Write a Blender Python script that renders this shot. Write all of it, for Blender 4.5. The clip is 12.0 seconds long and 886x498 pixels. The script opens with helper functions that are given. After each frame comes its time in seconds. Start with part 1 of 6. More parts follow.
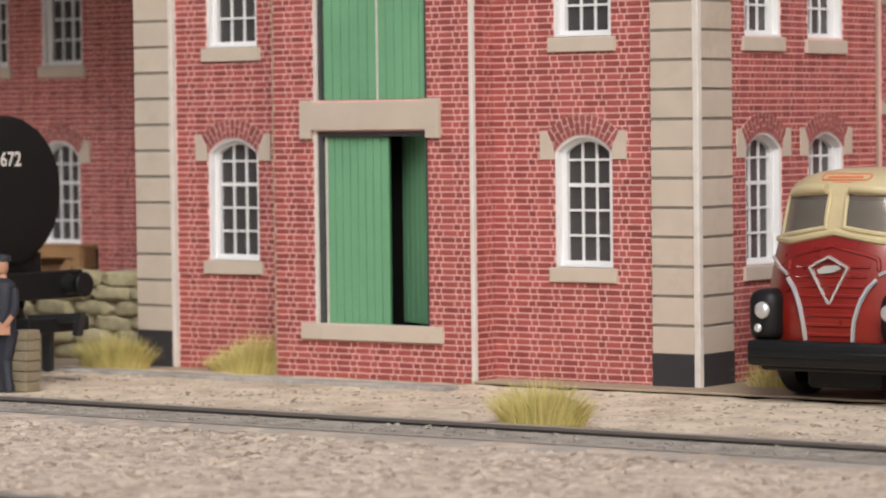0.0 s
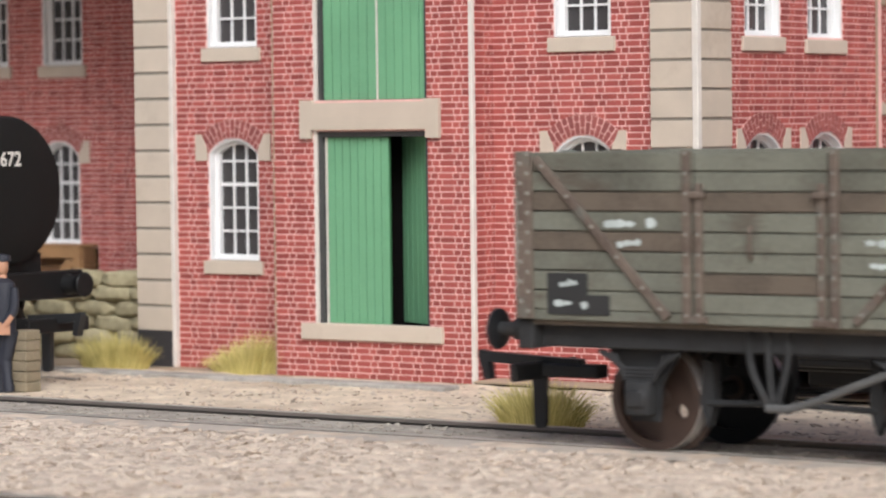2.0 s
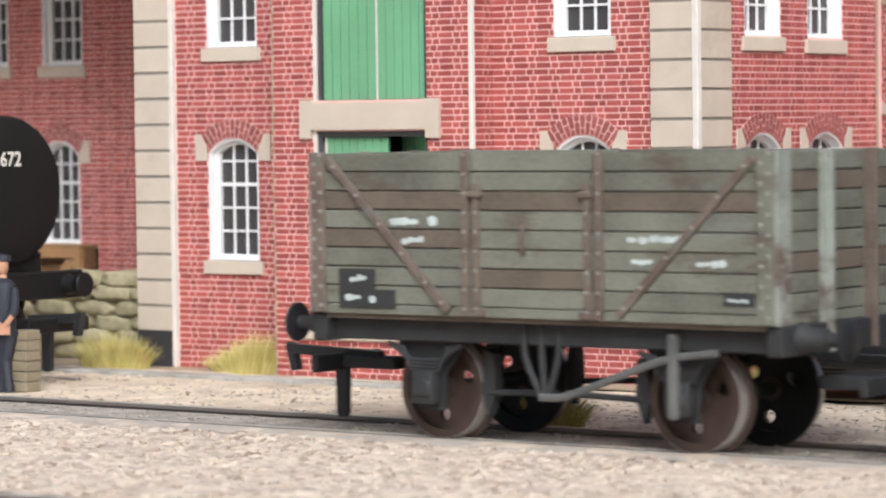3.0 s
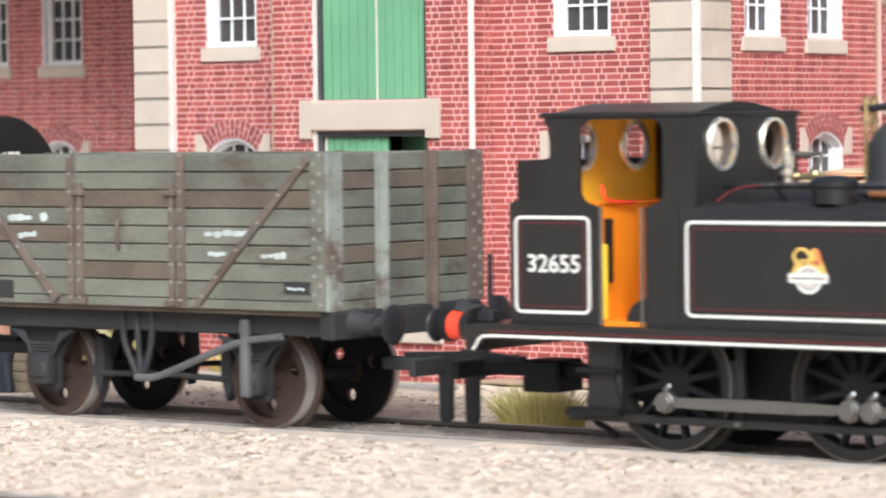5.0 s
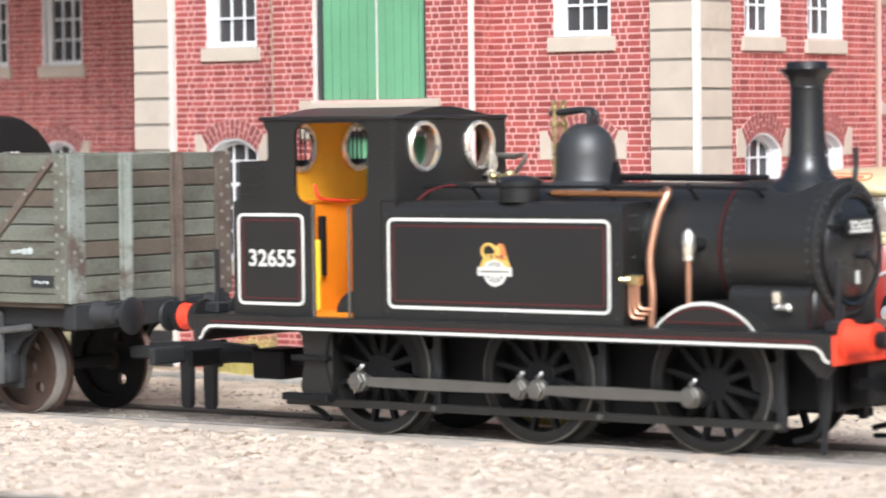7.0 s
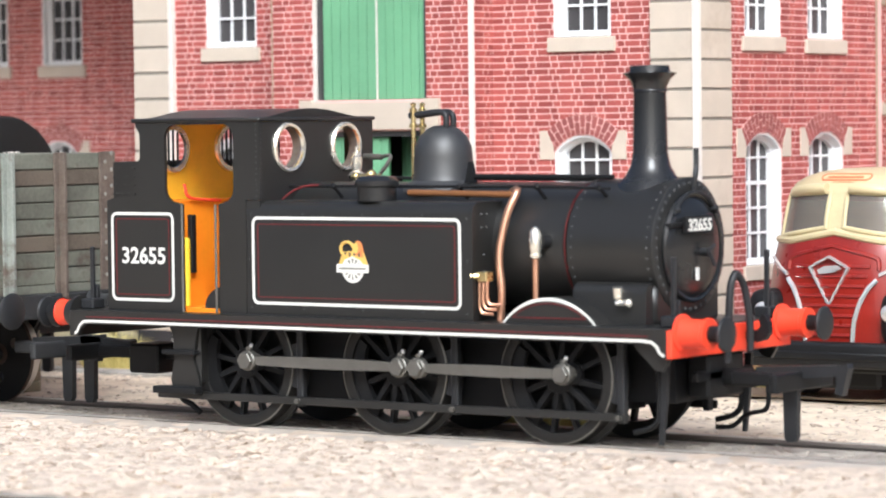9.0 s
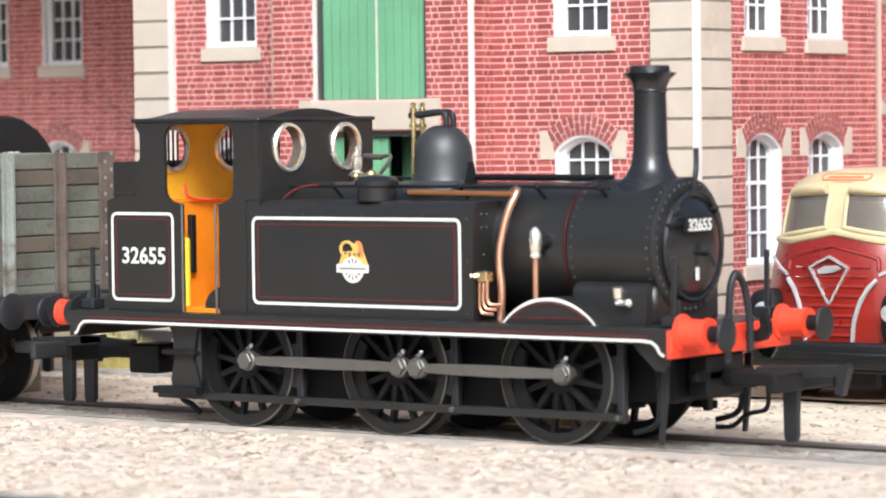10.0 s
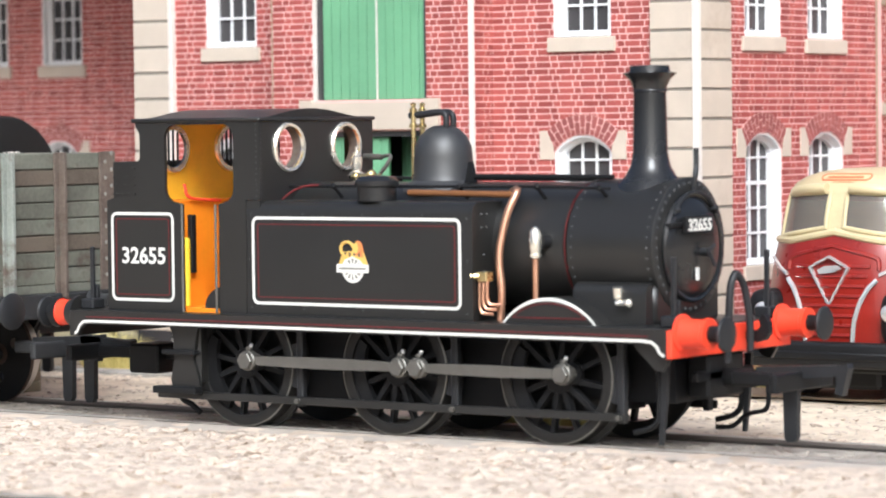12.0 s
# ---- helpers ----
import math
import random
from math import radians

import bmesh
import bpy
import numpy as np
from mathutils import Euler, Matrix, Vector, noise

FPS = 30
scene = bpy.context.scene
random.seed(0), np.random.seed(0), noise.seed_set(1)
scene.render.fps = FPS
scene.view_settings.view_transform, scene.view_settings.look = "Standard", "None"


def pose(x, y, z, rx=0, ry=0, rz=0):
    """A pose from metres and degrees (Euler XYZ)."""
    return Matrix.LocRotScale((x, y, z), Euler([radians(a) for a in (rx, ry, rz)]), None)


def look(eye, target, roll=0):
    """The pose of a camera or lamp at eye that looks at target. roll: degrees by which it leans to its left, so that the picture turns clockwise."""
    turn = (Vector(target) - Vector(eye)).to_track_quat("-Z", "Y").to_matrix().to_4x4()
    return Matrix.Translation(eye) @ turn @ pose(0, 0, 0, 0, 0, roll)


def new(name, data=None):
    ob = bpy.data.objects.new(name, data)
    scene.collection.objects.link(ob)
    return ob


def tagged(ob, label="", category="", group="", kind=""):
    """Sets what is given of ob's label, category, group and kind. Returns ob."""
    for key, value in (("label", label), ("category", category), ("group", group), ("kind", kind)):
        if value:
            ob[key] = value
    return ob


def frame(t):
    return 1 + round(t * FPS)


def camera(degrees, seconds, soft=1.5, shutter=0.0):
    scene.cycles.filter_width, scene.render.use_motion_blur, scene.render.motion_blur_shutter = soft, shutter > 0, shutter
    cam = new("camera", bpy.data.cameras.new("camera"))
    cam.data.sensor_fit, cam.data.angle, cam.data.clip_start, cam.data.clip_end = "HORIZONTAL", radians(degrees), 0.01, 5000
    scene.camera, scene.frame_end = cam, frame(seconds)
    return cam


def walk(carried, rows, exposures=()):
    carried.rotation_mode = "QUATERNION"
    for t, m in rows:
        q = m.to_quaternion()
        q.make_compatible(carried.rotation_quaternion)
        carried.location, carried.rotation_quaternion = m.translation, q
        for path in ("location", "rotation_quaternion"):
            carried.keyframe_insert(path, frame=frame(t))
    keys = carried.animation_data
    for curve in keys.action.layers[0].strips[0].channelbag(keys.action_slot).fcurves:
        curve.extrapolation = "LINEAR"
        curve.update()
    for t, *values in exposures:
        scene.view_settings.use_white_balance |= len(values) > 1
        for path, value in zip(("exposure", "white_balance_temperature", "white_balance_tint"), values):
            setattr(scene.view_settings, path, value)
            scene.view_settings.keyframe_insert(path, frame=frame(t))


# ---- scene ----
# A 1:76 model railway: lengths below are in millimetres unless said otherwise.
MM = 0.001

# camera: a long lens on a stand
cam = camera(15.953, 12.0, soft=1.9, shutter=0.6)
cam.data.dof.use_dof = True
cam.data.dof.focus_distance = 0.425
cam.data.dof.aperture_fstop = 64.0
EYE = (0.23362, -0.32019, 0.03781)
AIM = (0.23362 - 0.58818, -0.32019 + 0.80776, 0.03781 - 0.03951)
stand = look(EYE, AIM, -0.69)
walk(cam, [(0.0, stand), (12.0, stand)],
     exposures=[(0.0, -0.12, 6060, 8), (1.0, -0.02, 5890, 8), (2.0, 0.18, 5800, 7), (2.5, 0.34, 5720, 6), (3.2, 0.52, 5660, 5),
                (4.8, 0.76, 5600, 5), (7.2, 0.84, 5550, 5), (9.0, 0.87, 5550, 5), (12.0, 0.87, 5550, 5)])

# light: bright overcast daylight falling over the camera's shoulder
SUN_UP, SUN_FROM = 40.0, 39.0
world = bpy.data.worlds.new("daylight")
scene.world = world
world.use_nodes = True
_n, _l = world.node_tree.nodes, world.node_tree.links
_sky = _n.new("ShaderNodeTexSky")
_sky.sky_type = "NISHITA"
_sky.sun_disc = False
_sky.sun_elevation = radians(SUN_UP)
_sky.sun_rotation = radians(180 - SUN_FROM)
_sky.air_density = 0.6
_sky.dust_density = 8.0
_sky.ozone_density = 0.2
_bg = _n["Background"]
_bg.inputs["Strength"].default_value = 0.096
_l.new(_sky.outputs["Color"], _bg.inputs["Color"])
sun = new("sun", bpy.data.lights.new("sun", "SUN"))
sun.data.energy = 1.5
sun.data.angle = radians(24)
sun.data.color = (1.0, 0.98, 0.955)
_e, _a = radians(SUN_UP), radians(SUN_FROM)
sun.matrix_world = look((math.cos(_e) * math.sin(_a), -math.cos(_e) * math.cos(_a), math.sin(_e)), (0, 0, 0))


# ---- materials ----
def material(name, color, rough=0.6, metal=0.0, vary=0.25, scale=400.0, bump=0.15, fine=3000.0, tint=None, per_piece=0.0, coat=0.0, spec=0.5):
    """Two scales of noise on colour, roughness and relief; scale and fine are per metre."""
    m = bpy.data.materials.new(name)
    m.use_nodes = True
    n, l = m.node_tree.nodes, m.node_tree.links
    b = n["Principled BSDF"]
    b.inputs["Metallic"].default_value = metal
    b.inputs["Coat Weight"].default_value = coat
    b.inputs["Specular IOR Level"].default_value = spec
    co = n.new("ShaderNodeTexCoord")
    big, small = n.new("ShaderNodeTexNoise"), n.new("ShaderNodeTexNoise")
    big.inputs["Scale"].default_value, big.inputs["Detail"].default_value = scale, 5
    small.inputs["Scale"].default_value, small.inputs["Detail"].default_value = fine, 3
    l.new(co.outputs["Object"], big.inputs["Vector"])
    l.new(co.outputs["Object"], small.inputs["Vector"])
    mix = n.new("ShaderNodeMath")
    mix.operation = "MULTIPLY_ADD"
    mix.inputs[1].default_value = 0.45
    l.new(small.outputs["Fac"], mix.inputs[0])
    l.new(big.outputs["Fac"], mix.inputs[2])
    last = mix.outputs[0]
    if per_piece:
        isl, inf = n.new("ShaderNodeNewGeometry"), n.new("ShaderNodeObjectInfo")
        add, fra, sca = n.new("ShaderNodeMath"), n.new("ShaderNodeMath"), n.new("ShaderNodeMath")
        add.operation, fra.operation, sca.operation = "ADD", "FRACT", "MULTIPLY_ADD"
        l.new(isl.outputs["Random Per Island"], add.inputs[0])
        l.new(inf.outputs["Random"], add.inputs[1])
        l.new(add.outputs[0], fra.inputs[0])
        l.new(fra.outputs[0], sca.inputs[0])
        sca.inputs[1].default_value = per_piece
        l.new(last, sca.inputs[2])
        last = sca.outputs[0]
    ramp = n.new("ShaderNodeValToRGB")
    e = ramp.color_ramp.elements
    e[0].position, e[1].position = 0.25, min(1.0, 0.72 + 0.28 * min(1.0, per_piece))
    dark = [c * (1 - vary) for c in color]
    light = [min(1.0, c * (1 + vary)) for c in (tint or color)]
    e[0].color, e[1].color = (*dark, 1), (*light, 1)
    div = n.new("ShaderNodeMath")
    div.operation = "DIVIDE"
    div.inputs[1].default_value = 1.15 + per_piece
    l.new(last, div.inputs[0])
    l.new(div.outputs[0], ramp.inputs["Fac"])
    l.new(ramp.outputs["Color"], b.inputs["Base Color"])
    rr = n.new("ShaderNodeMapRange")
    rr.inputs["To Min"].default_value, rr.inputs["To Max"].default_value = max(0.02, rough - 0.08), min(1.0, rough + 0.08)
    l.new(big.outputs["Fac"], rr.inputs["Value"])
    l.new(rr.outputs["Result"], b.inputs["Roughness"])
    if bump:
        bp = n.new("ShaderNodeBump")
        bp.inputs["Strength"].default_value = bump
        bp.inputs["Distance"].default_value = 0.0002
        l.new(mix.outputs[0], bp.inputs["Height"])
        l.new(bp.outputs["Normal"], b.inputs["Normal"])
    return m


def glass_material(name, color, rough=0.05, clear=0.0):
    m = bpy.data.materials.new(name)
    m.use_nodes = True
    b = m.node_tree.nodes["Principled BSDF"]
    b.inputs["Base Color"].default_value = (*color, 1)
    b.inputs["Roughness"].default_value = rough
    b.inputs["Transmission Weight"].default_value = clear
    b.inputs["IOR"].default_value = 1.45
    return m


M_BRICK = material("red_brick", (0.290, 0.056, 0.049), 0.8, vary=0.24, tint=(0.39, 0.095, 0.079), per_piece=0.9, bump=0.1)
M_ARCH = material("arch_brick", (0.285, 0.085, 0.076), 0.8, vary=0.25, per_piece=0.8, bump=0.1)
M_MORTAR = material("pink_mortar", (0.69, 0.43, 0.395), 0.85, vary=0.15, bump=0.1)
M_STONE = material("buff_stone", (0.53, 0.455, 0.37), 0.8, vary=0.10, scale=250, fine=5000, bump=0.12, per_piece=0.25)
M_JOINT = material("dark_joint", (0.20, 0.175, 0.145), 0.85, vary=0.15)
M_CARD = material("raw_white_card", (0.63, 0.59, 0.54), 0.85, vary=0.12, fine=6000, bump=0.2)
M_PLINTH = material("black_plinth", (0.030, 0.028, 0.03), 0.7, vary=0.2)
M_WHITE = material("white_window_paint", (0.75, 0.75, 0.75), 0.5, vary=0.05, bump=0.05)
M_PANE = glass_material("window_glass", (0.066, 0.062, 0.063), 0.14)
M_GREEN = material("green_door_paint", (0.15, 0.345, 0.19), 0.65, vary=0.12, scale=120, fine=2500, bump=0.08, per_piece=0.12)
M_GROOVE = material("dark_green_groove", (0.03, 0.11, 0.04), 0.8, vary=0.15)
# near-black that paints shade in rooms and gaps; also the coal's own colour
M_VOID = material("shade_black_and_coal", (0.006, 0.005, 0.005), 0.9, vary=0.2, spec=0.1)
M_FRAME = material("grey_door_frame", (0.05, 0.05, 0.05), 0.7, vary=0.2)
M_BALLAST = material("sandy_ballast", (0.42, 0.33, 0.235), 0.95, vary=0.24, scale=170, fine=900, bump=0.5, tint=(0.58, 0.49, 0.375))
M_FOREGROUND = material("pale_stony_ground", (0.365, 0.28, 0.21), 0.95, vary=0.24, scale=260, fine=900, bump=0.6, tint=(0.54, 0.45, 0.36))
M_STONES = material("pale_ballast_stones", (0.36, 0.275, 0.215), 0.95, vary=0.30, scale=500, fine=2500, bump=0.4, tint=(0.57, 0.49, 0.40), per_piece=0.7)
M_CEMENT = material("grey_plaster_edge", (0.40, 0.35, 0.295), 0.9, vary=0.2, scale=150, fine=1500, bump=0.3)
M_KERBGREY = material("grey_kerb_card", (0.20, 0.187, 0.168), 0.8, vary=0.35, scale=220, fine=1500, bump=0.3, tint=(0.33, 0.31, 0.28))
M_FOURFOOT = material("grey_track_infill", (0.19, 0.165, 0.14), 0.95, vary=0.35, scale=220, fine=1500, bump=0.5, tint=(0.29, 0.26, 0.22))
M_RAIL = material("weathered_rail", (0.15, 0.13, 0.115), 0.55, metal=0.3, vary=0.2, scale=150)
M_RAILTOP = material("bright_rail_head", (0.40, 0.37, 0.33), 0.45, metal=0.35, vary=0.15)
M_KERB = material("brown_card_base", (0.34, 0.27, 0.19), 0.85, vary=0.15)
M_GRASS = material("dry_static_grass", (0.53, 0.45, 0.115), 0.8, vary=0.22, scale=200, bump=0.0, per_piece=1.0, tint=(0.72, 0.64, 0.28))
M_BAG = material("sandbag_cloth", (0.27, 0.235, 0.14), 0.85, vary=0.28, scale=300, fine=1400, bump=0.9, tint=(0.38, 0.335, 0.21), per_piece=0.4)
M_CRATEDARK = material("shaded_crate_boards", (0.16, 0.082, 0.035), 0.7, vary=0.3, scale=250, fine=2000, bump=0.2, per_piece=0.4)
M_CRATE = material("brown_crate_wood", (0.29, 0.165, 0.075), 0.6, vary=0.3, scale=250, fine=2000, bump=0.2, per_piece=0.4)
M_BOARD = material("weathered_sleeper_card", (0.20, 0.165, 0.11), 0.85, vary=0.25)
M_BLACK = material("satin_black_paint", (0.0165, 0.0160, 0.0150), 0.36, vary=0.15, scale=90, fine=5000, bump=0.04)
M_POLISHED = material("polished_black_paint", (0.0135, 0.0136, 0.014), 0.25, vary=0.2, scale=160, fine=3500, bump=0.05, spec=0.6)
M_DOME = material("matt_black_dome", (0.026, 0.026, 0.0265), 0.46, vary=0.2, scale=160, fine=3500, bump=0.06, spec=0.75)
M_BLACKER = material("dull_black_plastic", (0.0095, 0.0095, 0.010), 0.5, vary=0.2, bump=0.05, spec=0.22)
M_GREYMET = material("grey_plastic_metal", (0.017, 0.0175, 0.019), 0.42, vary=0.25, bump=0.05, spec=0.35)
M_STEEL = material("dull_steel", (0.160, 0.152, 0.135), 0.45, metal=0.65, vary=0.12, bump=0.05)
M_TYRE = material("dark_tyre_metal", (0.026, 0.025, 0.024), 0.42, metal=0.5, vary=0.2, bump=0.04, spec=0.3)
M_RED = material("vermilion_paint", (0.80, 0.060, 0.022), 0.45, vary=0.08, bump=0.04)
M_LINEW = material("cream_white_lining", (0.69, 0.68, 0.63), 0.5, vary=0.05, bump=0.0)
M_LINER = material("dark_red_lining", (0.12, 0.013, 0.013), 0.5, vary=0.08, bump=0.0)
M_BRASS = material("polished_brass", (0.60, 0.48, 0.24), 0.28, metal=0.9, vary=0.1, bump=0.03)
M_SILVER = material("bright_spectacle_rim", (0.86, 0.81, 0.70), 0.25, metal=0.8, vary=0.1, bump=0.02)
M_COPPER = material("bare_copper", (0.62, 0.34, 0.22), 0.35, metal=0.85, vary=0.12, bump=0.03)
M_BROWNPIPE = material("brown_lagged_pipe", (0.20, 0.085, 0.03), 0.45, metal=0.2, vary=0.15)
M_YELLOW = material("cab_yellow", (0.82, 0.55, 0.026), 0.5, vary=0.08, bump=0.05)
M_CRESTORANGE = material("crest_orange", (0.60, 0.20, 0.06), 0.55, vary=0.15, scale=900, bump=0.0)
M_CRESTGOLD = material("crest_gold", (0.64, 0.42, 0.10), 0.55, vary=0.12, scale=700, bump=0.0)
M_ORANGE = material("cab_orange", (0.82, 0.245, 0.006), 0.5, vary=0.08, bump=0.05)
M_WGREY = material("weathered_grey_planks", (0.084, 0.078, 0.061), 0.8, vary=0.32, scale=110, fine=1600, bump=0.3, tint=(0.140, 0.143, 0.113), per_piece=0.25)
M_WBROWN = material("brown_stained_planks", (0.058, 0.044, 0.033), 0.85, vary=0.25, scale=180, fine=2500, bump=0.3, tint=(0.10, 0.08, 0.06))
M_RUST = material("rusty_strapping", (0.072, 0.041, 0.029), 0.8, vary=0.4, scale=260, fine=2500, bump=0.3, tint=(0.10, 0.078, 0.062))
M_UNDER = material("grey_black_underframe", (0.028, 0.0285, 0.0295), 0.65, vary=0.3, bump=0.15, spec=0.25)
M_LEVER = material("worn_grey_lever", (0.045, 0.045, 0.045), 0.6, vary=0.35, scale=200, tint=(0.09, 0.09, 0.088))
M_TREAD = material("worn_bright_tread", (0.52, 0.50, 0.47), 0.35, metal=0.65, vary=0.2)
M_WHEELBR = material("brown_wagon_wheel", (0.036, 0.021, 0.015), 0.55, vary=0.3)
M_BOLT = material("pale_bolt_heads", (0.20, 0.195, 0.17), 0.7, vary=0.4, scale=600)
M_PALE = material("pale_green_grey_iron", (0.17, 0.185, 0.16), 0.75, vary=0.3, scale=200, tint=(0.21, 0.225, 0.20))
# rivet heads greyer than the black paint, their highlights put into the colour
M_RIVET = material("highlit_rivet_heads", (0.038, 0.038, 0.038), 0.45, vary=0.3, scale=800)
M_CHALK = material("chalky_white_paint", (0.38, 0.42, 0.41), 0.8, vary=0.3)
M_DARKPATCH = material("black_paint_patch", (0.022, 0.022, 0.022), 0.8, vary=0.2)
M_LRED = material("lorry_red", (0.215, 0.0125, 0.007), 0.3, vary=0.1, bump=0.03, coat=0.3)
M_CREAM = material("lorry_cream", (0.54, 0.455, 0.265), 0.4, vary=0.07, bump=0.03, coat=0.2)
M_TANK = material("matt_black_tank", (0.009, 0.0085, 0.0085), 0.75, vary=0.2, spec=0.2)
M_RUBBER = material("black_rubber", (0.007, 0.007, 0.0075), 0.5, vary=0.2, spec=0.35)
M_SKIN = material("painted_flesh", (0.45, 0.24, 0.15), 0.7, vary=0.1)
M_NAVY = material("navy_coat_paint", (0.018, 0.020, 0.030), 0.6, vary=0.2)
M_PANEGREY = glass_material("grey_windscreen", (0.36, 0.315, 0.26), 0.04, 0.65)
M_BADGE = material("orange_transfer", (0.62, 0.17, 0.07), 0.5, vary=0.1, bump=0.0)
M_SEAT = material("grey_brown_cab_trim", (0.24, 0.19, 0.145), 0.8, vary=0.15, scale=150, bump=0.1)
M_LAMP = material("silver_headlamp", (0.75, 0.75, 0.74), 0.2, metal=0.6, vary=0.05)



def stain(m, color, scale, low, high, stretch=(1, 1, 1)):
    """Blotches of another colour over a material, with soft ragged edges."""
    n, l = m.node_tree.nodes, m.node_tree.links
    b = n["Principled BSDF"]
    old = b.inputs["Base Color"].links[0].from_socket
    co, mp, no, rg, mx = n.new("ShaderNodeTexCoord"), n.new("ShaderNodeMapping"), n.new("ShaderNodeTexNoise"), n.new("ShaderNodeMapRange"), n.new("ShaderNodeMix")
    mp.inputs["Scale"].default_value = stretch
    no.inputs["Scale"].default_value, no.inputs["Detail"].default_value, no.inputs["Roughness"].default_value = scale, 9, 0.68
    rg.inputs["From Min"].default_value, rg.inputs["From Max"].default_value = low, high
    rg.inputs["To Max"].default_value = 0.85
    mx.data_type = "RGBA"
    l.new(co.outputs["Object"], mp.inputs["Vector"])
    l.new(mp.outputs["Vector"], no.inputs["Vector"])
    l.new(no.outputs["Fac"], rg.inputs["Value"])
    l.new(rg.outputs["Result"], mx.inputs["Factor"])
    l.new(old, mx.inputs["A"])
    mx.inputs["B"].default_value = (*color, 1)
    l.new(mx.outputs["Result"], b.inputs["Base Color"])


stain(M_WGREY, (0.072, 0.050, 0.036), 130.0, 0.54, 0.68, (0.5, 1, 1.6))
stain(M_WGREY, (0.165, 0.175, 0.147), 85.0, 0.57, 0.74, (0.45, 1, 2.0))
stain(M_PALE, (0.085, 0.050, 0.034), 170.0, 0.50, 0.62)
stain(M_RUST, (0.125, 0.130, 0.112), 190.0, 0.55, 0.66)
stain(M_UNDER, (0.040, 0.032, 0.026), 150.0, 0.55, 0.75)
stain(M_STONE, (0.36, 0.29, 0.215), 60.0, 0.56, 0.80)
stain(M_CARD, (0.62, 0.52, 0.47), 120.0, 0.50, 0.75)
stain(M_FOREGROUND, (0.32, 0.235, 0.165), 28.0, 0.52, 0.72)
stain(M_BALLAST, (0.30, 0.21, 0.135), 32.0, 0.52, 0.72)


# ---- mesh helpers (millimetres) ----
def part(name, bm, mat, parent=None, label="", smooth=False, at=(0, 0, 0), more=()):
    me = bpy.data.meshes.new(name)
    bm.transform(Matrix.Scale(MM, 4))
    bm.normal_update()
    bm.to_mesh(me)
    bm.free()
    for mm in (mat, *more):
        me.materials.append(mm)
    if smooth:
        me.shade_smooth()
        me.set_sharp_from_angle(angle=radians(38))
    ob = new(name, me)
    ob.location = [c * MM for c in at]
    if parent:
        ob.parent = parent
    if label:
        ob["label"] = label
    return ob


def thing(name, label, category, at=(0, 0, 0), group="", kind="", rz=0):
    ob = new(name)
    ob.empty_display_size = 0.004
    ob.matrix_basis = pose(at[0] * MM, at[1] * MM, at[2] * MM, 0, 0, rz)
    return tagged(ob, label, category, group, kind)


def B():
    return bmesh.new()


def box(bm, x0, x1, y0, y1, z0, z1, bevel=0.0, seg=1, mi=0, m=None):
    vs = [bm.verts.new((x, y, z)) for x in (x0, x1) for y in (y0, y1) for z in (z0, z1)]
    fs = [bm.faces.new([vs[i] for i in f]) for f in ((0, 1, 3, 2), (4, 6, 7, 5), (0, 4, 5, 1), (2, 3, 7, 6), (0, 2, 6, 4), (1, 5, 7, 3))]
    for f in fs:
        f.material_index = mi
    if m is not None:
        bmesh.ops.transform(bm, matrix=m, verts=vs)
    if bevel:
        es = list({e for f in fs for e in f.edges})
        bmesh.ops.bevel(bm, geom=es, offset=bevel, segments=seg, affect="EDGES", profile=0.5, clamp_overlap=True)
    return bm


def frame_for(p0, p1):
    d = (Vector(p1) - Vector(p0))
    return Matrix.Translation(p0) @ d.to_track_quat("Z", "Y").to_matrix().to_4x4(), d.length


def lathe(bm, profile, p0, p1, n=24, mi=0, a0=0.0, a1=360.0):
    """profile: (radius, distance along p0->p1) pairs."""
    m, _ = frame_for(p0, p1)
    full = abs(a1 - a0) >= 359.9
    steps = n if full else n + 1
    rings = []
    for r, h in profile:
        if r < 1e-6:
            rings.append([bm.verts.new(m @ Vector((0, 0, h)))])
        else:
            rings.append([bm.verts.new(m @ Vector((r * math.cos(radians(a0 + (a1 - a0) * i / n)), r * math.sin(radians(a0 + (a1 - a0) * i / n)), h))) for i in range(steps)])
    for a, b in zip(rings, rings[1:]):
        for i in range(n):
            j = (i + 1) % steps if full else i + 1
            q = []
            for v in ((a[i % len(a)], a[j % len(a)], b[j % len(b)], b[i % len(b)])):
                if v not in q:
                    q.append(v)
            if len(q) > 2:
                f = bm.faces.new(q)
                f.material_index = mi
    return bm


def cyl(bm, p0, p1, r, n=20, r2=None, mi=0, bevel=0.0):
    L = (Vector(p1) - Vector(p0)).length
    r2 = r if r2 is None else r2
    if bevel:
        prof = [(0, 0), (r - bevel, 0), (r, bevel), (r2, L - bevel), (r2 - bevel, L), (0, L)]
    else:
        prof = [(0, 0), (r, 0), (r2, L), (0, L)]
    return lathe(bm, prof, p0, p1, n, mi)


def ball(bm, c, r, n=14, sx=1, sy=1, sz=1, mi=0):
    out = bmesh.ops.create_uvsphere(bm, u_segments=n, v_segments=max(6, n // 2), radius=r, matrix=Matrix.Translation(c) @ Matrix.Diagonal((sx, sy, sz, 1)))
    for v in out["verts"]:
        for f in v.link_faces:
            f.material_index = mi
    return bm


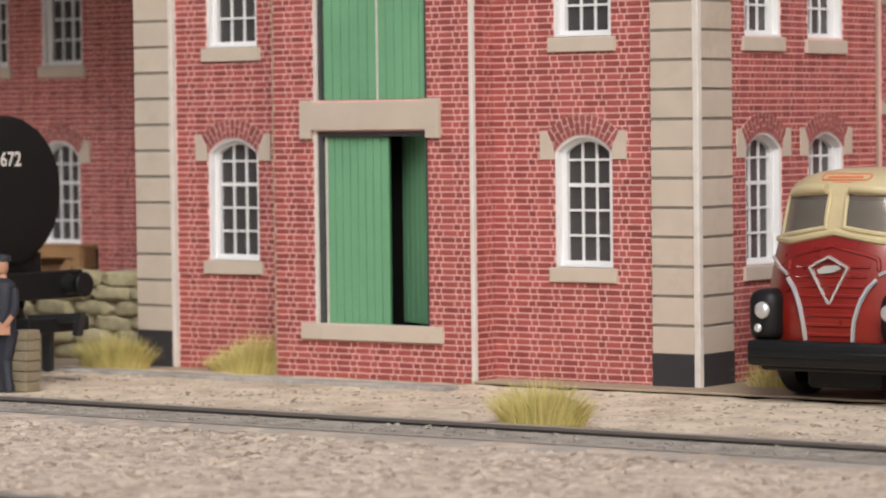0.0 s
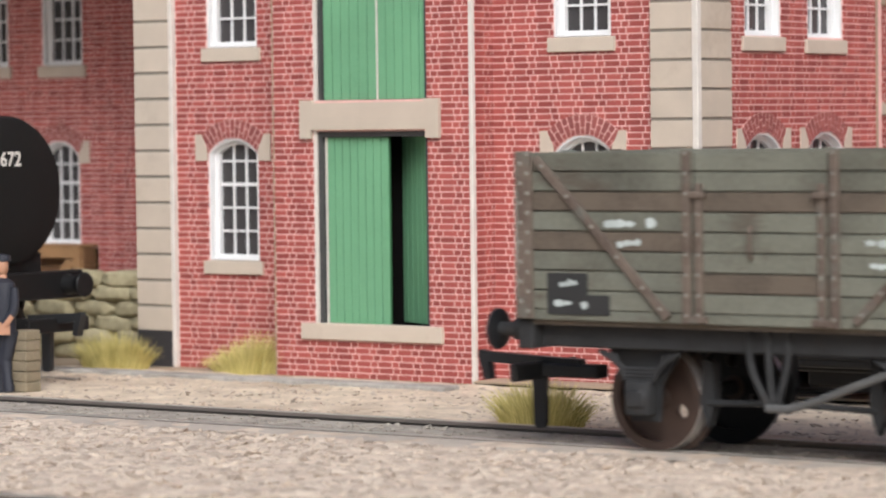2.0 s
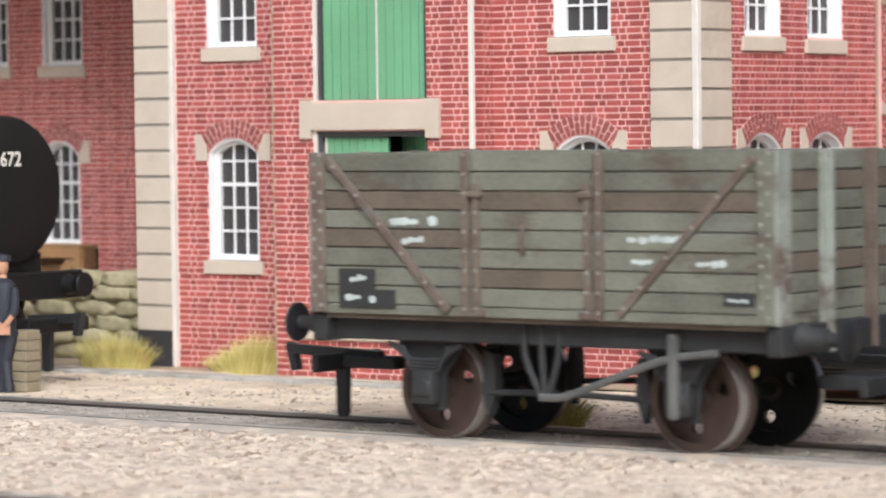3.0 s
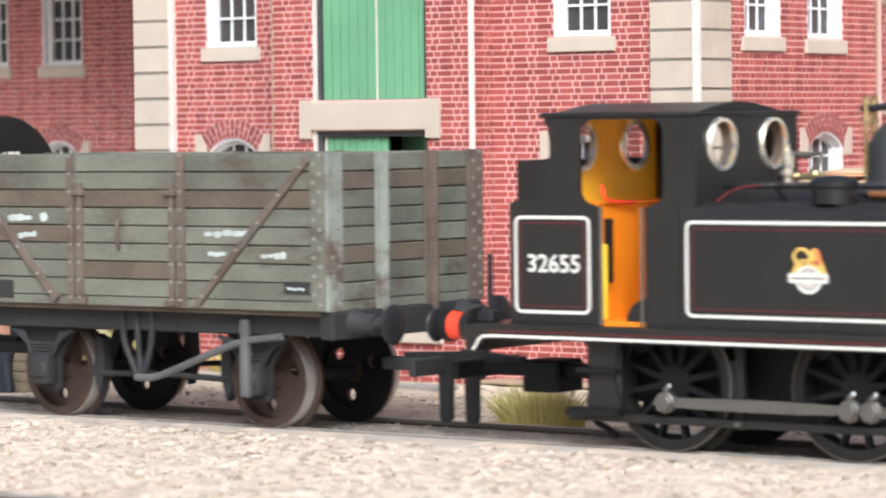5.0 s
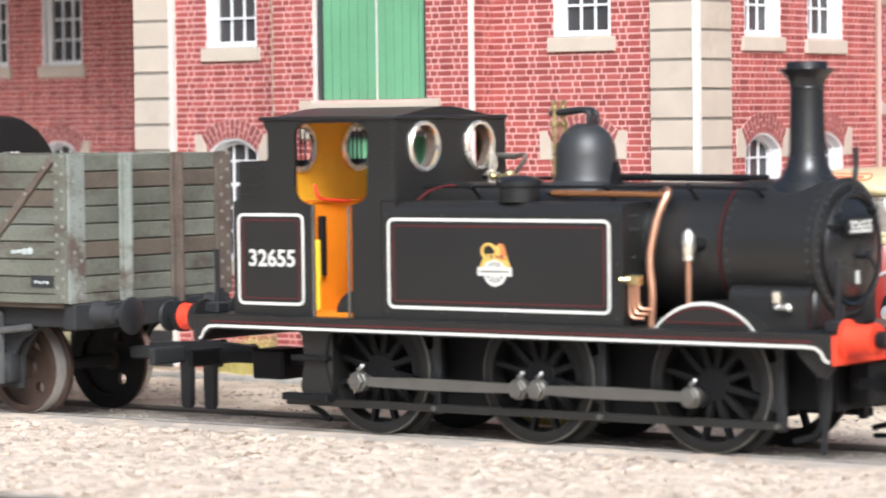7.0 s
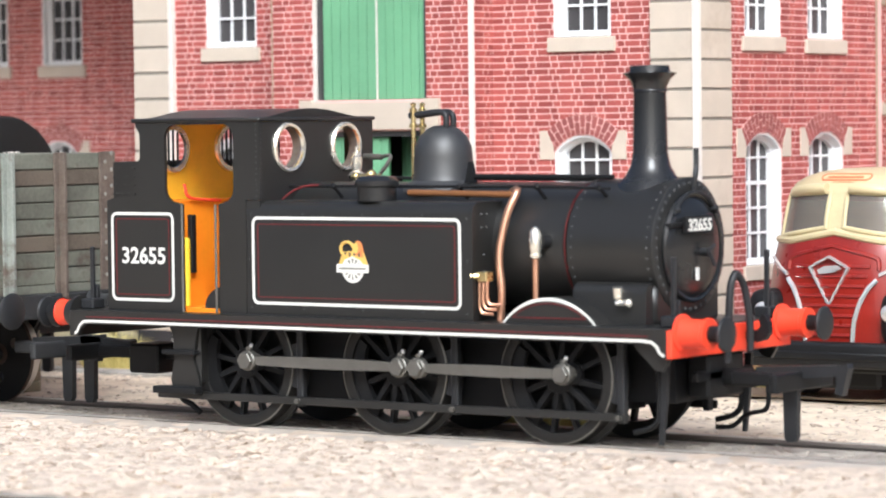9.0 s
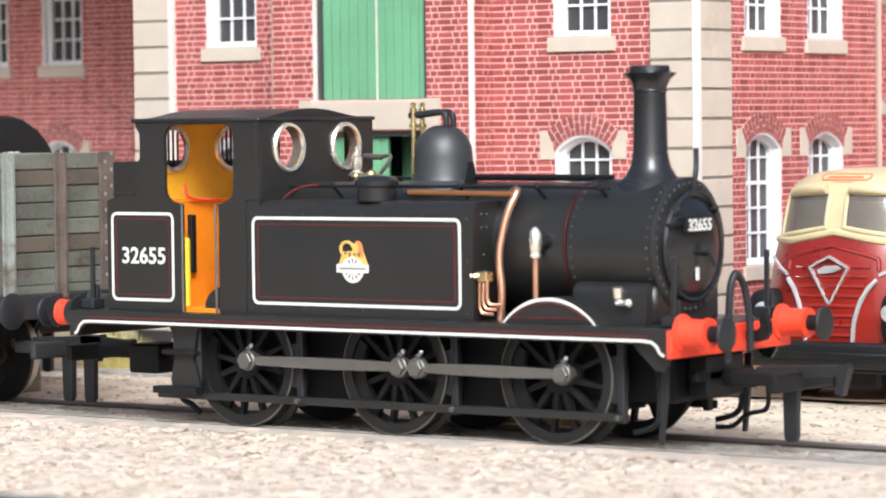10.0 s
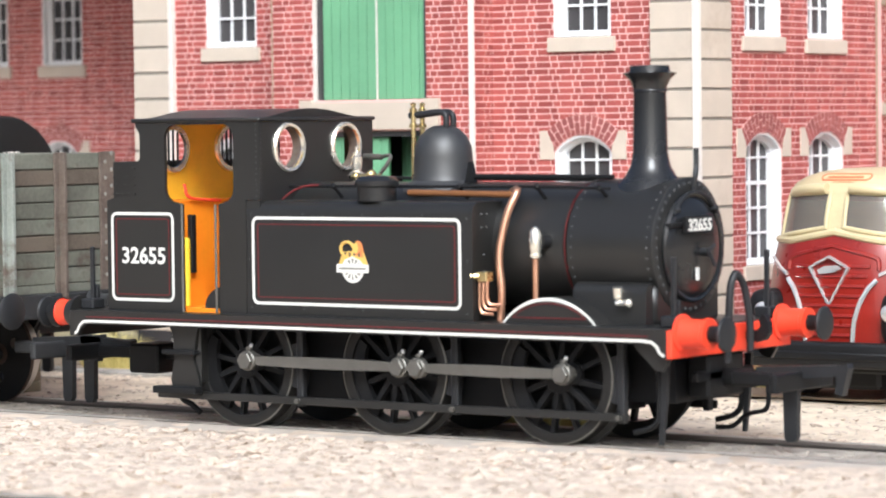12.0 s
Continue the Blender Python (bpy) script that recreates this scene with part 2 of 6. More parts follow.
def prism(bm, pts, axis, a, b, mi=0):
    """A polygon in the other two axes (in x, y, z order), drawn out from a to b along axis."""
    def put(p, h):
        q = list(p)
        q.insert("xyz".index(axis), h)
        return q
    lo, hi = [bm.verts.new(put(p, a)) for p in pts], [bm.verts.new(put(p, b)) for p in pts]
    fs = [bm.faces.new(lo), bm.faces.new(hi)]
    for i in range(len(pts)):
        j = (i + 1) % len(pts)
        fs.append(bm.faces.new((lo[i], lo[j], hi[j], hi[i])))
    for f in fs:
        f.material_index = mi
    bmesh.ops.recalc_face_normals(bm, faces=fs)
    return bm


def tube(bm, pts, r, n=8, mi=0):
    P = [Vector(p) for p in pts]
    rings = []
    up = Vector((0.13, 0.31, 0.94))
    for i, p in enumerate(P):
        d = (P[min(i + 1, len(P) - 1)] - P[max(i - 1, 0)]).normalized()
        u = up - d * up.dot(d)
        if u.length < 0.05:
            u = d.orthogonal()
        u.normalize()
        up = u
        w = d.cross(u)
        rings.append([bm.verts.new(p + (u * math.cos(2 * math.pi * k / n) + w * math.sin(2 * math.pi * k / n)) * r) for k in range(n)])
    fs = []
    for a, b in zip(rings, rings[1:]):
        for k in range(n):
            fs.append(bm.faces.new((a[k], a[(k + 1) % n], b[(k + 1) % n], b[k])))
    fs += [bm.faces.new(rings[0]), bm.faces.new(rings[-1])]
    for f in fs:
        f.material_index = mi
    bmesh.ops.recalc_face_normals(bm, faces=fs)
    return bm


def bend(pts, k=4):
    """Rounds a path's corners."""
    P = [Vector(p) for p in pts]
    out = [P[0]]
    for a, b, c in zip(P, P[1:], P[2:]):
        p, q = b + (a - b) * 0.35, b + (c - b) * 0.35
        for i in range(k + 1):
            t = i / k
            out.append(p * (1 - t) ** 2 + b * 2 * t * (1 - t) + q * t * t)
    return out + [P[-1]]


def rounded(x0, x1, z0, z1, r, k=5):
    pts = []
    for cx, cz, a in ((x1 - r, z1 - r, 0), (x0 + r, z1 - r, 90), (x0 + r, z0 + r, 180), (x1 - r, z0 + r, 270)):
        for i in range(k + 1):
            t = radians(a + 90 * i / k)
            pts.append((cx + r * math.cos(t), cz + r * math.sin(t)))
    return pts


def ring_line(bm, outer, inner, y, d, mi=0):
    """A flat closed band between two outlines in the plane y, standing d proud towards -y."""
    n = len(outer)
    rows = [[bm.verts.new((p[0], yy, p[1])) for p in o] for o, yy in ((outer, y), (outer, y - d), (inner, y - d), (inner, y))]
    for a, b in zip(rows, rows[1:]):
        for i in range(n):
            j = (i + 1) % n
            bm.faces.new((a[i], a[j], b[j], b[i])).material_index = mi
    return bm


def lined_panel(bm, x0, x1, z0, z1, r, w, y, d=0.05, mi=0):
    return ring_line(bm, rounded(x0, x1, z0, z1, r), rounded(x0 + w, x1 - w, z0 + w, z1 - w, max(0.05, r - w)), y, d, mi)


def lettering(name, text, mat, parent, width, height, centre, rot, label="", bold=0.0):
    cu = bpy.data.curves.new(name, "FONT")
    cu.body, cu.align_x, cu.align_y, cu.extrude, cu.offset = text, "CENTER", "CENTER", 0.02, bold
    cu.resolution_u = 3
    tmp = bpy.data.objects.new(name, cu)
    me = bpy.data.meshes.new_from_object(tmp)
    bpy.data.objects.remove(tmp)
    co = [v.co for v in me.vertices]
    lo = [min(c[i] for c in co) for i in range(2)]
    hi = [max(c[i] for c in co) for i in range(2)]
    me.transform(Matrix.Diagonal((width * MM / (hi[0] - lo[0]), height * MM / (hi[1] - lo[1]), MM, 1)) @ Matrix.Translation((-(lo[0] + hi[0]) / 2, -(lo[1] + hi[1]) / 2, 0)))
    me.materials.clear()
    me.materials.append(mat)
    ob = new(name, me)
    ob.matrix_basis = pose(*[c * MM for c in centre], *rot)
    ob.parent = parent
    if label:
        ob["label"] = label
    return ob
# ---- ground and tracks ----
GZ = -1.5      # ground beyond the running line
FZ = -0.45     # made-up ground in front of it
RZ = -0.4      # rail head


def sheet(name, x0, x1, y0, y1, z, mat, nx, ny, amp, label, rough_scale=0.25, kind="structure"):
    bm = B()
    grid = [[bm.verts.new((x0 + (x1 - x0) * i / nx, y0 + (y1 - y0) * j / ny,
                           z + amp * noise.noise(Vector(((x0 + (x1 - x0) * i / nx) * rough_scale, (y0 + (y1 - y0) * j / ny) * rough_scale, z)))))
             for i in range(nx + 1)] for j in range(ny + 1)]
    for j in range(ny):
        for i in range(nx):
            bm.faces.new((grid[j][i], grid[j][i + 1], grid[j + 1][i + 1], grid[j + 1][i]))
    return tagged(part(name, bm, mat, smooth=True), label, "ground", kind=kind)


def slab(name, x0, x1, y0, y1, z0, z1, mat, label, bevel=0.0, category="ground"):
    return tagged(part(name, box(B(), x0, x1, y0, y1, z0, z1, bevel), mat), label, category, kind="structure")


slab("ground", -700, 700, -600, 700, -6, -4.2, M_BALLAST, "sandy scenic ground of the layout reaching far off")
sheet("ground_yard", -260, 160, 9.4, 66.8, GZ - 0.05, M_BALLAST, 340, 60, 0.32, "sandy ballasted yard between the sidings")
sheet("ground_front", -140, 160, -79.3, -11.6, FZ, M_FOREGROUND, 300, 64, 0.3, "pale stony ground in front of the track")
slab("ground_edge", -260, 200, -12.0, -9.3, -3.4, RZ - 0.12, M_CEMENT, "grey plaster strip along the running rail", 0.15)
sheet("ground_verge", -140, 160, -18.5, -11.9, FZ + 0.02, M_CEMENT, 420, 14, 0.32, "smeared grey plaster spilling over the stones", 0.33)
slab("ground_infill", -260, 200, -7.3, 7.3, -4.2, RZ - 0.75, M_FOURFOOT, "grey infill between the rails")
slab("ground_shoulder", -260, 200, 9.0, 10.6, -3.4, RZ - 0.75, M_BALLAST, "sandy ballast shoulder beside the rail")
slab("ground_fill_front", -260, 200, -76, -12.0, -4.2, -1.2, M_FOREGROUND, "packed ground below the stones")
slab("ground_fill_yard", -260, 160, 10.6, 300, -4.2, -2.2, M_BALLAST, "packed ground of the yard")


def stones(name, n, x0, x1, y0, y1, z, r0, r1, mat, label, seed):
    rnd = random.Random(seed)
    base = bmesh.new()
    bmesh.ops.create_icosphere(base, subdivisions=1, radius=1)
    bv = [v.co.copy() for v in base.verts]
    bf = [[v.index for v in f.verts] for f in base.faces]
    base.free()
    vs, fs = [], []
    for _ in range(n):
        x, y, r = rnd.uniform(x0, x1), rnd.uniform(y0, y1), rnd.uniform(r0, r1) * rnd.uniform(0.6, 1.0)
        q = Euler((rnd.uniform(-0.4, 0.4), rnd.uniform(-0.4, 0.4), rnd.uniform(0, 6.3))).to_matrix()
        sx, sy, sz = rnd.uniform(0.9, 1.6), rnd.uniform(0.7, 1.1), rnd.uniform(0.24, 0.42)
        k = len(vs)
        for c in bv:
            p = q @ Vector((c.x * sx * r * rnd.uniform(0.8, 1.15), c.y * sy * r, c.z * sz * r))
            vs.append(((p.x + x) * MM, (p.y + y) * MM, (p.z + z) * MM))
        fs += [[i + k for i in f] for f in bf]
    me = bpy.data.meshes.new(name)
    me.from_pydata(vs, [], fs)
    me.materials.append(mat)
    return tagged(new(name, me), label, "stones", kind="stuff")


stones("ballast_stones", 7000, -60, 110, -77, -17.0, FZ - 0.06, 0.55, 1.15, M_STONES, "pale crushed stones strewn over the front ground", 3)
stones("yard_gravel", 3000, -150, 70, 13, 63, GZ - 0.05, 0.25, 0.6, M_STONES, "fine sandy gravel strewn over the yard", 4)
stones("infill_stones", 900, -140, 70, -6.6, 6.6, RZ - 0.75, 0.3, 0.8, M_FOURFOOT, "grey stones between the running rails", 5)


def rail(name, y, z, x0, x1, label):
    bm = B()
    prof = [(-1.1, -2.6), (1.1, -2.6), (1.1, -2.2), (0.3, -2.0), (0.3, -0.7), (0.65, -0.5), (0.65, -0.08), (0.5, 0), (-0.5, 0), (-0.65, -0.08), (-0.65, -0.5), (-0.3, -0.7), (-0.3, -2.0), (-1.1, -2.2)]
    prism(bm, [(y + a, z + b) for a, b in prof], "x", x0, x1)
    rob = part(name, bm, M_RAIL)
    part("rail_head", box(B(), x0, x1, y - 0.6, y + 0.6, z - 0.06, z + 0.03), M_RAILTOP, rob, "bright worn running surface")
    return tagged(rob, label, "rail", "running rails")


for yy in (-8.55, 8.55):
    rail("rail", yy, RZ, -260, 200, "weathered steel rail of the running line")
rail("rail", 45.9, GZ + 0.1, -240, -104, "dull rail of the siding sunk in the yard")
rail("rail", 29.3, GZ + 0.1, -240, -104, "dull rail of the siding sunk in the yard")
rail("rail", -80.5, RZ, -120, 120, "dark rail of the front line")
slab("base_card", -42.6, 170, 66.4, 300, -1.3, -0.95, M_KERB, "brown card base under the warehouse", 0.08, "kerb")
# slab in near-black, so the overhang's shade sits in its colour
slab("base_shadow", -42.6, 170, 67.0, 300, -2.2, -1.32, M_VOID, "near-black slab painted as the shade under the card base", 0.0, "kerb")
slab("kerb_strip", -215, -40, 55.5, 59.5, -2.4, -0.95, M_KERBGREY, "low grey strip along the foot of the warehouse", 0.2, "kerb")
slab("base_edge", -215, -42.6, 67.0, 300, -2.2, -1.5, M_KERB, "brown card base under the warehouse", 0.1, "kerb")

# ---- warehouse ----
COURSE, STRETCH, HEAD, GAP = 0.97, 2.55, 1.15, 0.19
warehouse = thing("warehouse", "red brick card model warehouse with buff stone quoins", "warehouse", (0, 0, 0))


def cut(spans, a, b):
    out = []
    for s, e in spans:
        if b <= s or a >= e:
            out.append((s, e))
        else:
            if a > s:
                out.append((s, a))
            if b < e:
                out.append((b, e))
    return out


def opening_at(o, z):
    """The cut that an opening makes at height z: o = (u0, u1, z0, spring, top)."""
    u0, u1, z0, zs, zt = o
    if z < z0 or z > zt:
        return None
    if z <= zs or zt - zs < 0.01:
        return u0, u1
    c, h, rise = (u0 + u1) / 2, (u1 - u0) / 2, zt - zs
    R = (h * h + rise * rise) / (2 * rise)
    q = R * R - (z - (zt - R)) ** 2
    return (c - math.sqrt(max(q, 0)), c + math.sqrt(max(q, 0)))


def brick_wall(name, u0, u1, z0, z1, openings, m, parent, single=0, label="", thick=1.6, seed=1, mat=None):
    """A wall in its own plane: u along, z up, outer face at v = 0; m puts it in place."""
    rnd = random.Random(seed)
    bm = B()
    zz = z0
    ordered = sorted({(o[0], o[1]) for o in openings})
    joins = [(a[1] + b[0]) / 2 for a, b in zip(ordered, ordered[1:])]
    # mortar backing in thin courses, so that the openings go through with their arches
    while zz < z1 - 1e-6:
        z2 = min(zz + COURSE / 2, z1)
        spans = [(u0, u1)]
        for o in openings:
            c = opening_at(o, (zz + z2) / 2)
            if c:
                spans = cut(spans, *c)
        for k in joins:
            spans = cut(spans, k, k)
        for a, b in spans:
            vs = [bm.verts.new((x, y, z)) for x in (a, b) for y in (0.0, thick) for z in (zz, z2)]
            for f in ((0, 1, 3, 2), (4, 6, 7, 5), (0, 4, 5, 1), (2, 3, 7, 6), (0, 2, 6, 4), (1, 5, 7, 3)):
                bm.faces.new([vs[i] for i in f])
        zz = z2
    bmesh.ops.remove_doubles(bm, verts=bm.verts, dist=1e-4)
    bm.transform(m)
    wall = part(name, bm, M_MORTAR, parent, label)
    vs, fs, singles = [], [], []
    row, zz = 0, z0
    m3 = m
    while zz + COURSE * 0.6 < z1:
        top = min(zz + COURSE - GAP, z1)
        u, k = u0 - (0.0 if row % 2 else (STRETCH + HEAD) / 2) + (0.25 if row % 4 > 1 else 0.0), row
        while u < u1:
            L = STRETCH if k % 2 else HEAD
            spans = [(max(u, u0 + 0.03), min(u + L, u1 - 0.03))]
            full = u >= u0 + 0.03 and u + L <= u1 - 0.03
            if spans[0][1] - spans[0][0] > 0.2:
                for o in openings:
                    for z in (zz, (zz + top) / 2, top):
                        c = opening_at(o, z)
                        if c:
                            spans = cut(spans, c[0], c[1])
                for a, b in spans:
                    if b - a < 0.25:
                        continue
                    if single and full and abs(b - a - L) < 1e-6 and len(singles) < single and top < 30 and top < z1:
                        singles.append((a, zz, L))
                        continue
                    d = rnd.uniform(0.035, 0.07)
                    i = len(vs)
                    e = 0.02
                    for (x, z) in ((a, zz), (b, zz), (b, top), (a, top)):
                        vs.append(m3 @ Vector((x, 0.0, z)) * MM)
                    for (x, z) in ((a + e, zz + e), (b - e, zz + e), (b - e, top - e), (a + e, top - e)):
                        vs.append(m3 @ Vector((x, -d, z)) * MM)
                    fs += [(i + 4, i + 5, i + 6, i + 7), (i, i + 1, i + 5, i + 4), (i + 1, i + 2, i + 6, i + 5), (i + 2, i + 3, i + 7, i + 6), (i + 3, i, i + 4, i + 7)]
            u += L + GAP
            k += 1
        row += 1
        zz += COURSE
    me = bpy.data.meshes.new("brickwork")
    me.from_pydata(vs, [], fs)
    me.materials.append(mat or M_BRICK)
    ob = new("brickwork", me)
    ob.parent = wall
    tagged(ob, kind="stuff")
    shared = {}
    for a, z, L in singles:
        if L not in shared:
            bb = B()
            box(bb, 0, L, -0.055, 0.0, 0, COURSE - GAP, 0.02)
            bb.transform(Matrix.Scale(MM, 4))
            sm = bpy.data.meshes.new("brick")
            bb.to_mesh(sm)
            bb.free()
            sm.materials.append(mat or M_BRICK)
            shared[L] = sm
        ob = new("brick", shared[L])
        ob.parent = wall
        ob.matrix_basis = Matrix.Translation((m3 @ Vector((a, 0, z))) * MM) @ m3.to_3x3().to_4x4()
    return wall


def arch_outline(u0, u1, z0, zs, zt, k=14):
    c, h, rise = (u0 + u1) / 2, (u1 - u0) / 2, zt - zs
    R = (h * h + rise * rise) / (2 * rise)
    a = math.asin(h / R)
    return [(u0, z0), (u1, z0)] + [(c + R * math.sin(a - 2 * a * i / k), zt - R + R * math.cos(a - 2 * a * i / k)) for i in range(k + 1)]


def lap(bm, outer, inner, v0, v1, m, mi=0):
    """A frame with depth between two outlines of equal count, from v0 back to v1."""
    n = len(outer)
    rows = [[bm.verts.new(m @ Vector((p[0], v, p[1]))) for p in o] for o, v in ((outer, v1), (outer, v0), (inner, v0), (inner, v1))]
    for a, b in zip(rows, rows[1:]):
        for i in range(n):
            j = (i + 1) % n
            bm.faces.new((a[i], a[j], b[j], b[i])).material_index = mi
    return bm


def window(parent, u0, u1, z0, zs, zt, m, cols=3, rows=5, arch=True, sill=True, springers=True):
    """An arched sash window with its white frame, glazing bars, panes, sill and brick arch."""
    o1 = arch_outline(u0, u1, z0, zs, zt)
    o2 = arch_outline(u0 + 0.45, u1 - 0.45, z0 + 0.3, zs, zt - 0.42)
    o3 = arch_outline(u0 + 1.3, u1 - 1.3, z0 + 0.9, zs, zt - 1.1)
    bm = B()
    lap(bm, o1, o2, 0.1, 2.5, m)
    lap(bm, o2, o3, 1.2, 2.5, m)
    win = part("window", bm, M_WHITE, parent, "white-painted arched sash window", smooth=False)
    a, b, c, d = u0 + 1.3, u1 - 1.3, z0 + 0.9, zt - 1.1
    for i in range(1, cols):
        x = a + (b - a) * i / cols
        bm = B()
        box(bm, x - 0.17, x + 0.17, 1.6, 1.9, c, d - 0.1)
        bm.transform(m)
        part("glazing_bar", bm, M_WHITE, win)
    for j in range(1, rows):
        z = c + (zs - 1.2 - c) * j / (rows - 1)
        s = opening_at((a, b, c, zs, d), z) or (a, b)
        w = 0.3 if j == rows - 2 else 0.17
        bm = B()
        box(bm, s[0] - 0.1, s[1] + 0.1, 1.55, 1.95, z - w, z + w)
        bm.transform(m)
        part("glazing_bar", bm, M_WHITE, win)
    bm = B()
    f = bm.faces.new([bm.verts.new(m @ Vector((p[0], 1.96, p[1]))) for p in o3])
    r = bmesh.ops.extrude_face_region(bm, geom=[f])
    bmesh.ops.translate(bm, vec=m.to_3x3() @ Vector((0, 0.2, 0)), verts=[v for v in r["geom"] if isinstance(v, bmesh.types.BMVert)])
    bmesh.ops.recalc_face_normals(bm, faces=bm.faces)
    part("pane", bm, M_PANE, win, "dark glossy window film")
    if sill:
        bm = B()
        box(bm, u0 - 0.95, u1 + 0.85, -0.55, 1.2, z0 - 2.3, z0 - 0.1, 0.12)
        bm.transform(m)
        part("sill", bm, M_STONE, win, "buff stone sill")
    if arch:
        c0, h, rise = (u0 + u1) / 2, (u1 - u0) / 2, zt - zs
        R = (h * h + rise * rise) / (2 * rise)
        aa = math.asin(h / R)
        zc = zt - R
        n = 15
        bm = B()
        bed = [(c0 + r * math.sin(t), zc + r * math.cos(t)) for r, k in ((R, 1), (R + 3.0, -1)) for t in [k * (-aa + 2 * aa * i / n) for i in range(n + 1)]]
        prism(bm, bed, "y", -0.1, 0.02)
        bm.transform(m)
        part("arch_mortar", bm, M_MORTAR, win, "pink mortar bed of the arch")
        bm = B()
        for ring in (0, 1):
            for i in range(n):
                split = R + (1.0 if i % 2 else 1.9)
                ra, rb = (R + 0.05, split - 0.07) if ring == 0 else (split + 0.07, R + 2.95)
                t0, t1 = -aa + 2 * aa * (i + 0.09) / n, -aa + 2 * aa * (i + 0.91) / n
                pts = [(c0 + r * math.sin(t), zc + r * math.cos(t)) for r, t in ((ra, t0), (rb, t0), (rb, t1), (ra, t1))]
                vs = [bm.verts.new(m @ Vector((p[0], v, p[1]))) for v in (-0.09, -0.17) for p in pts]
                for f in ((4, 5, 6, 7), (0, 1, 5, 4), (1, 2, 6, 5), (2, 3, 7, 6), (3, 0, 4, 7)):
                    bm.faces.new([vs[k] for k in f])
        bmesh.ops.recalc_face_normals(bm, faces=bm.faces)
        part("brick_arch", bm, M_ARCH, win, "segmental arch of dull red bricks")
    if springers:
        for s in (-1, 1):
            e = u0 if s < 0 else u1
            pts = [(e + s * 0.1, zs - 1.1), (e + s * 2.6, zs - 1.1), (e + s * 2.6, zs + 3.2), (e + s * 1.35, zs + 3.2), (e + s * 0.1, zs + 0.75)]
            bm = B()
            prism(bm, pts, "y", -0.25, 0.3)
            bm.transform(m)
            part("springer", bm, M_STONE, win, "buff stone springer")
    return win


TOWER_Y, WALL_Y, SIDE_X, WING_Y, TOP = 67.5, 73.0, -6.0, 115.0, 84.0
at = lambda y: Matrix.Translation((0, y, 0))
L1 = (-99.6, -89.1, 16.2, 33.4, 36.0)
L2 = (-99.6, -89.1, 50.6, 67.8, 70.4)
R1 = (-31.7, -21.5, 16.2, 33.4, 36.0)
R2 = (-31.7, -21.5, 50.6, 67.8, 70.4)
front = at(WALL_Y)
wl = brick_wall("front_wall", -106.3, -80.0, -1.5, TOP, [L1, L2], front, warehouse, seed=2)
wr = brick_wall("front_wall", -43.0, -14.4, -1.5, TOP, [R1, R2], front, warehouse, seed=3)
for w in (L1, L2, R1, R2):
    window(warehouse, *w, front)
DOOR = (-73.4, -51.3, 6.8, 37.0, 37.0)
DOOR2 = (-73.3, -51.4, 41.6, 66.0, 66.0)
tw = brick_wall("tower_wall", -81.4, -43.4, -1.5, TOP, [DOOR, DOOR2], at(TOWER_Y), warehouse, single=300, seed=4)
turn = Matrix.Translation((-42.9, TOWER_Y + 0.2, 0)) @ Matrix.Rotation(radians(90), 4, "Z")
brick_wall("return_wall", 0.5, WALL_Y - TOWER_Y, -1.5, TOP, [], turn, warehouse, seed=5)
bm = B()
box(bm, -43.55, -42.85, TOWER_Y - 0.12, TOWER_Y + 0.75, -1.5, TOP, 0.1)
part("card_edge", bm, M_CARD, warehouse, "raw white card corner")
bm = B()
box(bm, -81.6, -81.3, TOWER_Y - 0.05, WALL_Y, -1.5, TOP)
part("card_edge", bm, M_KERB, warehouse, "brown card edge")


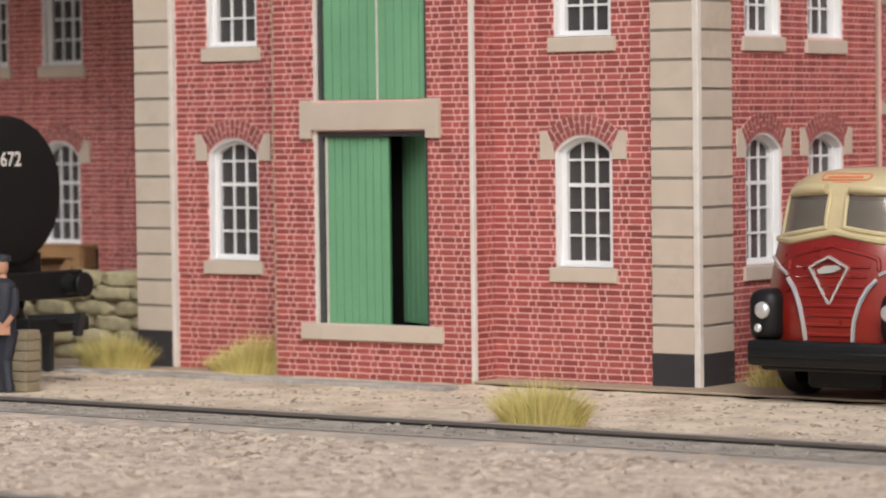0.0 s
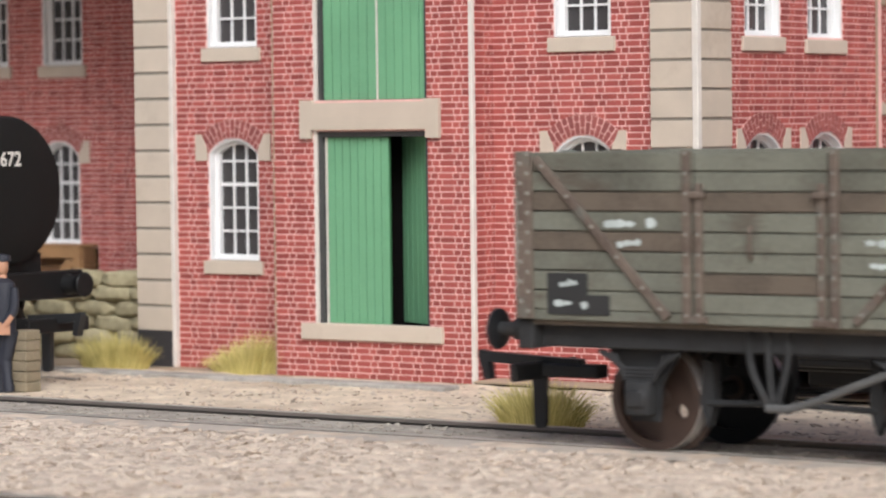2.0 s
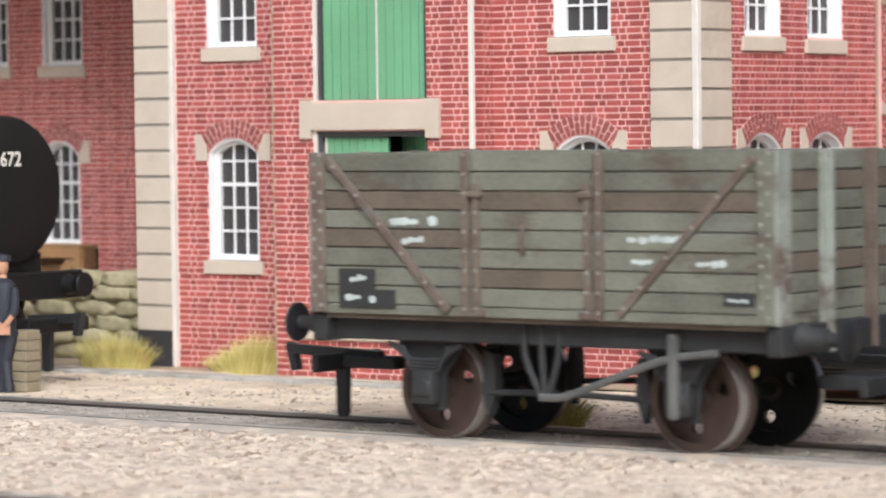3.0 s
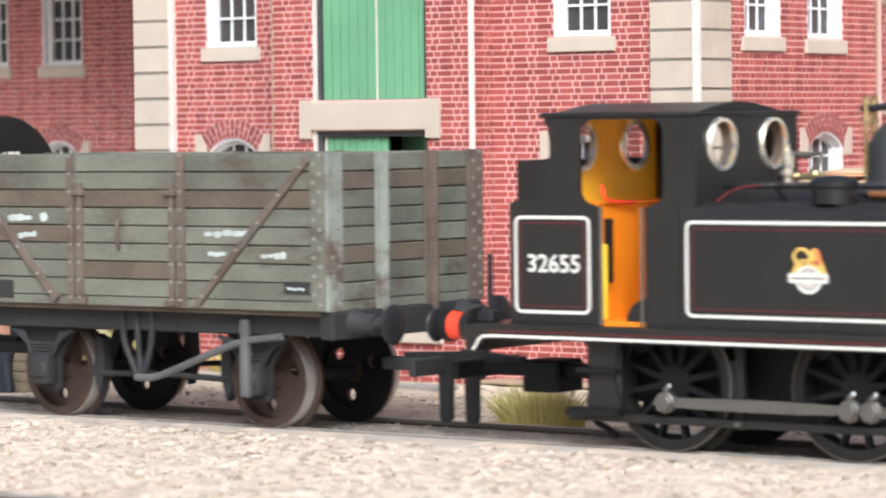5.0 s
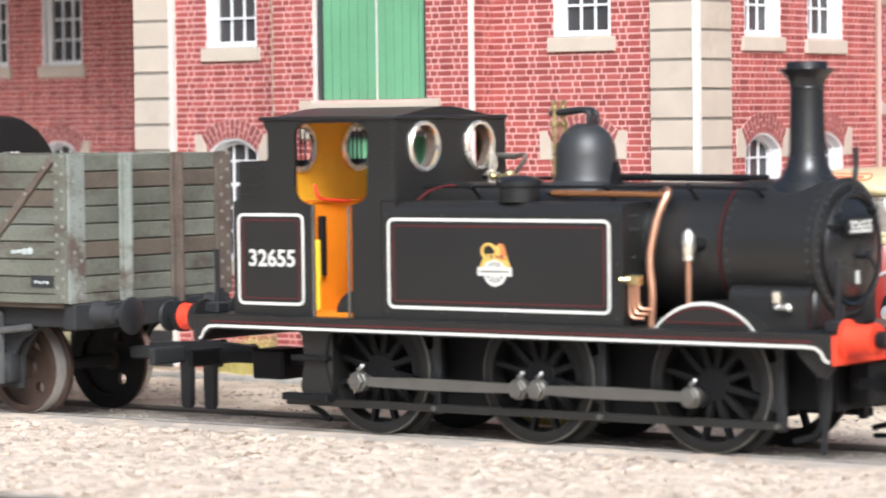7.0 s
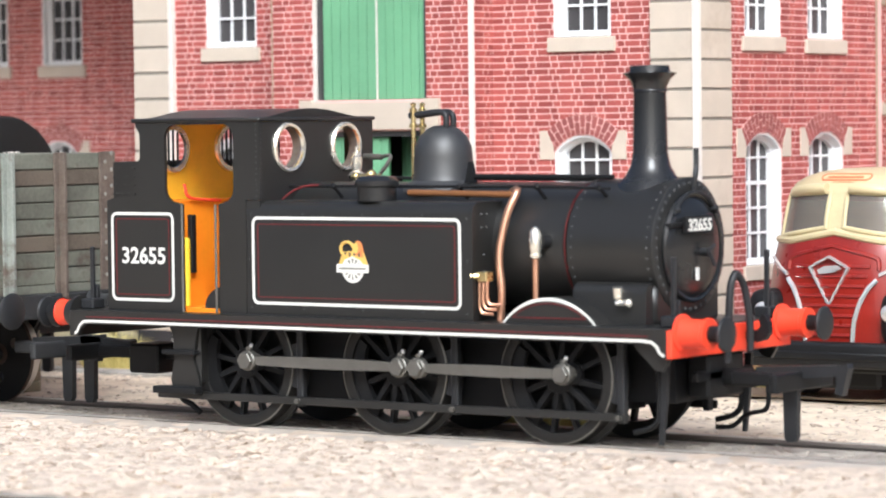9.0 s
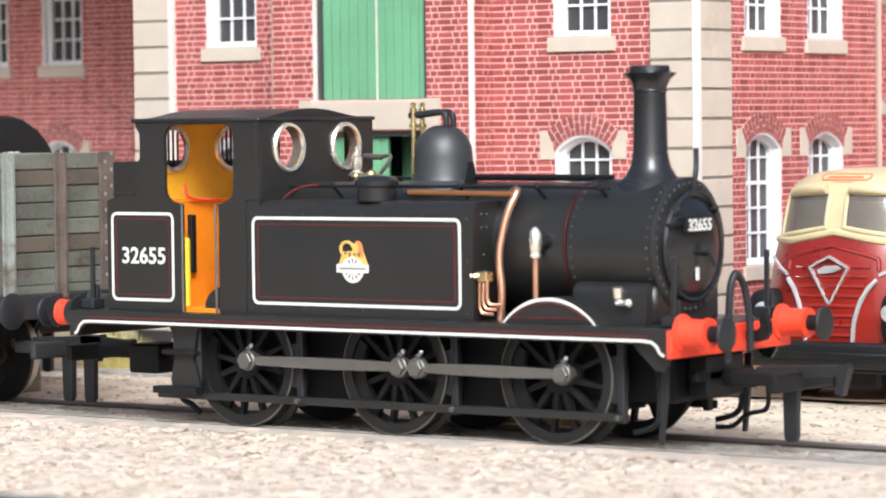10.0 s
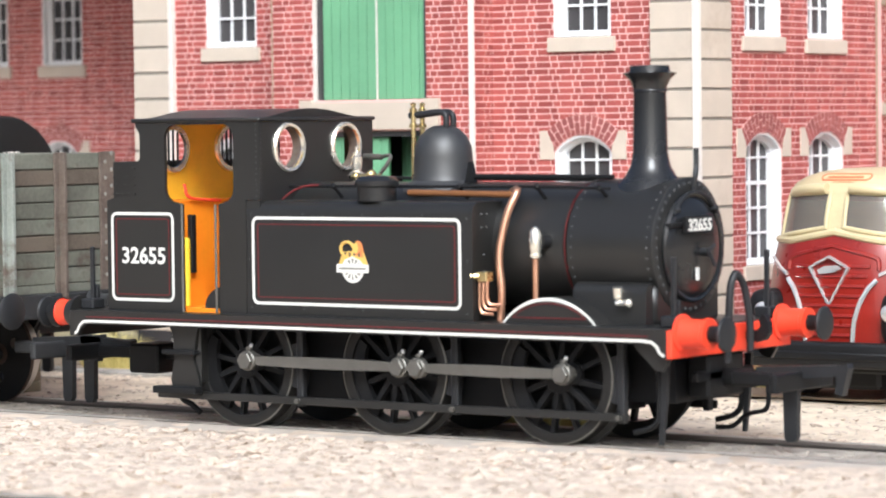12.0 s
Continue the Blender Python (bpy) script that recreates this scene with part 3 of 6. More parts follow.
# doorways of the tower
def doorway(o, gap):
    u0, u1, z0, z1 = o[0], o[1], o[2], o[3]
    y = TOWER_Y
    bm = B()
    box(bm, u0 + 0.02, u0 + 0.6, y - 0.08, y + 1.6, z0, z1)
    part("door_jamb", bm, M_CARD, warehouse, "raw white card jamb")
    bm = B()
    box(bm, u0 + 0.65, u0 + (1.45 if gap else 1.1), y + 0.3, y + 2.2, z0, z1)
    box(bm, u1 - 0.5, u1 - 0.02, y + 0.15, y + 2.2, z0, z1)
    box(bm, u0 + (1.45 if gap else 1.1), u1 - 0.5, y + 0.3, y + 2.2, z1 - 1.0, z1)
    part("door_frame", bm, M_FRAME, warehouse, "dark grey door frame")
    mid = u0 + (13.8 if gap else 11.6)
    leaves = [(u0 + (1.85 if gap else 1.2), mid, 8 if gap else 6, Matrix.Translation((0, y + 1.0, 0)))]
    if gap:
        # the other leaf stands ajar, swung inwards on the far jamb
        leaves.append((-12.4, 0.0, 7, Matrix.Translation((u1 - 0.3, y + 2.6, 0)) @ Matrix.Rotation(radians(-28), 4, "Z")))
    else:
        leaves.append((mid + 0.25, u1 - 0.5, 6, Matrix.Translation((0, y + 1.0, 0))))
    for k, (a, b, n, m) in enumerate(leaves):
        door = part("door_leaf", box(B(), a, b, 0.25, 0.6, z0 + 0.1, z1 - 1.05, m=m), M_GROOVE, warehouse, "green boarded door leaf" + (" standing ajar" if gap and k else ""))
        for i in range(n):
            s = (b - a) / n
            part("plank", box(B(), a + s * i + 0.07, a + s * (i + 1) - 0.07, 0.0, 0.28, z0 + 0.15, z1 - 1.1, 0.05, m=m), M_GREEN, door)
        if gap and k == 0:
            part("door_edge", box(B(), a - 0.28, a - 0.02, -0.1, 0.6, z0 + 0.1, z1 - 1.05, m=m), M_CARD, door, "raw white card edge")
    if not gap:
        part("door_edge", box(B(), mid + 0.02, mid + 0.24, y + 0.9, y + 1.4, z0 + 0.1, z1 - 1.05), M_CARD, warehouse, "pale meeting edge of the doors")
    # near-black panel: the room's darkness is put into its colour
    part("dark_room", box(B(), u0 - 2, u1 + 2, y + 8.6, y + 9.6, z0 - 1, z1 + 1), M_VOID, warehouse, "near-black panel painted as the unlit inside of the doorway")


doorway(DOOR, True)
doorway(DOOR2, False)
yy = TOWER_Y
part("door_sill", box(B(), -76.0, -48.6, yy - 0.7, yy + 1.4, 4.4, 6.95, 0.12), M_STONE, warehouse, "buff stone door sill")
bm = B()
prism(bm, [(-75.7, 35.75), (-73.5, 35.75), (-73.5, 37.1), (-51.3, 37.1), (-51.3, 35.75), (-48.75, 35.75), (-48.75, 41.75), (-51.5, 41.75), (-51.6, 41.3), (-73.2, 41.3), (-73.3, 41.75), (-75.7, 41.75)], "y", yy - 0.7, yy + 1.4)
part("lintel", bm, M_STONE, warehouse, "buff stone lintel and sill")


# stone quoin piers with recessed joints
def pier(u0, u1, m, plinth, first, step, deep=1.0):
    core = B()
    box(core, u0 + 0.02, u1 - 0.02, 0.16, deep + 0.9, -1.45, TOP - 0.1)
    core.transform(m)
    body = part("quoin_pier", core, M_JOINT, warehouse, "pier of buff stone quoins with dark joints")
    if plinth:
        bm = B()
        box(bm, u0, u1, -0.08, deep, -1.5, first + 0.2, 0.06)
        bm.transform(m)
        part("plinth", bm, M_PLINTH, body, "black painted plinth")
    z = first
    while z < TOP - 1:
        bm = B()
        box(bm, u0, u1, 0.0, deep, z + 0.22, z + step - 0.21, 0.07)
        bm.transform(m)
        part("stone_block", bm, M_STONE, body)
        z += step


pier(-14.15, -6.9, at(WALL_Y - 1.0), True, 3.62, 4.31)
pier(-114.6, -107.1, at(WALL_Y - 1.0), True, 4.25, 4.24)
side_m = Matrix.Translation((SIDE_X, WALL_Y - 1.0, 0)) @ Matrix.Rotation(radians(90), 4, "Z")
pier(1.0, 9.7, side_m, True, 3.62, 4.31)
part("card_edge", box(B(), -6.95, -5.9, WALL_Y - 1.12, WALL_Y, -1.5, TOP, 0.12), M_CARD, warehouse, "raw white card corner")
part("card_edge", box(B(), -107.05, -106.25, WALL_Y - 1.08, WALL_Y + 0.3, -1.5, TOP, 0.12), M_CARD, warehouse, "raw white card corner")
turn = Matrix.Translation((SIDE_X - 0.6, 0, 0)) @ Matrix.Rotation(radians(90), 4, "Z")
S = [(86.3, 97.0, 16.2, 33.4, 36.0), (105.2, 116.2, 16.2, 33.4, 36.0), (86.3, 97.0, 50.4, 67.8, 70.4), (105.2, 116.2, 50.2, 67.8, 70.4)]
brick_wall("side_wall", 81.0, 127.0, -1.5, TOP, S, turn, warehouse, seed=6)
for s in S:
    window(warehouse, *s, turn)
part("card_edge", box(B(), -8.4, -6.45, 127.0, 127.6, -1.5, TOP), M_KERB, warehouse, "brown card edge")
# recessed left wing
G = [(-176.6, -166.5, 16.2, 32.4, 35.6), (-175.4, -165.3, 49.6, 67.0, 70.0), (-194.4, -184.2, 49.6, 67.0, 70.0), (-195.6, -185.4, 16.2, 32.4, 35.6)]
brick_wall("wing_wall", -215.0, -112.0, -1.5, TOP, G, at(WING_Y), warehouse, seed=7)
for g in G:
    window(warehouse, *g, at(WING_Y))
# closing walls, near-black sheets that paint the unlit inside, roof
part("inner_shade", box(B(), -112, -8.5, 78.6, 79.6, -1.5, TOP), M_VOID, warehouse, "near-black sheet painted as the unlit inside behind the windows")
part("inner_shade", box(B(), -12.5, -11.5, 82, 125, -1.5, TOP), M_VOID, warehouse, "near-black sheet painted as the unlit inside behind the windows")
part("inner_shade", box(B(), -215, -113, 120.5, 121.5, -1.5, TOP), M_VOID, warehouse, "near-black sheet painted as the unlit inside behind the windows")
part("back_wall", box(B(), -215, -6.6, 127.2, 129, -1.5, TOP), M_MORTAR, warehouse)
part("flank_wall", box(B(), -115.2, -113.4, 74, 114.8, -1.5, TOP), M_BRICK, warehouse)
part("roof", box(B(), -216, -4, 66, 130, TOP, TOP + 2.5, 0.3), M_JOINT, warehouse, "grey slate roof over the warehouse")

# neighbouring building beyond the side wall
neighbour = thing("neighbour_building", "orange brick building with stone bands beyond the warehouse", "building", (0, 0, 0))
nm = at(165)
N1 = (-18.0, -3.0, 41.0, 56.0, 56.0)
brick_wall("wall", -45, 70, -1.5, TOP, [N1], nm, neighbour, seed=9)
part("pane", box(B(), N1[0], N1[1], 166.0, 166.4, 41, 56), M_PANE, neighbour, "dark window")
part("stone_band", box(B(), -45, 70, 164.2, 166, 38.4, 40.6, 0.1), M_STONE, neighbour, "pale stone band")
part("stone_band", box(B(), -45, 70, 164.2, 166, 57.2, 59.6, 0.1), M_KERB, neighbour, "brown timber band")
for i in range(4):
    part("glazing_bar", box(B(), -18 + i * 5 - 0.3, -18 + i * 5 + 0.3, 165.5, 166, 41, 56), M_FRAME, neighbour)
# ---- tank locomotive (x forward, rail head at RZ, stands where it stops) ----
loco = thing("tank_locomotive", "lined black six-coupled steam tank locomotive with orange cab interior", "locomotive")
AX = 7.6          # axle height
WHEEL_R = 8.0
CRANK = (2.1, 0.55)


def holed_plate(bm, u0, u1, z0, z1, cu, cz, r, x0, x1, n=32):
    """A plate across the cab (u = y) between x0 and x1 with one round hole."""
    def edge(a):
        dx, dz = math.cos(a), math.sin(a)
        k = min(((u1 - cu) / dx if dx > 1e-9 else (u0 - cu) / dx if dx < -1e-9 else 1e9), ((z1 - cz) / dz if dz > 1e-9 else (z0 - cz) / dz if dz < -1e-9 else 1e9))
        return cu + dx * k, cz + dz * k
    angs = sorted([2 * math.pi * i / n for i in range(n)] + [math.atan2(z - cz, u - cu) % (2 * math.pi) for u in (u0, u1) for z in (z0, z1)])
    inner = [(cu + r * math.cos(a), cz + r * math.sin(a)) for a in angs]
    outer = [edge(a) for a in angs]
    rows = [[bm.verts.new((x, p[0], p[1])) for p in o] for o, x in ((inner, x0), (outer, x0), (outer, x1), (inner, x1))]
    rows.append(rows[0])
    for a, b in zip(rows, rows[1:]):
        for i in range(len(angs)):
            j = (i + 1) % len(angs)
            bm.faces.new((a[i], a[j], b[j], b[i]))
    bmesh.ops.recalc_face_normals(bm, faces=bm.faces)
    return bm


def rivets(bm, pts, d, r=0.16):
    """Small round heads; d is the way they stand out."""
    for p in pts:
        lathe(bm, [(r, -0.05), (r * 0.9, 0.05), (r * 0.45, 0.13), (0, 0.14)], p, Vector(p) + Vector(d), 6)
    return bm


HEADS = {}


def heads(name, parent, pts, r, mat):
    """Round rivet or bolt heads as pieces of their own on one shared mesh; pts = (place, way it stands out)."""
    key = (name, r, mat.name)
    if key not in HEADS:
        bm = rivets(B(), [(0, 0, 0)], (0, 0, 1), r)
        bm.transform(Matrix.Scale(MM, 4))
        HEADS[key] = bpy.data.meshes.new(name)
        bm.to_mesh(HEADS[key])
        bm.free()
        HEADS[key].materials.append(mat)
    for p, d in pts:
        ob = new(name, HEADS[key])
        ob.parent = parent
        ob.matrix_basis = Matrix.Translation(Vector(p) * MM) @ Vector(d).to_track_quat("Z", "Y").to_matrix().to_4x4()


# footplate, valances, beams
part("footplate", box(B(), -49.6, 41.7, -13.7, 13.7, 13.45, 14.05, 0.12), M_BLACK, loco, smooth=True)
VAL = [(-50, 14.0), (-50, 10.7), (-49.0, 10.7), (-48.5, 11.6), (-47.6, 12.25), (39.6, 12.25), (40.7, 11.7), (41.1, 10.7), (41.9, 10.7), (41.9, 14.0)]
for s in (-1, 1):
    v = part("valance", prism(B(), VAL, "y", s * 13.72, s * 13.2), M_BLACK, loco)
    y = s * 13.72
    bm = B()
    path = [(-49.5, 10.95), (-49.1, 11.15), (-48.6, 12.05), (-47.9, 12.55), (-46.6, 12.62), (38.6, 12.62), (39.9, 12.5), (40.6, 12.0), (41.0, 11.2), (41.6, 10.95)]
    for (a, b), (c, d) in zip(path, path[1:]):
        dx, dz = c - a, d - b
        L = math.hypot(dx, dz)
        nx, nz = -dz / L * 0.17, dx / L * 0.17
        prism(bm, [(a + nx, b + nz), (c + nx, d + nz), (c - nx, d - nz), (a - nx, b - nz)], "y", y + s * 0.05, y)
    part("white_line", bm, M_LINEW, v, "cream white lining along the valance")
    part("red_line", box(B(), -47.5, 39.4, min(y, y + s * 0.05), max(y, y + s * 0.05), 13.1, 13.25), M_LINER, v, "dark red lining")
part("front_beam", box(B(), 41.7, 42.5, -13.7, 13.7, 10.6, 13.9, 0.1), M_RED, loco, "vermilion buffer beam")
part("rear_beam", box(B(), -50.5, -49.7, -13.7, 13.7, 10.6, 13.9, 0.1), M_BLACK, loco, "black buffer beam")
for s in (-1, 1):
    for d, xb in ((1, 42.5), (-1, -50.5)):
        bm = B()
        y = s * 11.35
        lathe(bm, [(0, 0), (2.2, 0), (2.2, 0.3), (1.8, 0.45), (1.68, 1.2), (1.66, 3.2), (1.85, 3.35), (1.85, 3.85), (1.1, 3.9), (0, 3.9)], (xb, y, 13.5), (xb + d, y, 13.5), 28)
        bf = part("buffer", bm, M_RED, loco, "vermilion buffer housing with dark head", smooth=True)
        if d < 0:
            part("buffer_flange", lathe(B(), [(0, -0.1), (2.3, -0.1), (2.3, 0.4), (1.95, 0.6), (1.8, 1.5), (0, 1.5)], (xb, y, 13.5), (xb + d, y, 13.5), 28), M_BLACK, bf, "black flange", smooth=True)
            part("buffer_collar", lathe(B(), [(0, 3.3), (1.95, 3.3), (2.0, 4.2), (0, 4.3)], (xb, y, 13.5), (xb + d, y, 13.5), 28), M_BLACKER, bf, "black collar", smooth=True)
        part("shank", cyl(B(), (xb + d * 3.8, y, 13.5), (xb + d * 5.6, y, 13.5), 0.95, 16), M_BLACKER, bf, smooth=True)
        part("buffer_head", lathe(B(), [(0, 0), (1.0, 0), (1.95, 0.22), (2.08, 0.45), (1.9, 0.65), (0, 0.95)], (xb + d * 5.5, y, 13.5), (xb + d * 7, y, 13.5), 32), M_GREYMET, bf, "dark steel buffer head", smooth=True)

# boiler, smokebox, chimney, dome
part("boiler", lathe(B(), [(0, 0), (7.6, 0), (7.6, 43.5), (0, 43.5)], (-19.5, 0, 23.0), (-18.5, 0, 23.0), 64), M_BLACK, loco, smooth=True)
bm = B()
for x in (5.5, 23.2):
    lathe(bm, [(7.6, 0), (7.7, 0.02), (7.7, 0.5), (7.6, 0.52)], (x, 0, 23.0), (x + 1, 0, 23.0), 64)
part("boiler_band", bm, M_BLACK, loco, smooth=True)
bm = B()
lathe(bm, [(7.66, 0), (7.74, 0.01), (7.74, 0.11), (7.66, 0.12)], (23.9, 0, 23.0), (24.9, 0, 23.0), 64)
part("red_line", bm, M_LINER, loco, "dark red boiler band lining", smooth=True)
sb = part("smokebox", lathe(B(), [(0, 0), (7.95, 0), (7.95, 11.6), (8.15, 11.7), (8.15, 12.1), (7.9, 12.3), (6.9, 12.35), (0, 12.35)], (24.4, 0, 23.0), (25.4, 0, 23.0), 72), M_BLACK, loco, smooth=True)
ring = [radians(a) for a in range(0, 360, 9)]
heads("rivet", sb, [((36.75, 7.5 * math.cos(a), 23.0 + 7.5 * math.sin(a)), (1, 0, 0)) for a in ring], 0.25, M_RIVET)
heads("rivet", sb, [((x, 7.93 * math.cos(a), 23.0 + 7.93 * math.sin(a)), (0, math.cos(a), math.sin(a))) for x in (25.0, 35.6) for a in ring], 0.19, M_RIVET)
door = part("smokebox_door", lathe(B(), [(6.0, 0), (6.0, 0.45), (5.7, 0.65), (5.0, 0.9), (2.9, 1.2), (0, 1.3)], (36.7, 0, 22.9), (37.7, 0, 22.9), 56), M_POLISHED, sb, "dished smokebox door", smooth=True)
part("door_ring", lathe(B(), [(5.95, 0), (6.55, 0.05), (6.6, 0.45), (6.35, 0.7), (6.05, 0.6), (5.95, 0)], (36.72, 0, 22.9), (37.7, 0, 22.9), 56), M_POLISHED, sb, "glossy black door ring", smooth=True)
bm = B()
for z in (25.6,):
    box(bm, 37.0, 37.9, -6.0, -1.0, z - 0.3, z + 0.3, 0.08)
part("hinge_strap", bm, M_BLACKER, sb)
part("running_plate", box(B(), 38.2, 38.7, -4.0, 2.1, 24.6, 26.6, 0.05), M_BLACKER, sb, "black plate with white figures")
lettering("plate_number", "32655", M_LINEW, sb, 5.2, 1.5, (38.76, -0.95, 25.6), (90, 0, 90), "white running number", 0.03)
bm = B()
cyl(bm, (37.8, 0.6, 22.3), (39.0, 0.6, 22.3), 0.5, 12)
tube(bm, [(39.0, 0.6, 22.3), (39.3, 1.4, 20.6)], 0.22)
tube(bm, [(38.9, 0.6, 22.3), (39.2, 1.6, 23.2)], 0.22)
part("door_handle", bm, M_GREYMET, sb, smooth=True)
part("shed_plate", box(B(), 38.0, 38.12, -0.9, -0.2, 19.0, 20.5), M_LINEW, sb, "small white shed plate")
part("saddle", box(B(), 26.5, 36.4, -7.2, 7.2, 13.9, 18.6, 0.4), M_BLACK, loco, smooth=True)
bm = B()
prof = [(4.6, -1.0), (4.1, -0.1), (3.1, 0.8), (2.42, 2.0), (2.1, 3.6), (1.95, 10.8), (2.1, 10.95), (2.0, 11.15), (2.1, 11.6), (2.45, 12.3), (3.1, 12.9), (3.25, 13.1), (2.45, 13.3), (2.35, 14.0), (1.9, 14.0), (1.8, 11.0), (0, 11.0)]
part("chimney", lathe(bm, prof, (31.3, 0, 30.5), (31.3, 0, 31.5), 48), M_POLISHED, loco, smooth=True)
prof = [(5.3, -0.8), (4.8, 0.1), (4.0, 0.6), (3.75, 1.3), (3.72, 3.6), (3.55, 4.9), (3.0, 6.1), (2.1, 7.0), (1.2, 7.45), (0, 7.55)]
part("dome", lathe(B(), prof, (0.7, 0, 30.15), (0.7, 0, 31.15), 48), M_DOME, loco, smooth=True)
bm = B()
for y in (-0.75, 0.75):
    tube(bm, bend([(1.7, y, 36.9), (1.8, y, 38.9), (0.8, y, 39.4), (-3.9, y, 38.9)]), 0.4, 10)
part("safety_valve_lever", bm, M_GREYMET, loco, smooth=True)
for y in (-0.95, 0.95):
    bm = B()
    lathe(bm, [(0.3, 0), (0.3, 7.2), (0.55, 7.3), (0.55, 7.7), (0.32, 7.8), (0.32, 9.2), (0.5, 9.3), (0.5, 9.6), (0.25, 9.8), (0.4, 10.3), (0, 10.5)], (-3.2, y, 30.1), (-3.2, y, 31.1), 12)
    part("spring_balance", bm, M_BRASS, loco, "brass spring balance column", smooth=True)

# side tanks with their panels
for s in (-1, 1):
    prof = [(s * 11.8, 14.0), (s * 11.8, 26.9)] + [(s * (10.3 + 1.5 * math.cos(radians(a))), 26.9 + 1.5 * math.sin(radians(a))) for a in range(15, 91, 15)] + [(s * 5.0, 28.4), (s * 5.0, 14.0)]
    tank = part("side_tank", prism(B(), prof, "x", -21.6, 13.4), M_BLACK, loco, smooth=True)
    y = s * 11.8
    bm = B()
    lined_panel(bm, -20.75, 11.75, 15.35, 26.45, 0.95, 0.38, -11.8 if s < 0 else -11.8, 0.05)
    if s > 0:
        bm.transform(Matrix.Scale(-1, 4, (0, 1, 0)))
        bmesh.ops.reverse_faces(bm, faces=bm.faces)
    part("white_line", bm, M_LINEW, tank, "cream white panel lining")
    bm = B()
    lined_panel(bm, -19.85, 10.85, 16.25, 25.55, 0.3, 0.13, -11.8, 0.05)
    if s > 0:
        bm.transform(Matrix.Scale(-1, 4, (0, 1, 0)))
        bmesh.ops.reverse_faces(bm, faces=bm.faces)
    part("red_line", bm, M_LINER, tank, "dark red panel lining")
    heads("rivet", tank, [(p, (0, s, 0)) for p in [(x, y + s * 0.0, 26.75) for x in (-20.9, -12.5, -3.2, 6.0)] + [(x, y, 14.95) for x in (-20.9, -12.5, -3.2, 6.0, 12.6)] + [(12.6, y, 26.4), (12.7, y, 21.3), (-21.2, y, 21.0)]], 0.15, M_RIVET)
    heads("rivet", tank, [(p, (1, 0, 0)) for p in [(13.42, s * a, z) for a, z in ((9.9, 26.9), (8.8, 26.9), (9.9, 25.3), (8.8, 25.3), (9.4, 22.0), (9.4, 20.0))]], 0.17, M_RIVET)
# tank crest, drawn as plain shapes in its colours
near_tank = [o for o in loco.children if o.name.startswith("side_tank")][0]
cx, cz, cy = -4.65, 20.8, -11.85
wz = cz - 0.75
crest = part("crest", cyl(B(), (cx, cy, wz), (cx, cy - 0.06, wz), 1.7, 32), M_LINEW, near_tank, "emblem of a white spoked wheel below a yellow and orange figure")
part("crest_ring", cyl(B(), (cx, cy - 0.05, wz), (cx, cy - 0.09, wz), 1.3, 28), M_BOLT, crest, "grey ground inside the wheel")
for i in range(6):
    part("crest_spoke", box(B(), -1.3, 1.3, -0.13, -0.08, -0.11, 0.11, m=Matrix.Translation((cx, cy, wz)) @ Matrix.Rotation(radians(30 * i + 15), 4, "Y")), M_LINEW, crest)
part("crest_band", box(B(), cx - 2.5, cx + 2.5, cy - 0.16, cy - 0.05, cz - 1.2, cz - 0.15, 0.03), M_LINEW, crest, "white scroll")
part("crest_band", box(B(), cx - 2.1, cx + 2.1, cy - 0.19, cy - 0.15, cz - 0.80, cz - 0.55), M_BOLT, crest, "illegible dark lettering as a bar")
body = [(cx - 2.15, cz - 0.15), (cx - 1.7, cz - 0.15), (cx - 1.2, cz + 0.45), (cx, cz + 0.85), (cx + 1.1, cz + 0.4), (cx + 1.7, cz - 0.15), (cx + 2.3, cz - 0.15), (cx + 1.7, cz + 1.3), (cx + 0.6, cz + 1.5), (cx - 1.3, cz + 1.4), (cx - 1.8, cz + 0.7)]
part("crest_figure", prism(B(), body, "y", cy - 0.12, cy), M_CRESTGOLD, crest, "gold shape")
for k in range(4):
    part("crest_shade", box(B(), cx - 1.25 + 0.72 * k, cx - 0.98 + 0.72 * k, cy - 0.15, cy - 0.11, cz + 0.95 - 0.16 * (k % 2), cz + 1.3), M_FRAME, crest)
part("crest_figure", prism(B(), [(cx + 0.2, cz + 1.0), (cx + 1.7, cz + 0.7), (cx + 1.6, cz + 1.7), (cx + 1.35, cz + 2.5), (cx + 0.75, cz + 2.75), (cx + 0.25, cz + 2.3)], "y", cy - 0.14, cy), M_CRESTORANGE, crest, "orange shape")
part("crest_figure", prism(B(), [(cx + 0.0, cz + 1.3), (cx + 0.75, cz + 1.2), (cx + 0.95, cz + 1.9), (cx + 0.7, cz + 2.6), (cx + 0.1, cz + 2.3)], "y", cy - 0.17, cy - 0.12), M_CRESTGOLD, crest, "gold shape")
bm = B()
ts = [Vector((cx - 0.9 + 0.95 * math.cos(radians(a)), cy - 0.05, cz + 1.75 + 0.85 * math.sin(radians(a)))) for a in range(20, 261, 20)]
tube(bm, ts, 0.2, 6)
part("crest_tail", bm, M_CRESTGOLD, crest, "yellow curl")

# cab and bunker
def arc(c, r, a0, a1, k=4):
    return [(c[0] + r * math.cos(radians(a0 + (a1 - a0) * i / k)), c[1] + r * math.sin(radians(a0 + (a1 - a0) * i / k))) for i in range(k + 1)]


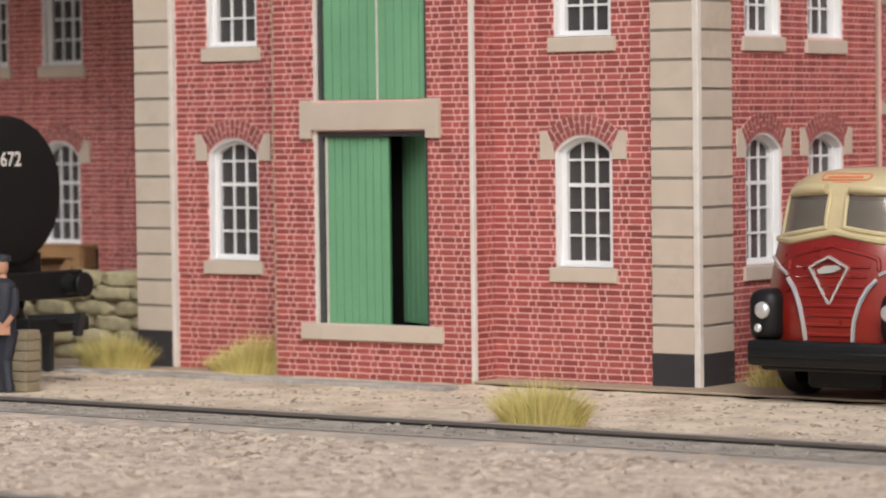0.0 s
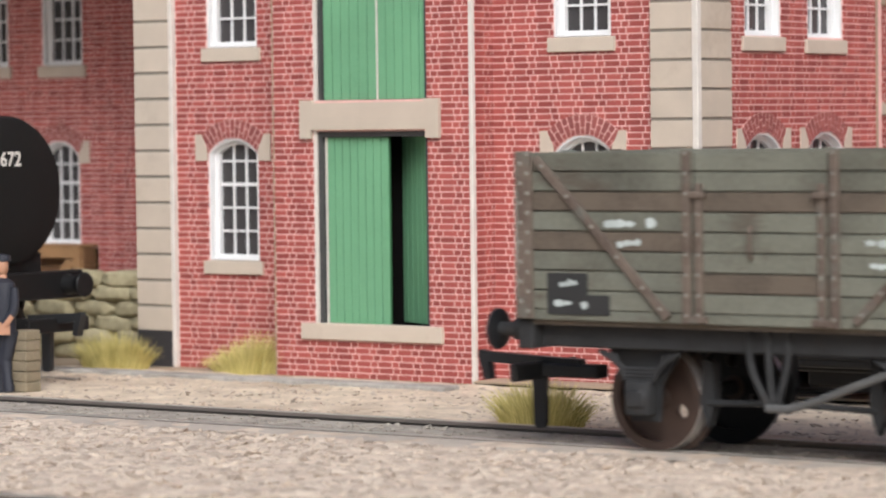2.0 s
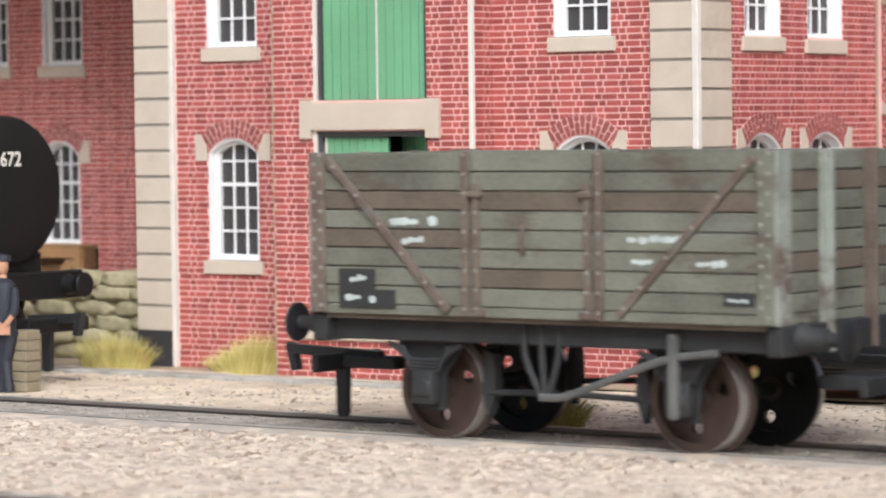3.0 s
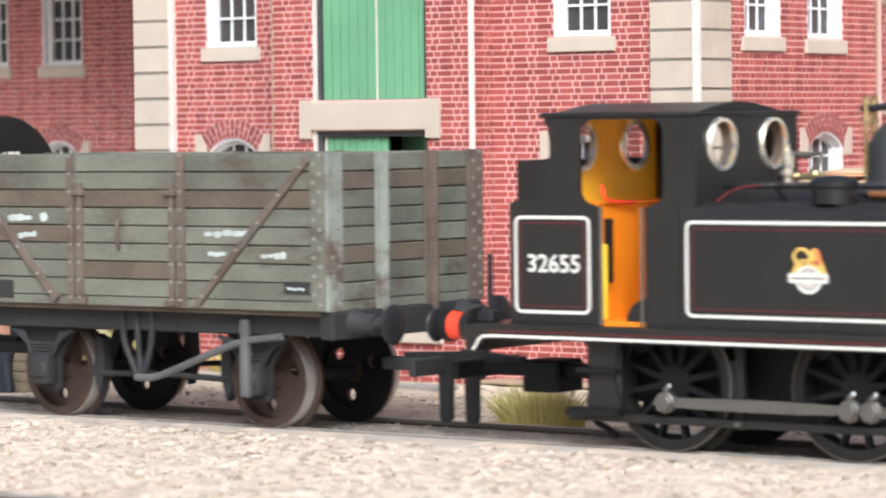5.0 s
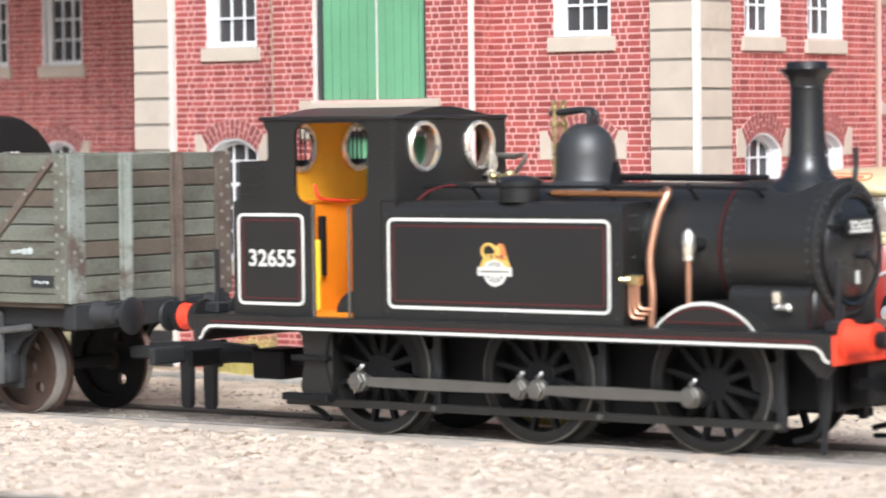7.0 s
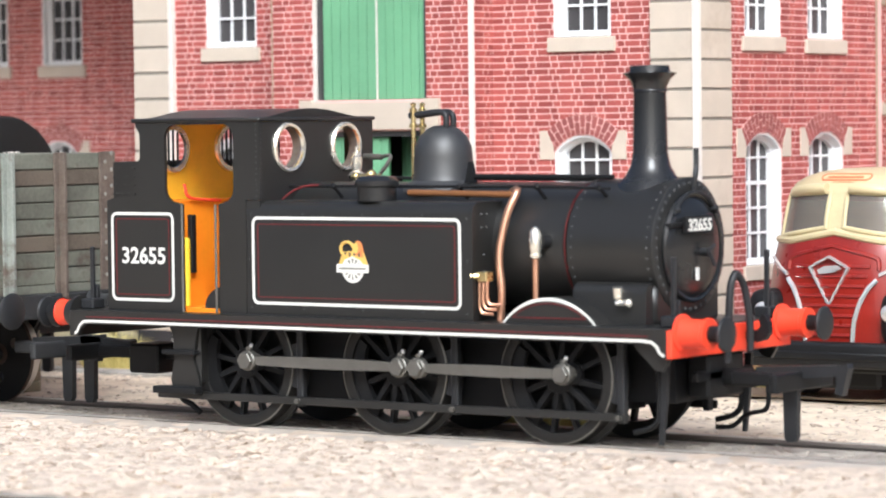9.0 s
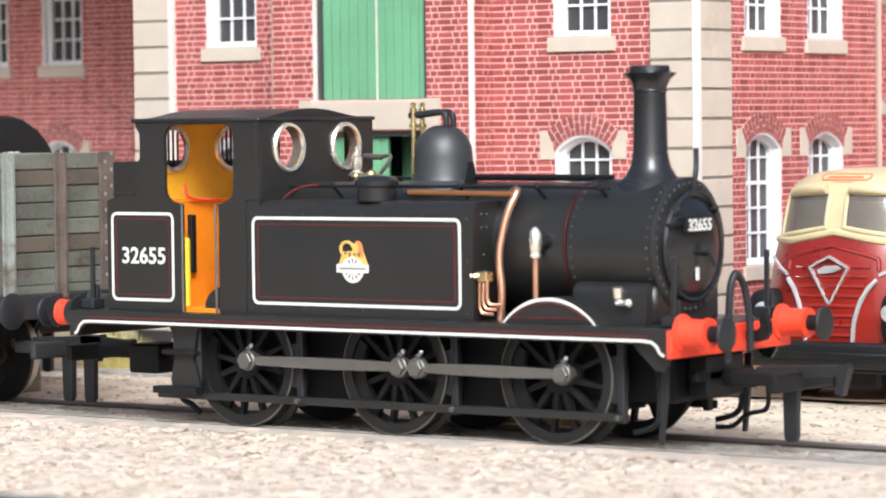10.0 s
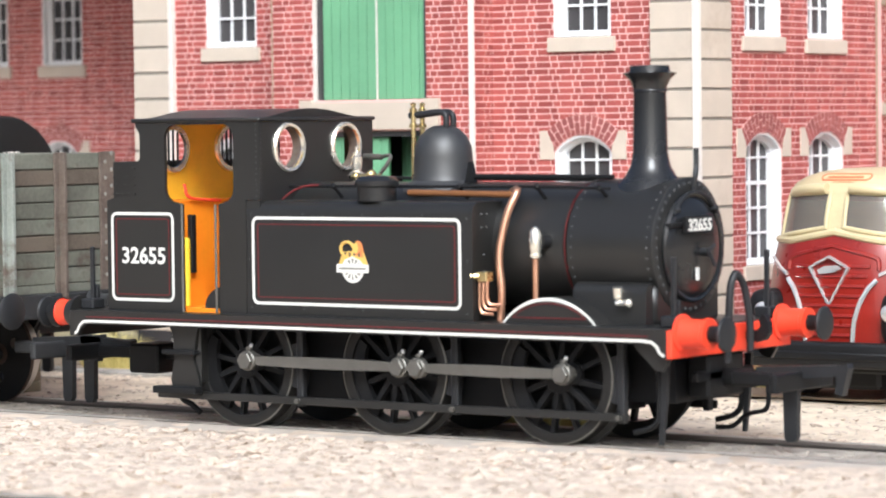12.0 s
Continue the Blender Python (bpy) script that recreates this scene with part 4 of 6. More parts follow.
SIDE = ([(-45.2, 14.0), (-32.4, 14.0), (-32.4, 27.9)] + arc((-33.5, 29.9), 1.7, 265, 180) + arc((-33.6, 36.5), 1.6, 180, 90) + arc((-25.3, 36.5), 1.6, 90, 0)
        + arc((-25.4, 29.9), 1.7, 0, -85) + [(-26.2, 27.9), (-26.2, 14.0), (-21.7, 14.0), (-21.7, 28.5), (-19.4, 28.5), (-19.4, 38.45), (-40.1, 38.45), (-40.1, 37.9), (-39.4, 37.0), (-39.4, 33.9), (-39.8, 33.4), (-44.0, 33.4), (-44.0, 28.7), (-45.2, 28.3)])
for s in (-1, 1):
    side = part("cab_side", prism(B(), SIDE, "y", s * 11.8, s * 11.25), M_BLACK, loco)
    for w, mt, ins, r, nm in ((0.38, M_LINEW, 0.0, 0.95, "white_line"), (0.13, M_LINER, 0.8, 0.3, "red_line")):
        bm = B()
        lined_panel(bm, -44.5 + ins, -33.75 - ins, 15.3 + ins, 26.85 - ins, r, w, -11.8, 0.05)
        if s > 0:
            bm.transform(Matrix.Scale(-1, 4, (0, 1, 0)))
            bmesh.ops.reverse_faces(bm, faces=bm.faces)
        part(nm, bm, mt, side)
    bm = B()
    for z in (29.2, 30.3, 31.4, 32.5):
        box(bm, -44.0, -40.2, min(s * 11.8, s * 11.95), max(s * 11.8, s * 11.95), z - 0.12, z + 0.12)
    part("coal_rail", bm, M_BLACK, side)
    for x in (-32.2, -26.6):
        part("handrail", tube(B(), [(x, s * 11.95, 14.1), (x, s * 11.95, 27.9)], 0.17, 8), M_STEEL, side, "thin steel handrail", smooth=True)
    heads("rivet", side, [(p, (0, s, 0)) for p in [(-19.9, s * 11.8, 29.0 + 0.7 * i) for i in range(14)]], 0.11, M_RIVET)
    part("rim", ring_line(B(), [(x, z) for x, z in SIDE[3:-14]], [(x * 0.998 - 0.02, z) for x, z in SIDE[3:-14]], s * 11.8, s * -0.02), M_BLACK, side)
near_side = [o for o in loco.children if o.name.startswith("cab_side")][0]
lettering("cab_number", "32655", M_LINEW, near_side, 7.4, 2.2, (-38.9, -11.87, 21.25), (90, 0, 0), "white running number", 0.02)
bm = B()
holed_plate(bm, -11.25, 0, 28.0, 38.4, -5.9, 35.1, 2.85, -19.9, -19.4)
holed_plate(bm, 0, 11.25, 28.0, 38.4, 5.9, 35.1, 2.85, -19.9, -19.4)
front_plate = part("cab_front", bm, M_BLACK, loco)
heads("rivet", front_plate, [(p, (1, 0, 0)) for p in [(-19.4, -11.5, 28.8 + 0.62 * i) for i in range(16)]], 0.1, M_RIVET)
bm = B()
holed_plate(bm, -11.2, 0, 27.5, 38.4, -5.9, 35.0, 2.85, -39.35, -39.0)
holed_plate(bm, 0, 11.2, 27.5, 38.4, 5.9, 35.0, 2.85, -39.35, -39.0)
back_plate = part("cab_back", bm, M_YELLOW, loco, "yellow painted cab back")
for y in (-5.9, 5.9):
    part("spectacle_rim", lathe(B(), [(2.65, 0), (2.65, 0.5), (3.0, 0.55), (3.2, 0.3), (3.2, 0), (2.65, 0)], (-19.5, y, 35.1), (-18.5, y, 35.1), 40), M_SILVER, front_plate, "bright brass spectacle rim", smooth=True)
    part("spectacle_bezel", lathe(B(), [(2.6, 0), (2.6, -1.3), (3.0, -1.3), (3.0, 0), (2.6, 0)], (-19.5, y, 35.1), (-18.5, y, 35.1), 40), M_RUST, front_plate, "brown inner bezel of the spectacle", smooth=True)
    part("spectacle_rim", lathe(B(), [(2.5, 0), (2.5, 0.5), (3.1, 0.5), (3.3, 0.2), (3.3, 0), (2.5, 0)], (-39.05, y, 35.0), (-38.05, y, 35.0), 40), M_SILVER, back_plate, "pale rear window rim", smooth=True)
    for k in range(5):
        q = y - 1.8 + 0.9 * k
        part("window_bar", cyl(B(), (-39.55, q, 35.0 - math.sqrt(max(0.1, 7.8 - (q - y) ** 2))), (-39.55, q, 35.0 + math.sqrt(max(0.1, 7.8 - (q - y) ** 2))), 0.16, 6), M_GREYMET, back_plate)
roof = part("cab_roof", box(B(), -40.7, -19.1, -12.1, 12.1, 38.42, 38.95, 0.16), M_BLACK, loco, "satin black roof with a raised arched top", smooth=True)
top = [(y, 38.9 + 1.15 * math.cos(radians(90 * y / 10.2)) ** 1.4) for y in [-10.2 + 1.02 * i for i in range(1, 20)]]
part("roof_top", prism(B(), [(-10.2, 38.9)] + top + [(10.2, 38.9)], "x", -40.2, -20.3), M_BLACK, roof, smooth=True)
# added yellow ceiling that bounces light onto the cab back
part("cab_ceiling", box(B(), -39.6, -20.3, -11.1, 11.1, 38.2, 38.42), M_YELLOW, loco, "yellow ceiling added to bounce light into the cab")
# added yellow plate behind the cab front, a second reflector for the interior
bm = B()
holed_plate(bm, -11.1, 0, 31.5, 38.2, -5.9, 35.0, 3.18, -20.2, -19.95)
holed_plate(bm, 0, 11.1, 31.5, 38.2, 5.9, 35.0, 3.18, -20.2, -19.95)
part("cab_lining", bm, M_YELLOW, loco, "yellow plate added inside the cab front to bounce light")
part("bunker_front", box(B(), -33.6, -33.1, -11.2, 11.2, 14.05, 28.1), M_ORANGE, loco, "orange painted bunker front")
part("bunker_top", box(B(), -39.0, -33.1, -11.2, 11.2, 28.0, 28.35), M_ORANGE, loco)
part("cab_lining", box(B(), -33.0, -20.0, 10.9, 11.2, 14.05, 28.0), M_ORANGE, loco, "orange inside of the cab side")
part("cab_lining", box(B(), -20.3, -20.0, -11.0, 11.0, 14.05, 31.5), M_ORANGE, loco)
part("cab_floor", box(B(), -33.0, -20.0, -11.2, 11.2, 14.0, 14.6), M_ORANGE, loco)
hump = [(-25.6 - 3.6 * math.cos(radians(a)), 14.6 + 2.9 * math.sin(radians(a))) for a in range(0, 91, 10)] + [(-20.3, 17.5), (-20.3, 14.6)]
part("cab_splasher", prism(B(), hump, "y", -11.2, -7.0), M_BLACK, loco, "black wheel splasher inside the cab", smooth=True)
part("cab_ledge", box(B(), -21.9, -19.5, -11.7, 11.7, 27.0, 28.45), M_BLACK, loco)
part("locker", box(B(), -33.05, -32.2, -11.1, -10.2, 14.6, 23.6, 0.35, 3), M_YELLOW, loco, "amber yellow cab locker")
bm = B()
tube(bm, bend([(-32.9, -10.6, 30.5), (-32.6, -10.4, 28.6), (-32.5, -4.0, 28.2)]), 0.22, 8)
part("brake_handle", bm, M_RED, loco, "red cab handrail", smooth=True)
part("hand_lever", box(B(), -33.05, -32.3, -10.0, -9.0, 19.0, 26.5, 0.1), M_BLACKER, loco)
part("bunker_back", box(B(), -45.2, -44.7, -11.2, 11.2, 14.0, 28.3), M_BLACK, loco)
part("bunker_upper", box(B(), -44.0, -43.6, -11.2, 11.2, 28.0, 33.4), M_BLACK, loco)
part("bunker_coal", box(B(), -44.6, -40.2, -11.2, 11.2, 26.0, 31.0, 0.6), M_VOID, loco, "black coal load")
part("bunker_inside", box(B(), -44.7, -33.6, -11.2, 11.2, 14.05, 26), M_BLACKER, loco)

# fittings on the tanks and boiler
bm = B()
lathe(bm, [(2.45, 0), (2.45, 1.7), (2.75, 1.9), (2.75, 2.5), (2.2, 3.0), (0, 3.25)], (-2.75, -9.3, 28.4), (-2.75, -9.3, 29.4), 32)
part("tank_filler", bm, M_POLISHED, loco, "black tank filler with hinged lid", smooth=True)
bm = B()
lathe(bm, [(0.6, 0), (0.6, 0.9), (1.0, 1.0), (1.0, 1.4), (0.55, 1.5), (0.75, 2.1), (0.75, 3.4), (0.5, 3.6), (0.5, 4.0), (0.25, 4.1), (0.25, 4.7), (0, 4.8)], (-17.0, 5.2, 30.3), (-17.0, 5.2, 31.3), 14)
part("whistle", bm, M_SILVER, loco, "bright brass whistle", smooth=True)
bm = B()
tube(bm, [(-19.3, 9.8, 33.7), (-16.4, 9.7, 33.6)], 0.42, 8)
tube(bm, bend([(-16.9, 9.7, 33.6), (-14.6, 9.6, 33.9), (-15.2, 9.2, 32.4), (-16.6, 9.0, 31.0)]), 0.27, 8)
part("whistle_valve", bm, M_STEEL, loco, "dull steel whistle valve and lever", smooth=True)
bm = B()
ball(bm, (-12.0, -1.5, 31.3), 0.55)
cyl(bm, (-12.6, -1.5, 31.3), (-8.2, -1.5, 31.3), 0.32, 10)
ball(bm, (-9.6, -1.5, 31.5), 0.7)
part("steam_valve", bm, M_BRASS, loco, "brass steam fitting", smooth=True)
bm = B()
tube(bm, [(-19.0, -6.2, 30.15), (-8, -6.2, 30.15), (18.0, -6.2, 30.15), (29.5, -6.2, 29.95)], 0.2, 8)
hr = part("handrail", bm, M_BLACKER, loco, "thin black boiler handrail", smooth=True)
for x in (-12.0, 7.5, 19.0, 28.0):
    part("handrail_knob", lathe(B(), [(0, -0.42), (0.3, -0.3), (0.42, 0), (0.3, 0.3), (0.2, 0.5), (0.26, 2.2), (0, 2.2)], (x, -6.2, 30.15 - (0.15 if x > 20 else 0)), (x + 0.3, -5.4, 29.2), 10), M_BLACKER, hr)
part("handrail", tube(B(), [(-19.0, 6.2, 31.0), (30.5, 6.2, 30.6)], 0.22, 8), M_BLACKER, loco, "thin black boiler handrail", smooth=True)
part("regulator_rod", tube(B(), [(6.0, -1.5, 31.3), (27.0, -1.5, 31.2)], 0.32, 8), M_BLACKER, loco, smooth=True)
part("rod_bracket", prism(B(), [(5.2, 30.5), (6.8, 30.5), (6.2, 33.1), (5.8, 33.1)], "y", -1.8, -1.2), M_BLACKER, loco)
part("feed_pipe", tube(B(), [(0.5, -7.0, 29.4), (16.3, -7.0, 29.2)], 0.4, 10), M_BROWNPIPE, loco, "brown lagged feed pipe", smooth=True)
part("feed_pipe", tube(B(), bend([(15.2, -5.6, 29.7), (16.9, -7.0, 29.8), (16.0, -8.2, 27.0), (15.3, -9.1, 22.0), (15.9, -9.2, 17.5), (15.6, -9.2, 14.0)]), 0.5, 10), M_COPPER, loco, "bare copper feed pipe", smooth=True)
part("red_line", tube(B(), bend([(-18.9, -7.9, 28.5), (-17.6, -7.4, 29.6), (-15.9, -7.0, 30.2), (-13.9, -6.8, 30.3)]), 0.15, 6), M_LINER, loco, "thin red pipe on the tank top", smooth=True)
bm = B()
lathe(bm, [(0.35, 0), (0.35, 4.6), (0.75, 4.65), (0.75, 5.0), (0.6, 5.1), (0.75, 5.7), (0.75, 7.6), (0.35, 8.2), (0, 8.4)], (20.4, -8.6, 17.1), (20.4, -8.6, 18.1), 14)
part("clack_valve", bm, M_SILVER, loco, "silvered clack valve on copper pipe", smooth=True)
part("clack_pipe", cyl(B(), (20.4, -8.6, 14.0), (20.4, -8.6, 21.6), 0.38, 10), M_COPPER, loco, smooth=True)
part("clack_flange", cyl(B(), (20.9, -8.2, 23.6), (21.6, -6.8, 23.6), 0.9, 14), M_BLACKER, loco, smooth=True)
bm = B()
box(bm, 13.5, 15.0, -11.2, -9.7, 18.8, 20.0, 0.12)
cyl(bm, (12.9, -11.6, 19.5), (13.8, -11.0, 19.5), 0.4, 10)
part("lubricator", bm, M_BRASS, loco, "brass lubricator block")
for k in range(3):
    x = 13.7 + 0.55 * k
    part("oil_pipe", tube(B(), bend([(x, -10.8, 18.9), (x, -10.8, 15.0 + 0.55 * k), (x + 1.6, -10.2, 14.9 + 0.55 * k)]), 0.22, 8), M_COPPER, loco, "copper oil pipe", smooth=True)
bm = B()
lathe(bm, [(0, 0), (0.55, 0.1), (0.6, 1.3), (0.3, 1.5), (0, 1.5)], (32.3, -9.0, 17.0), (32.3, -9.0, 18.0), 12)
cyl(bm, (32.3, -9.4, 16.6), (33.9, -9.4, 16.6), 0.35, 8)
ball(bm, (34.0, -9.4, 16.6), 0.55, 10)
part("drain_cock", bm, M_SILVER, loco, "white metal drain cock", smooth=True)
part("valve_cover", prism(B(), [(-8.7, 14.02)] + [(-7.4 + 1.3 * math.cos(radians(a)), 17.6 + 1.3 * math.sin(radians(a))) for a in range(180, 89, -15)] + [(-5.0, 18.9), (-5.0, 14.02)], "x", 25.8, 36.0), M_BLACK, loco, smooth=True)
# leading splasher
for s in (-1, 1):
    c, h, rise = 24.4, 6.7, 3.15
    R = (h * h + rise * rise) / (2 * rise)
    aa = math.asin(h / R)
    arc_pts = [(c + R * math.sin(aa - 2 * aa * i / 24), 14.05 + rise - R + R * math.cos(aa - 2 * aa * i / 24)) for i in range(25)]
    sp = part("splasher", prism(B(), arc_pts, "y", s * 11.8, s * 7.0), M_BLACK, loco, smooth=True)
    bm = B()
    prism(bm, arc_pts + [(c + (x - c) * 0.95, 14.05 + (z - 14.05) * 0.87) for x, z in reversed(arc_pts)], "y", s * 11.8, s * 11.88)
    part("white_line", bm, M_LINEW, sp, "cream white edge")
    bm = B()
    tube(bm, [(c + (x - c) * 0.78, s * 11.85, 14.75 + (z - 14.05) * 0.55) for x, z in arc_pts], 0.08, 6)
    tube(bm, [(c - h * 0.78, s * 11.85, 14.75), (c + h * 0.78, s * 11.85, 14.75)], 0.08, 6)
    part("red_line", bm, M_LINER, sp, "dark red lining")

# lamp irons, vacuum pipe, couplings
for x, ys in ((41.0, (-10.6, 10.6)), (-49.0, (-10.6, 10.6))):
    for y in ys:
        bm = B()
        box(bm, x - 0.3, x + 0.3, y - 0.28, y + 0.28, 14, 22.2, 0.1)
        box(bm, x - 1.2, x + 1.0, y - 1.2, y + 1.2, 14, 15.4, 0.2)
        box(bm, x - 0.5, x + 0.5, y + 0.3, y + 0.9, 14.8, 17.2, 0.1)
        part("lamp_iron", bm, M_GREYMET, loco, "dark grey lamp iron")
part("lamp_iron", tube(B(), bend([(36.9, 0.6, 29.6), (37.2, 0.6, 31.5), (37.0, 1.1, 32.2), (37.0, 1.1, 34.6)]), 0.35, 8), M_GREYMET, loco, smooth=True)
part("smokebox_handrail", tube(B(), [(37.5, 5.9 * math.sin(radians(a)), 22.9 + 6.5 * math.cos(radians(a))) for a in range(-52, 53, 8)], 0.22, 8), M_GREYMET, loco, smooth=True)
for a in (-46, 46):
    yk, zk = 5.9 * math.sin(radians(a)), 22.9 + 6.5 * math.cos(radians(a))
    part("handrail_knob", lathe(B(), [(0, 0.55), (0.3, 0.5), (0.45, 0.1), (0.35, -0.3), (0.25, -1.0), (0, -1.0)], (37.5, yk, zk), (38.5, yk, zk), 10), M_GREYMET, loco, smooth=True)
bm = B()
tube(bm, bend([(43.2, -2.4, 9.5), (43.6, -2.4, 18.4), (43.8, -1.4, 20.2), (44.0, 0.2, 18.6), (44.4, 0.8, 14.6), (44.4, 0.8, 10.8)], 5), 0.46, 10)
part("vacuum_pipe", bm, M_GREYMET, loco, "grey vacuum brake hose", smooth=True)
for y in (3.4,):
    bm = B()
    prism(bm, [(42.4, 12.9), (43.6, 13.0), (44.2, 13.1), (44.5, 13.6), (44.3, 14.3), (44.9, 15.0), (45.6, 14.0), (45.7, 12.8), (45.1, 11.9), (44.0, 11.6), (42.4, 11.9)], "y", y - 0.45, y + 0.45)
    part("draw_hook", bm, M_BLACKER, loco, "black draw hook")


def tension_coupling(parent, x, d, mat=M_BLACKER, reach=0.0, tail=6.6, base=0.0):
    """A tension-lock coupling that reaches out from x towards d; tail is where its weighted tail hangs."""
    bm = B()
    box(bm, min(x - d * base, x + d * 9), max(x - d * base, x + d * 9), -1.3, 1.3, 6.8, 8.4, 0.2)
    box(bm, min(x + d * 8.2, x + d * 9.2), max(x + d * 8.2, x + d * 9.2), -6.8, 6.8, 6.5, 8.7, 0.2)
    c = part("coupling", bm, mat, parent, "black tension-lock coupling")
    e = x + d * reach
    pts = [(x + d * 3, 9.0), (e + d * 12.6, 9.5), (e + d * 14.0, 9.75), (e + d * 14.2, 9.2), (e + d * 13.3, 6.0), (e + d * 12.4, 6.2), (e + d * 12.7, 8.3), (x + d * 10, 7.9), (x + d * 3, 7.6)]
    part("coupling_hook", prism(B(), pts, "y", -0.65, 0.65), M_GREYMET, c)
    a, b = x + d * (tail - 0.85), x + d * (tail + 0.85)
    bm = B()
    prism(bm, [(a - 0.15 * d, 7.9), (b + 0.15 * d, 7.9), (b, 0.9), (b - 0.35 * d, 0.35), (a + 0.35 * d, 0.35), (a, 0.9)], "y", -0.42, 0.42)
    part("uncoupling_tail", bm, M_GREYMET, c)


tension_coupling(loco, 43.0, 1, reach=1.0, tail=7.4)
tension_coupling(loco, -48.5, -1, reach=-2.0, tail=10.8, base=8.0)
part("coupling_pocket", box(B(), -49.8, -44.6, -3.0, 3.0, 5.0, 8.9, 0.3), M_BLACKER, loco)

# chassis, brakes, steps
part("main_frame", box(B(), -38, 38.4, -6.2, 6.2, 4.8, 13.45), M_BLACKER, loco)
part("ash_pan", box(B(), -30.5, 26.5, -6.0, 6.0, 2.9, 4.9), M_BLACKER, loco)
for s in (-1, 1):
    st = part("rear_step", prism(B(), [(-35.6, 13.4), (-29.0, 13.4), (-30.0, 11.5), (-30.6, 8.0), (-29.6, 5.0), (-29.6, 3.4), (-34.0, 3.4), (-34.4, 5.4), (-33.8, 8.2), (-34.2, 11.5)], "y", s * 12.0, s * 11.5), M_BLACK, loco)
    part("tread", box(B(), -36.6, -29.4, min(s * 11.5, s * 13.3), max(s * 11.5, s * 13.3), 3.6, 4.5, 0.15), M_BLACKER, st)
    part("tread", box(B(), -35.2, -29.8, min(s * 11.5, s * 13.0), max(s * 11.5, s * 13.0), 8.6, 9.2, 0.1), M_BLACKER, st)
    part("sandbox", box(B(), -34.5, -30.2, min(s * 7, s * 11.4), max(s * 7, s * 11.4), 4.6, 12.8, 0.5), M_BLACK, loco)
    bm = B()
    box(bm, -38.0, 34.0, min(s * 10.2, s * 10.6), max(s * 10.2, s * 10.6), 2.75, 3.75, 0.1)
    rod = part("brake_rod", bm, M_BLACK, loco, "black brake pull rod")
    for x in (-14.2, 9.8, 33.8):
        bm = B()
        box(bm, x - 1.1, x - 0.1, min(s * 9.0, s * 10.1), max(s * 9.0, s * 10.1), 2.5, 12.6, 0.15)
        prism(bm, [(x - 2.4, 5.0), (x - 1.0, 4.6), (x - 0.9, 10.6), (x - 2.2, 10.2), (x - 2.9, 7.6)], "y", s * 8.2, s * 9.6)
        part("brake_hanger", bm, M_GREYMET, loco, "dark grey brake hanger and shoe")
        part("brake_pin", cyl(B(), (x - 0.4, s * 10.5, 3.25), (x - 0.4, s * 11.1, 3.25), 0.32, 10), M_STEEL, rod)
    part("front_step", prism(B(), [(36.4, 13.4), (41.7, 13.4), (41.4, 10.2), (40.6, 9.0), (39.6, 9.2), (37.0, 11.6)], "y", s * 12.6, s * 12.0), M_BLACK, loco)
    part("guard_iron", prism(B(), [(38.6, 9.8), (39.6, 9.8), (39.3, 5.2), (38.7, 0.2), (38.2, 0.2), (38.5, 5.0)], "y", s * 9.7, s * 9.2), M_GREYMET, loco)
    part("sand_pipe", tube(B(), bend([(37.9, s * 9.3, 10.5), (38.2, s * 9.3, 3.2), (37.0, s * 9.3, 2.1), (34.6, s * 9.2, 1.5)]), 0.36, 8), M_BLACKER, loco, smooth=True)
    part("sand_pipe", tube(B(), bend([(-35.6, s * 8.9, 4.5), (-35.2, s * 8.9, 2.4), (-33.6, s * 8.9, 1.9), (-32.2, s * 8.9, 0.9)]), 0.4, 8), M_BLACKER, loco, smooth=True)
    if s > 0:
        part("ash_pipe", tube(B(), bend([(44.0, 5.2, 8.0), (44.4, 5.2, 3.4), (41.0, 5.6, 2.8), (38.6, 6.4, 1.0), (36.2, 6.6, 0.9)]), 0.3, 8), M_BLACKER, loco, smooth=True)
bm = B()
box(bm, 38.5, 41.6, -4.0, 4.0, 5.2, 10.6, 0.4)
cyl(bm, (41.4, 0, 7.6), (45.5, 0, 7.6), 1.1, 14)
box(bm, 40.6, 41.6, -6.5, 6.5, 7.4, 8.6, 0.2)
part("front_truck", bm, M_BLACKER, loco)


SPOKE = {}


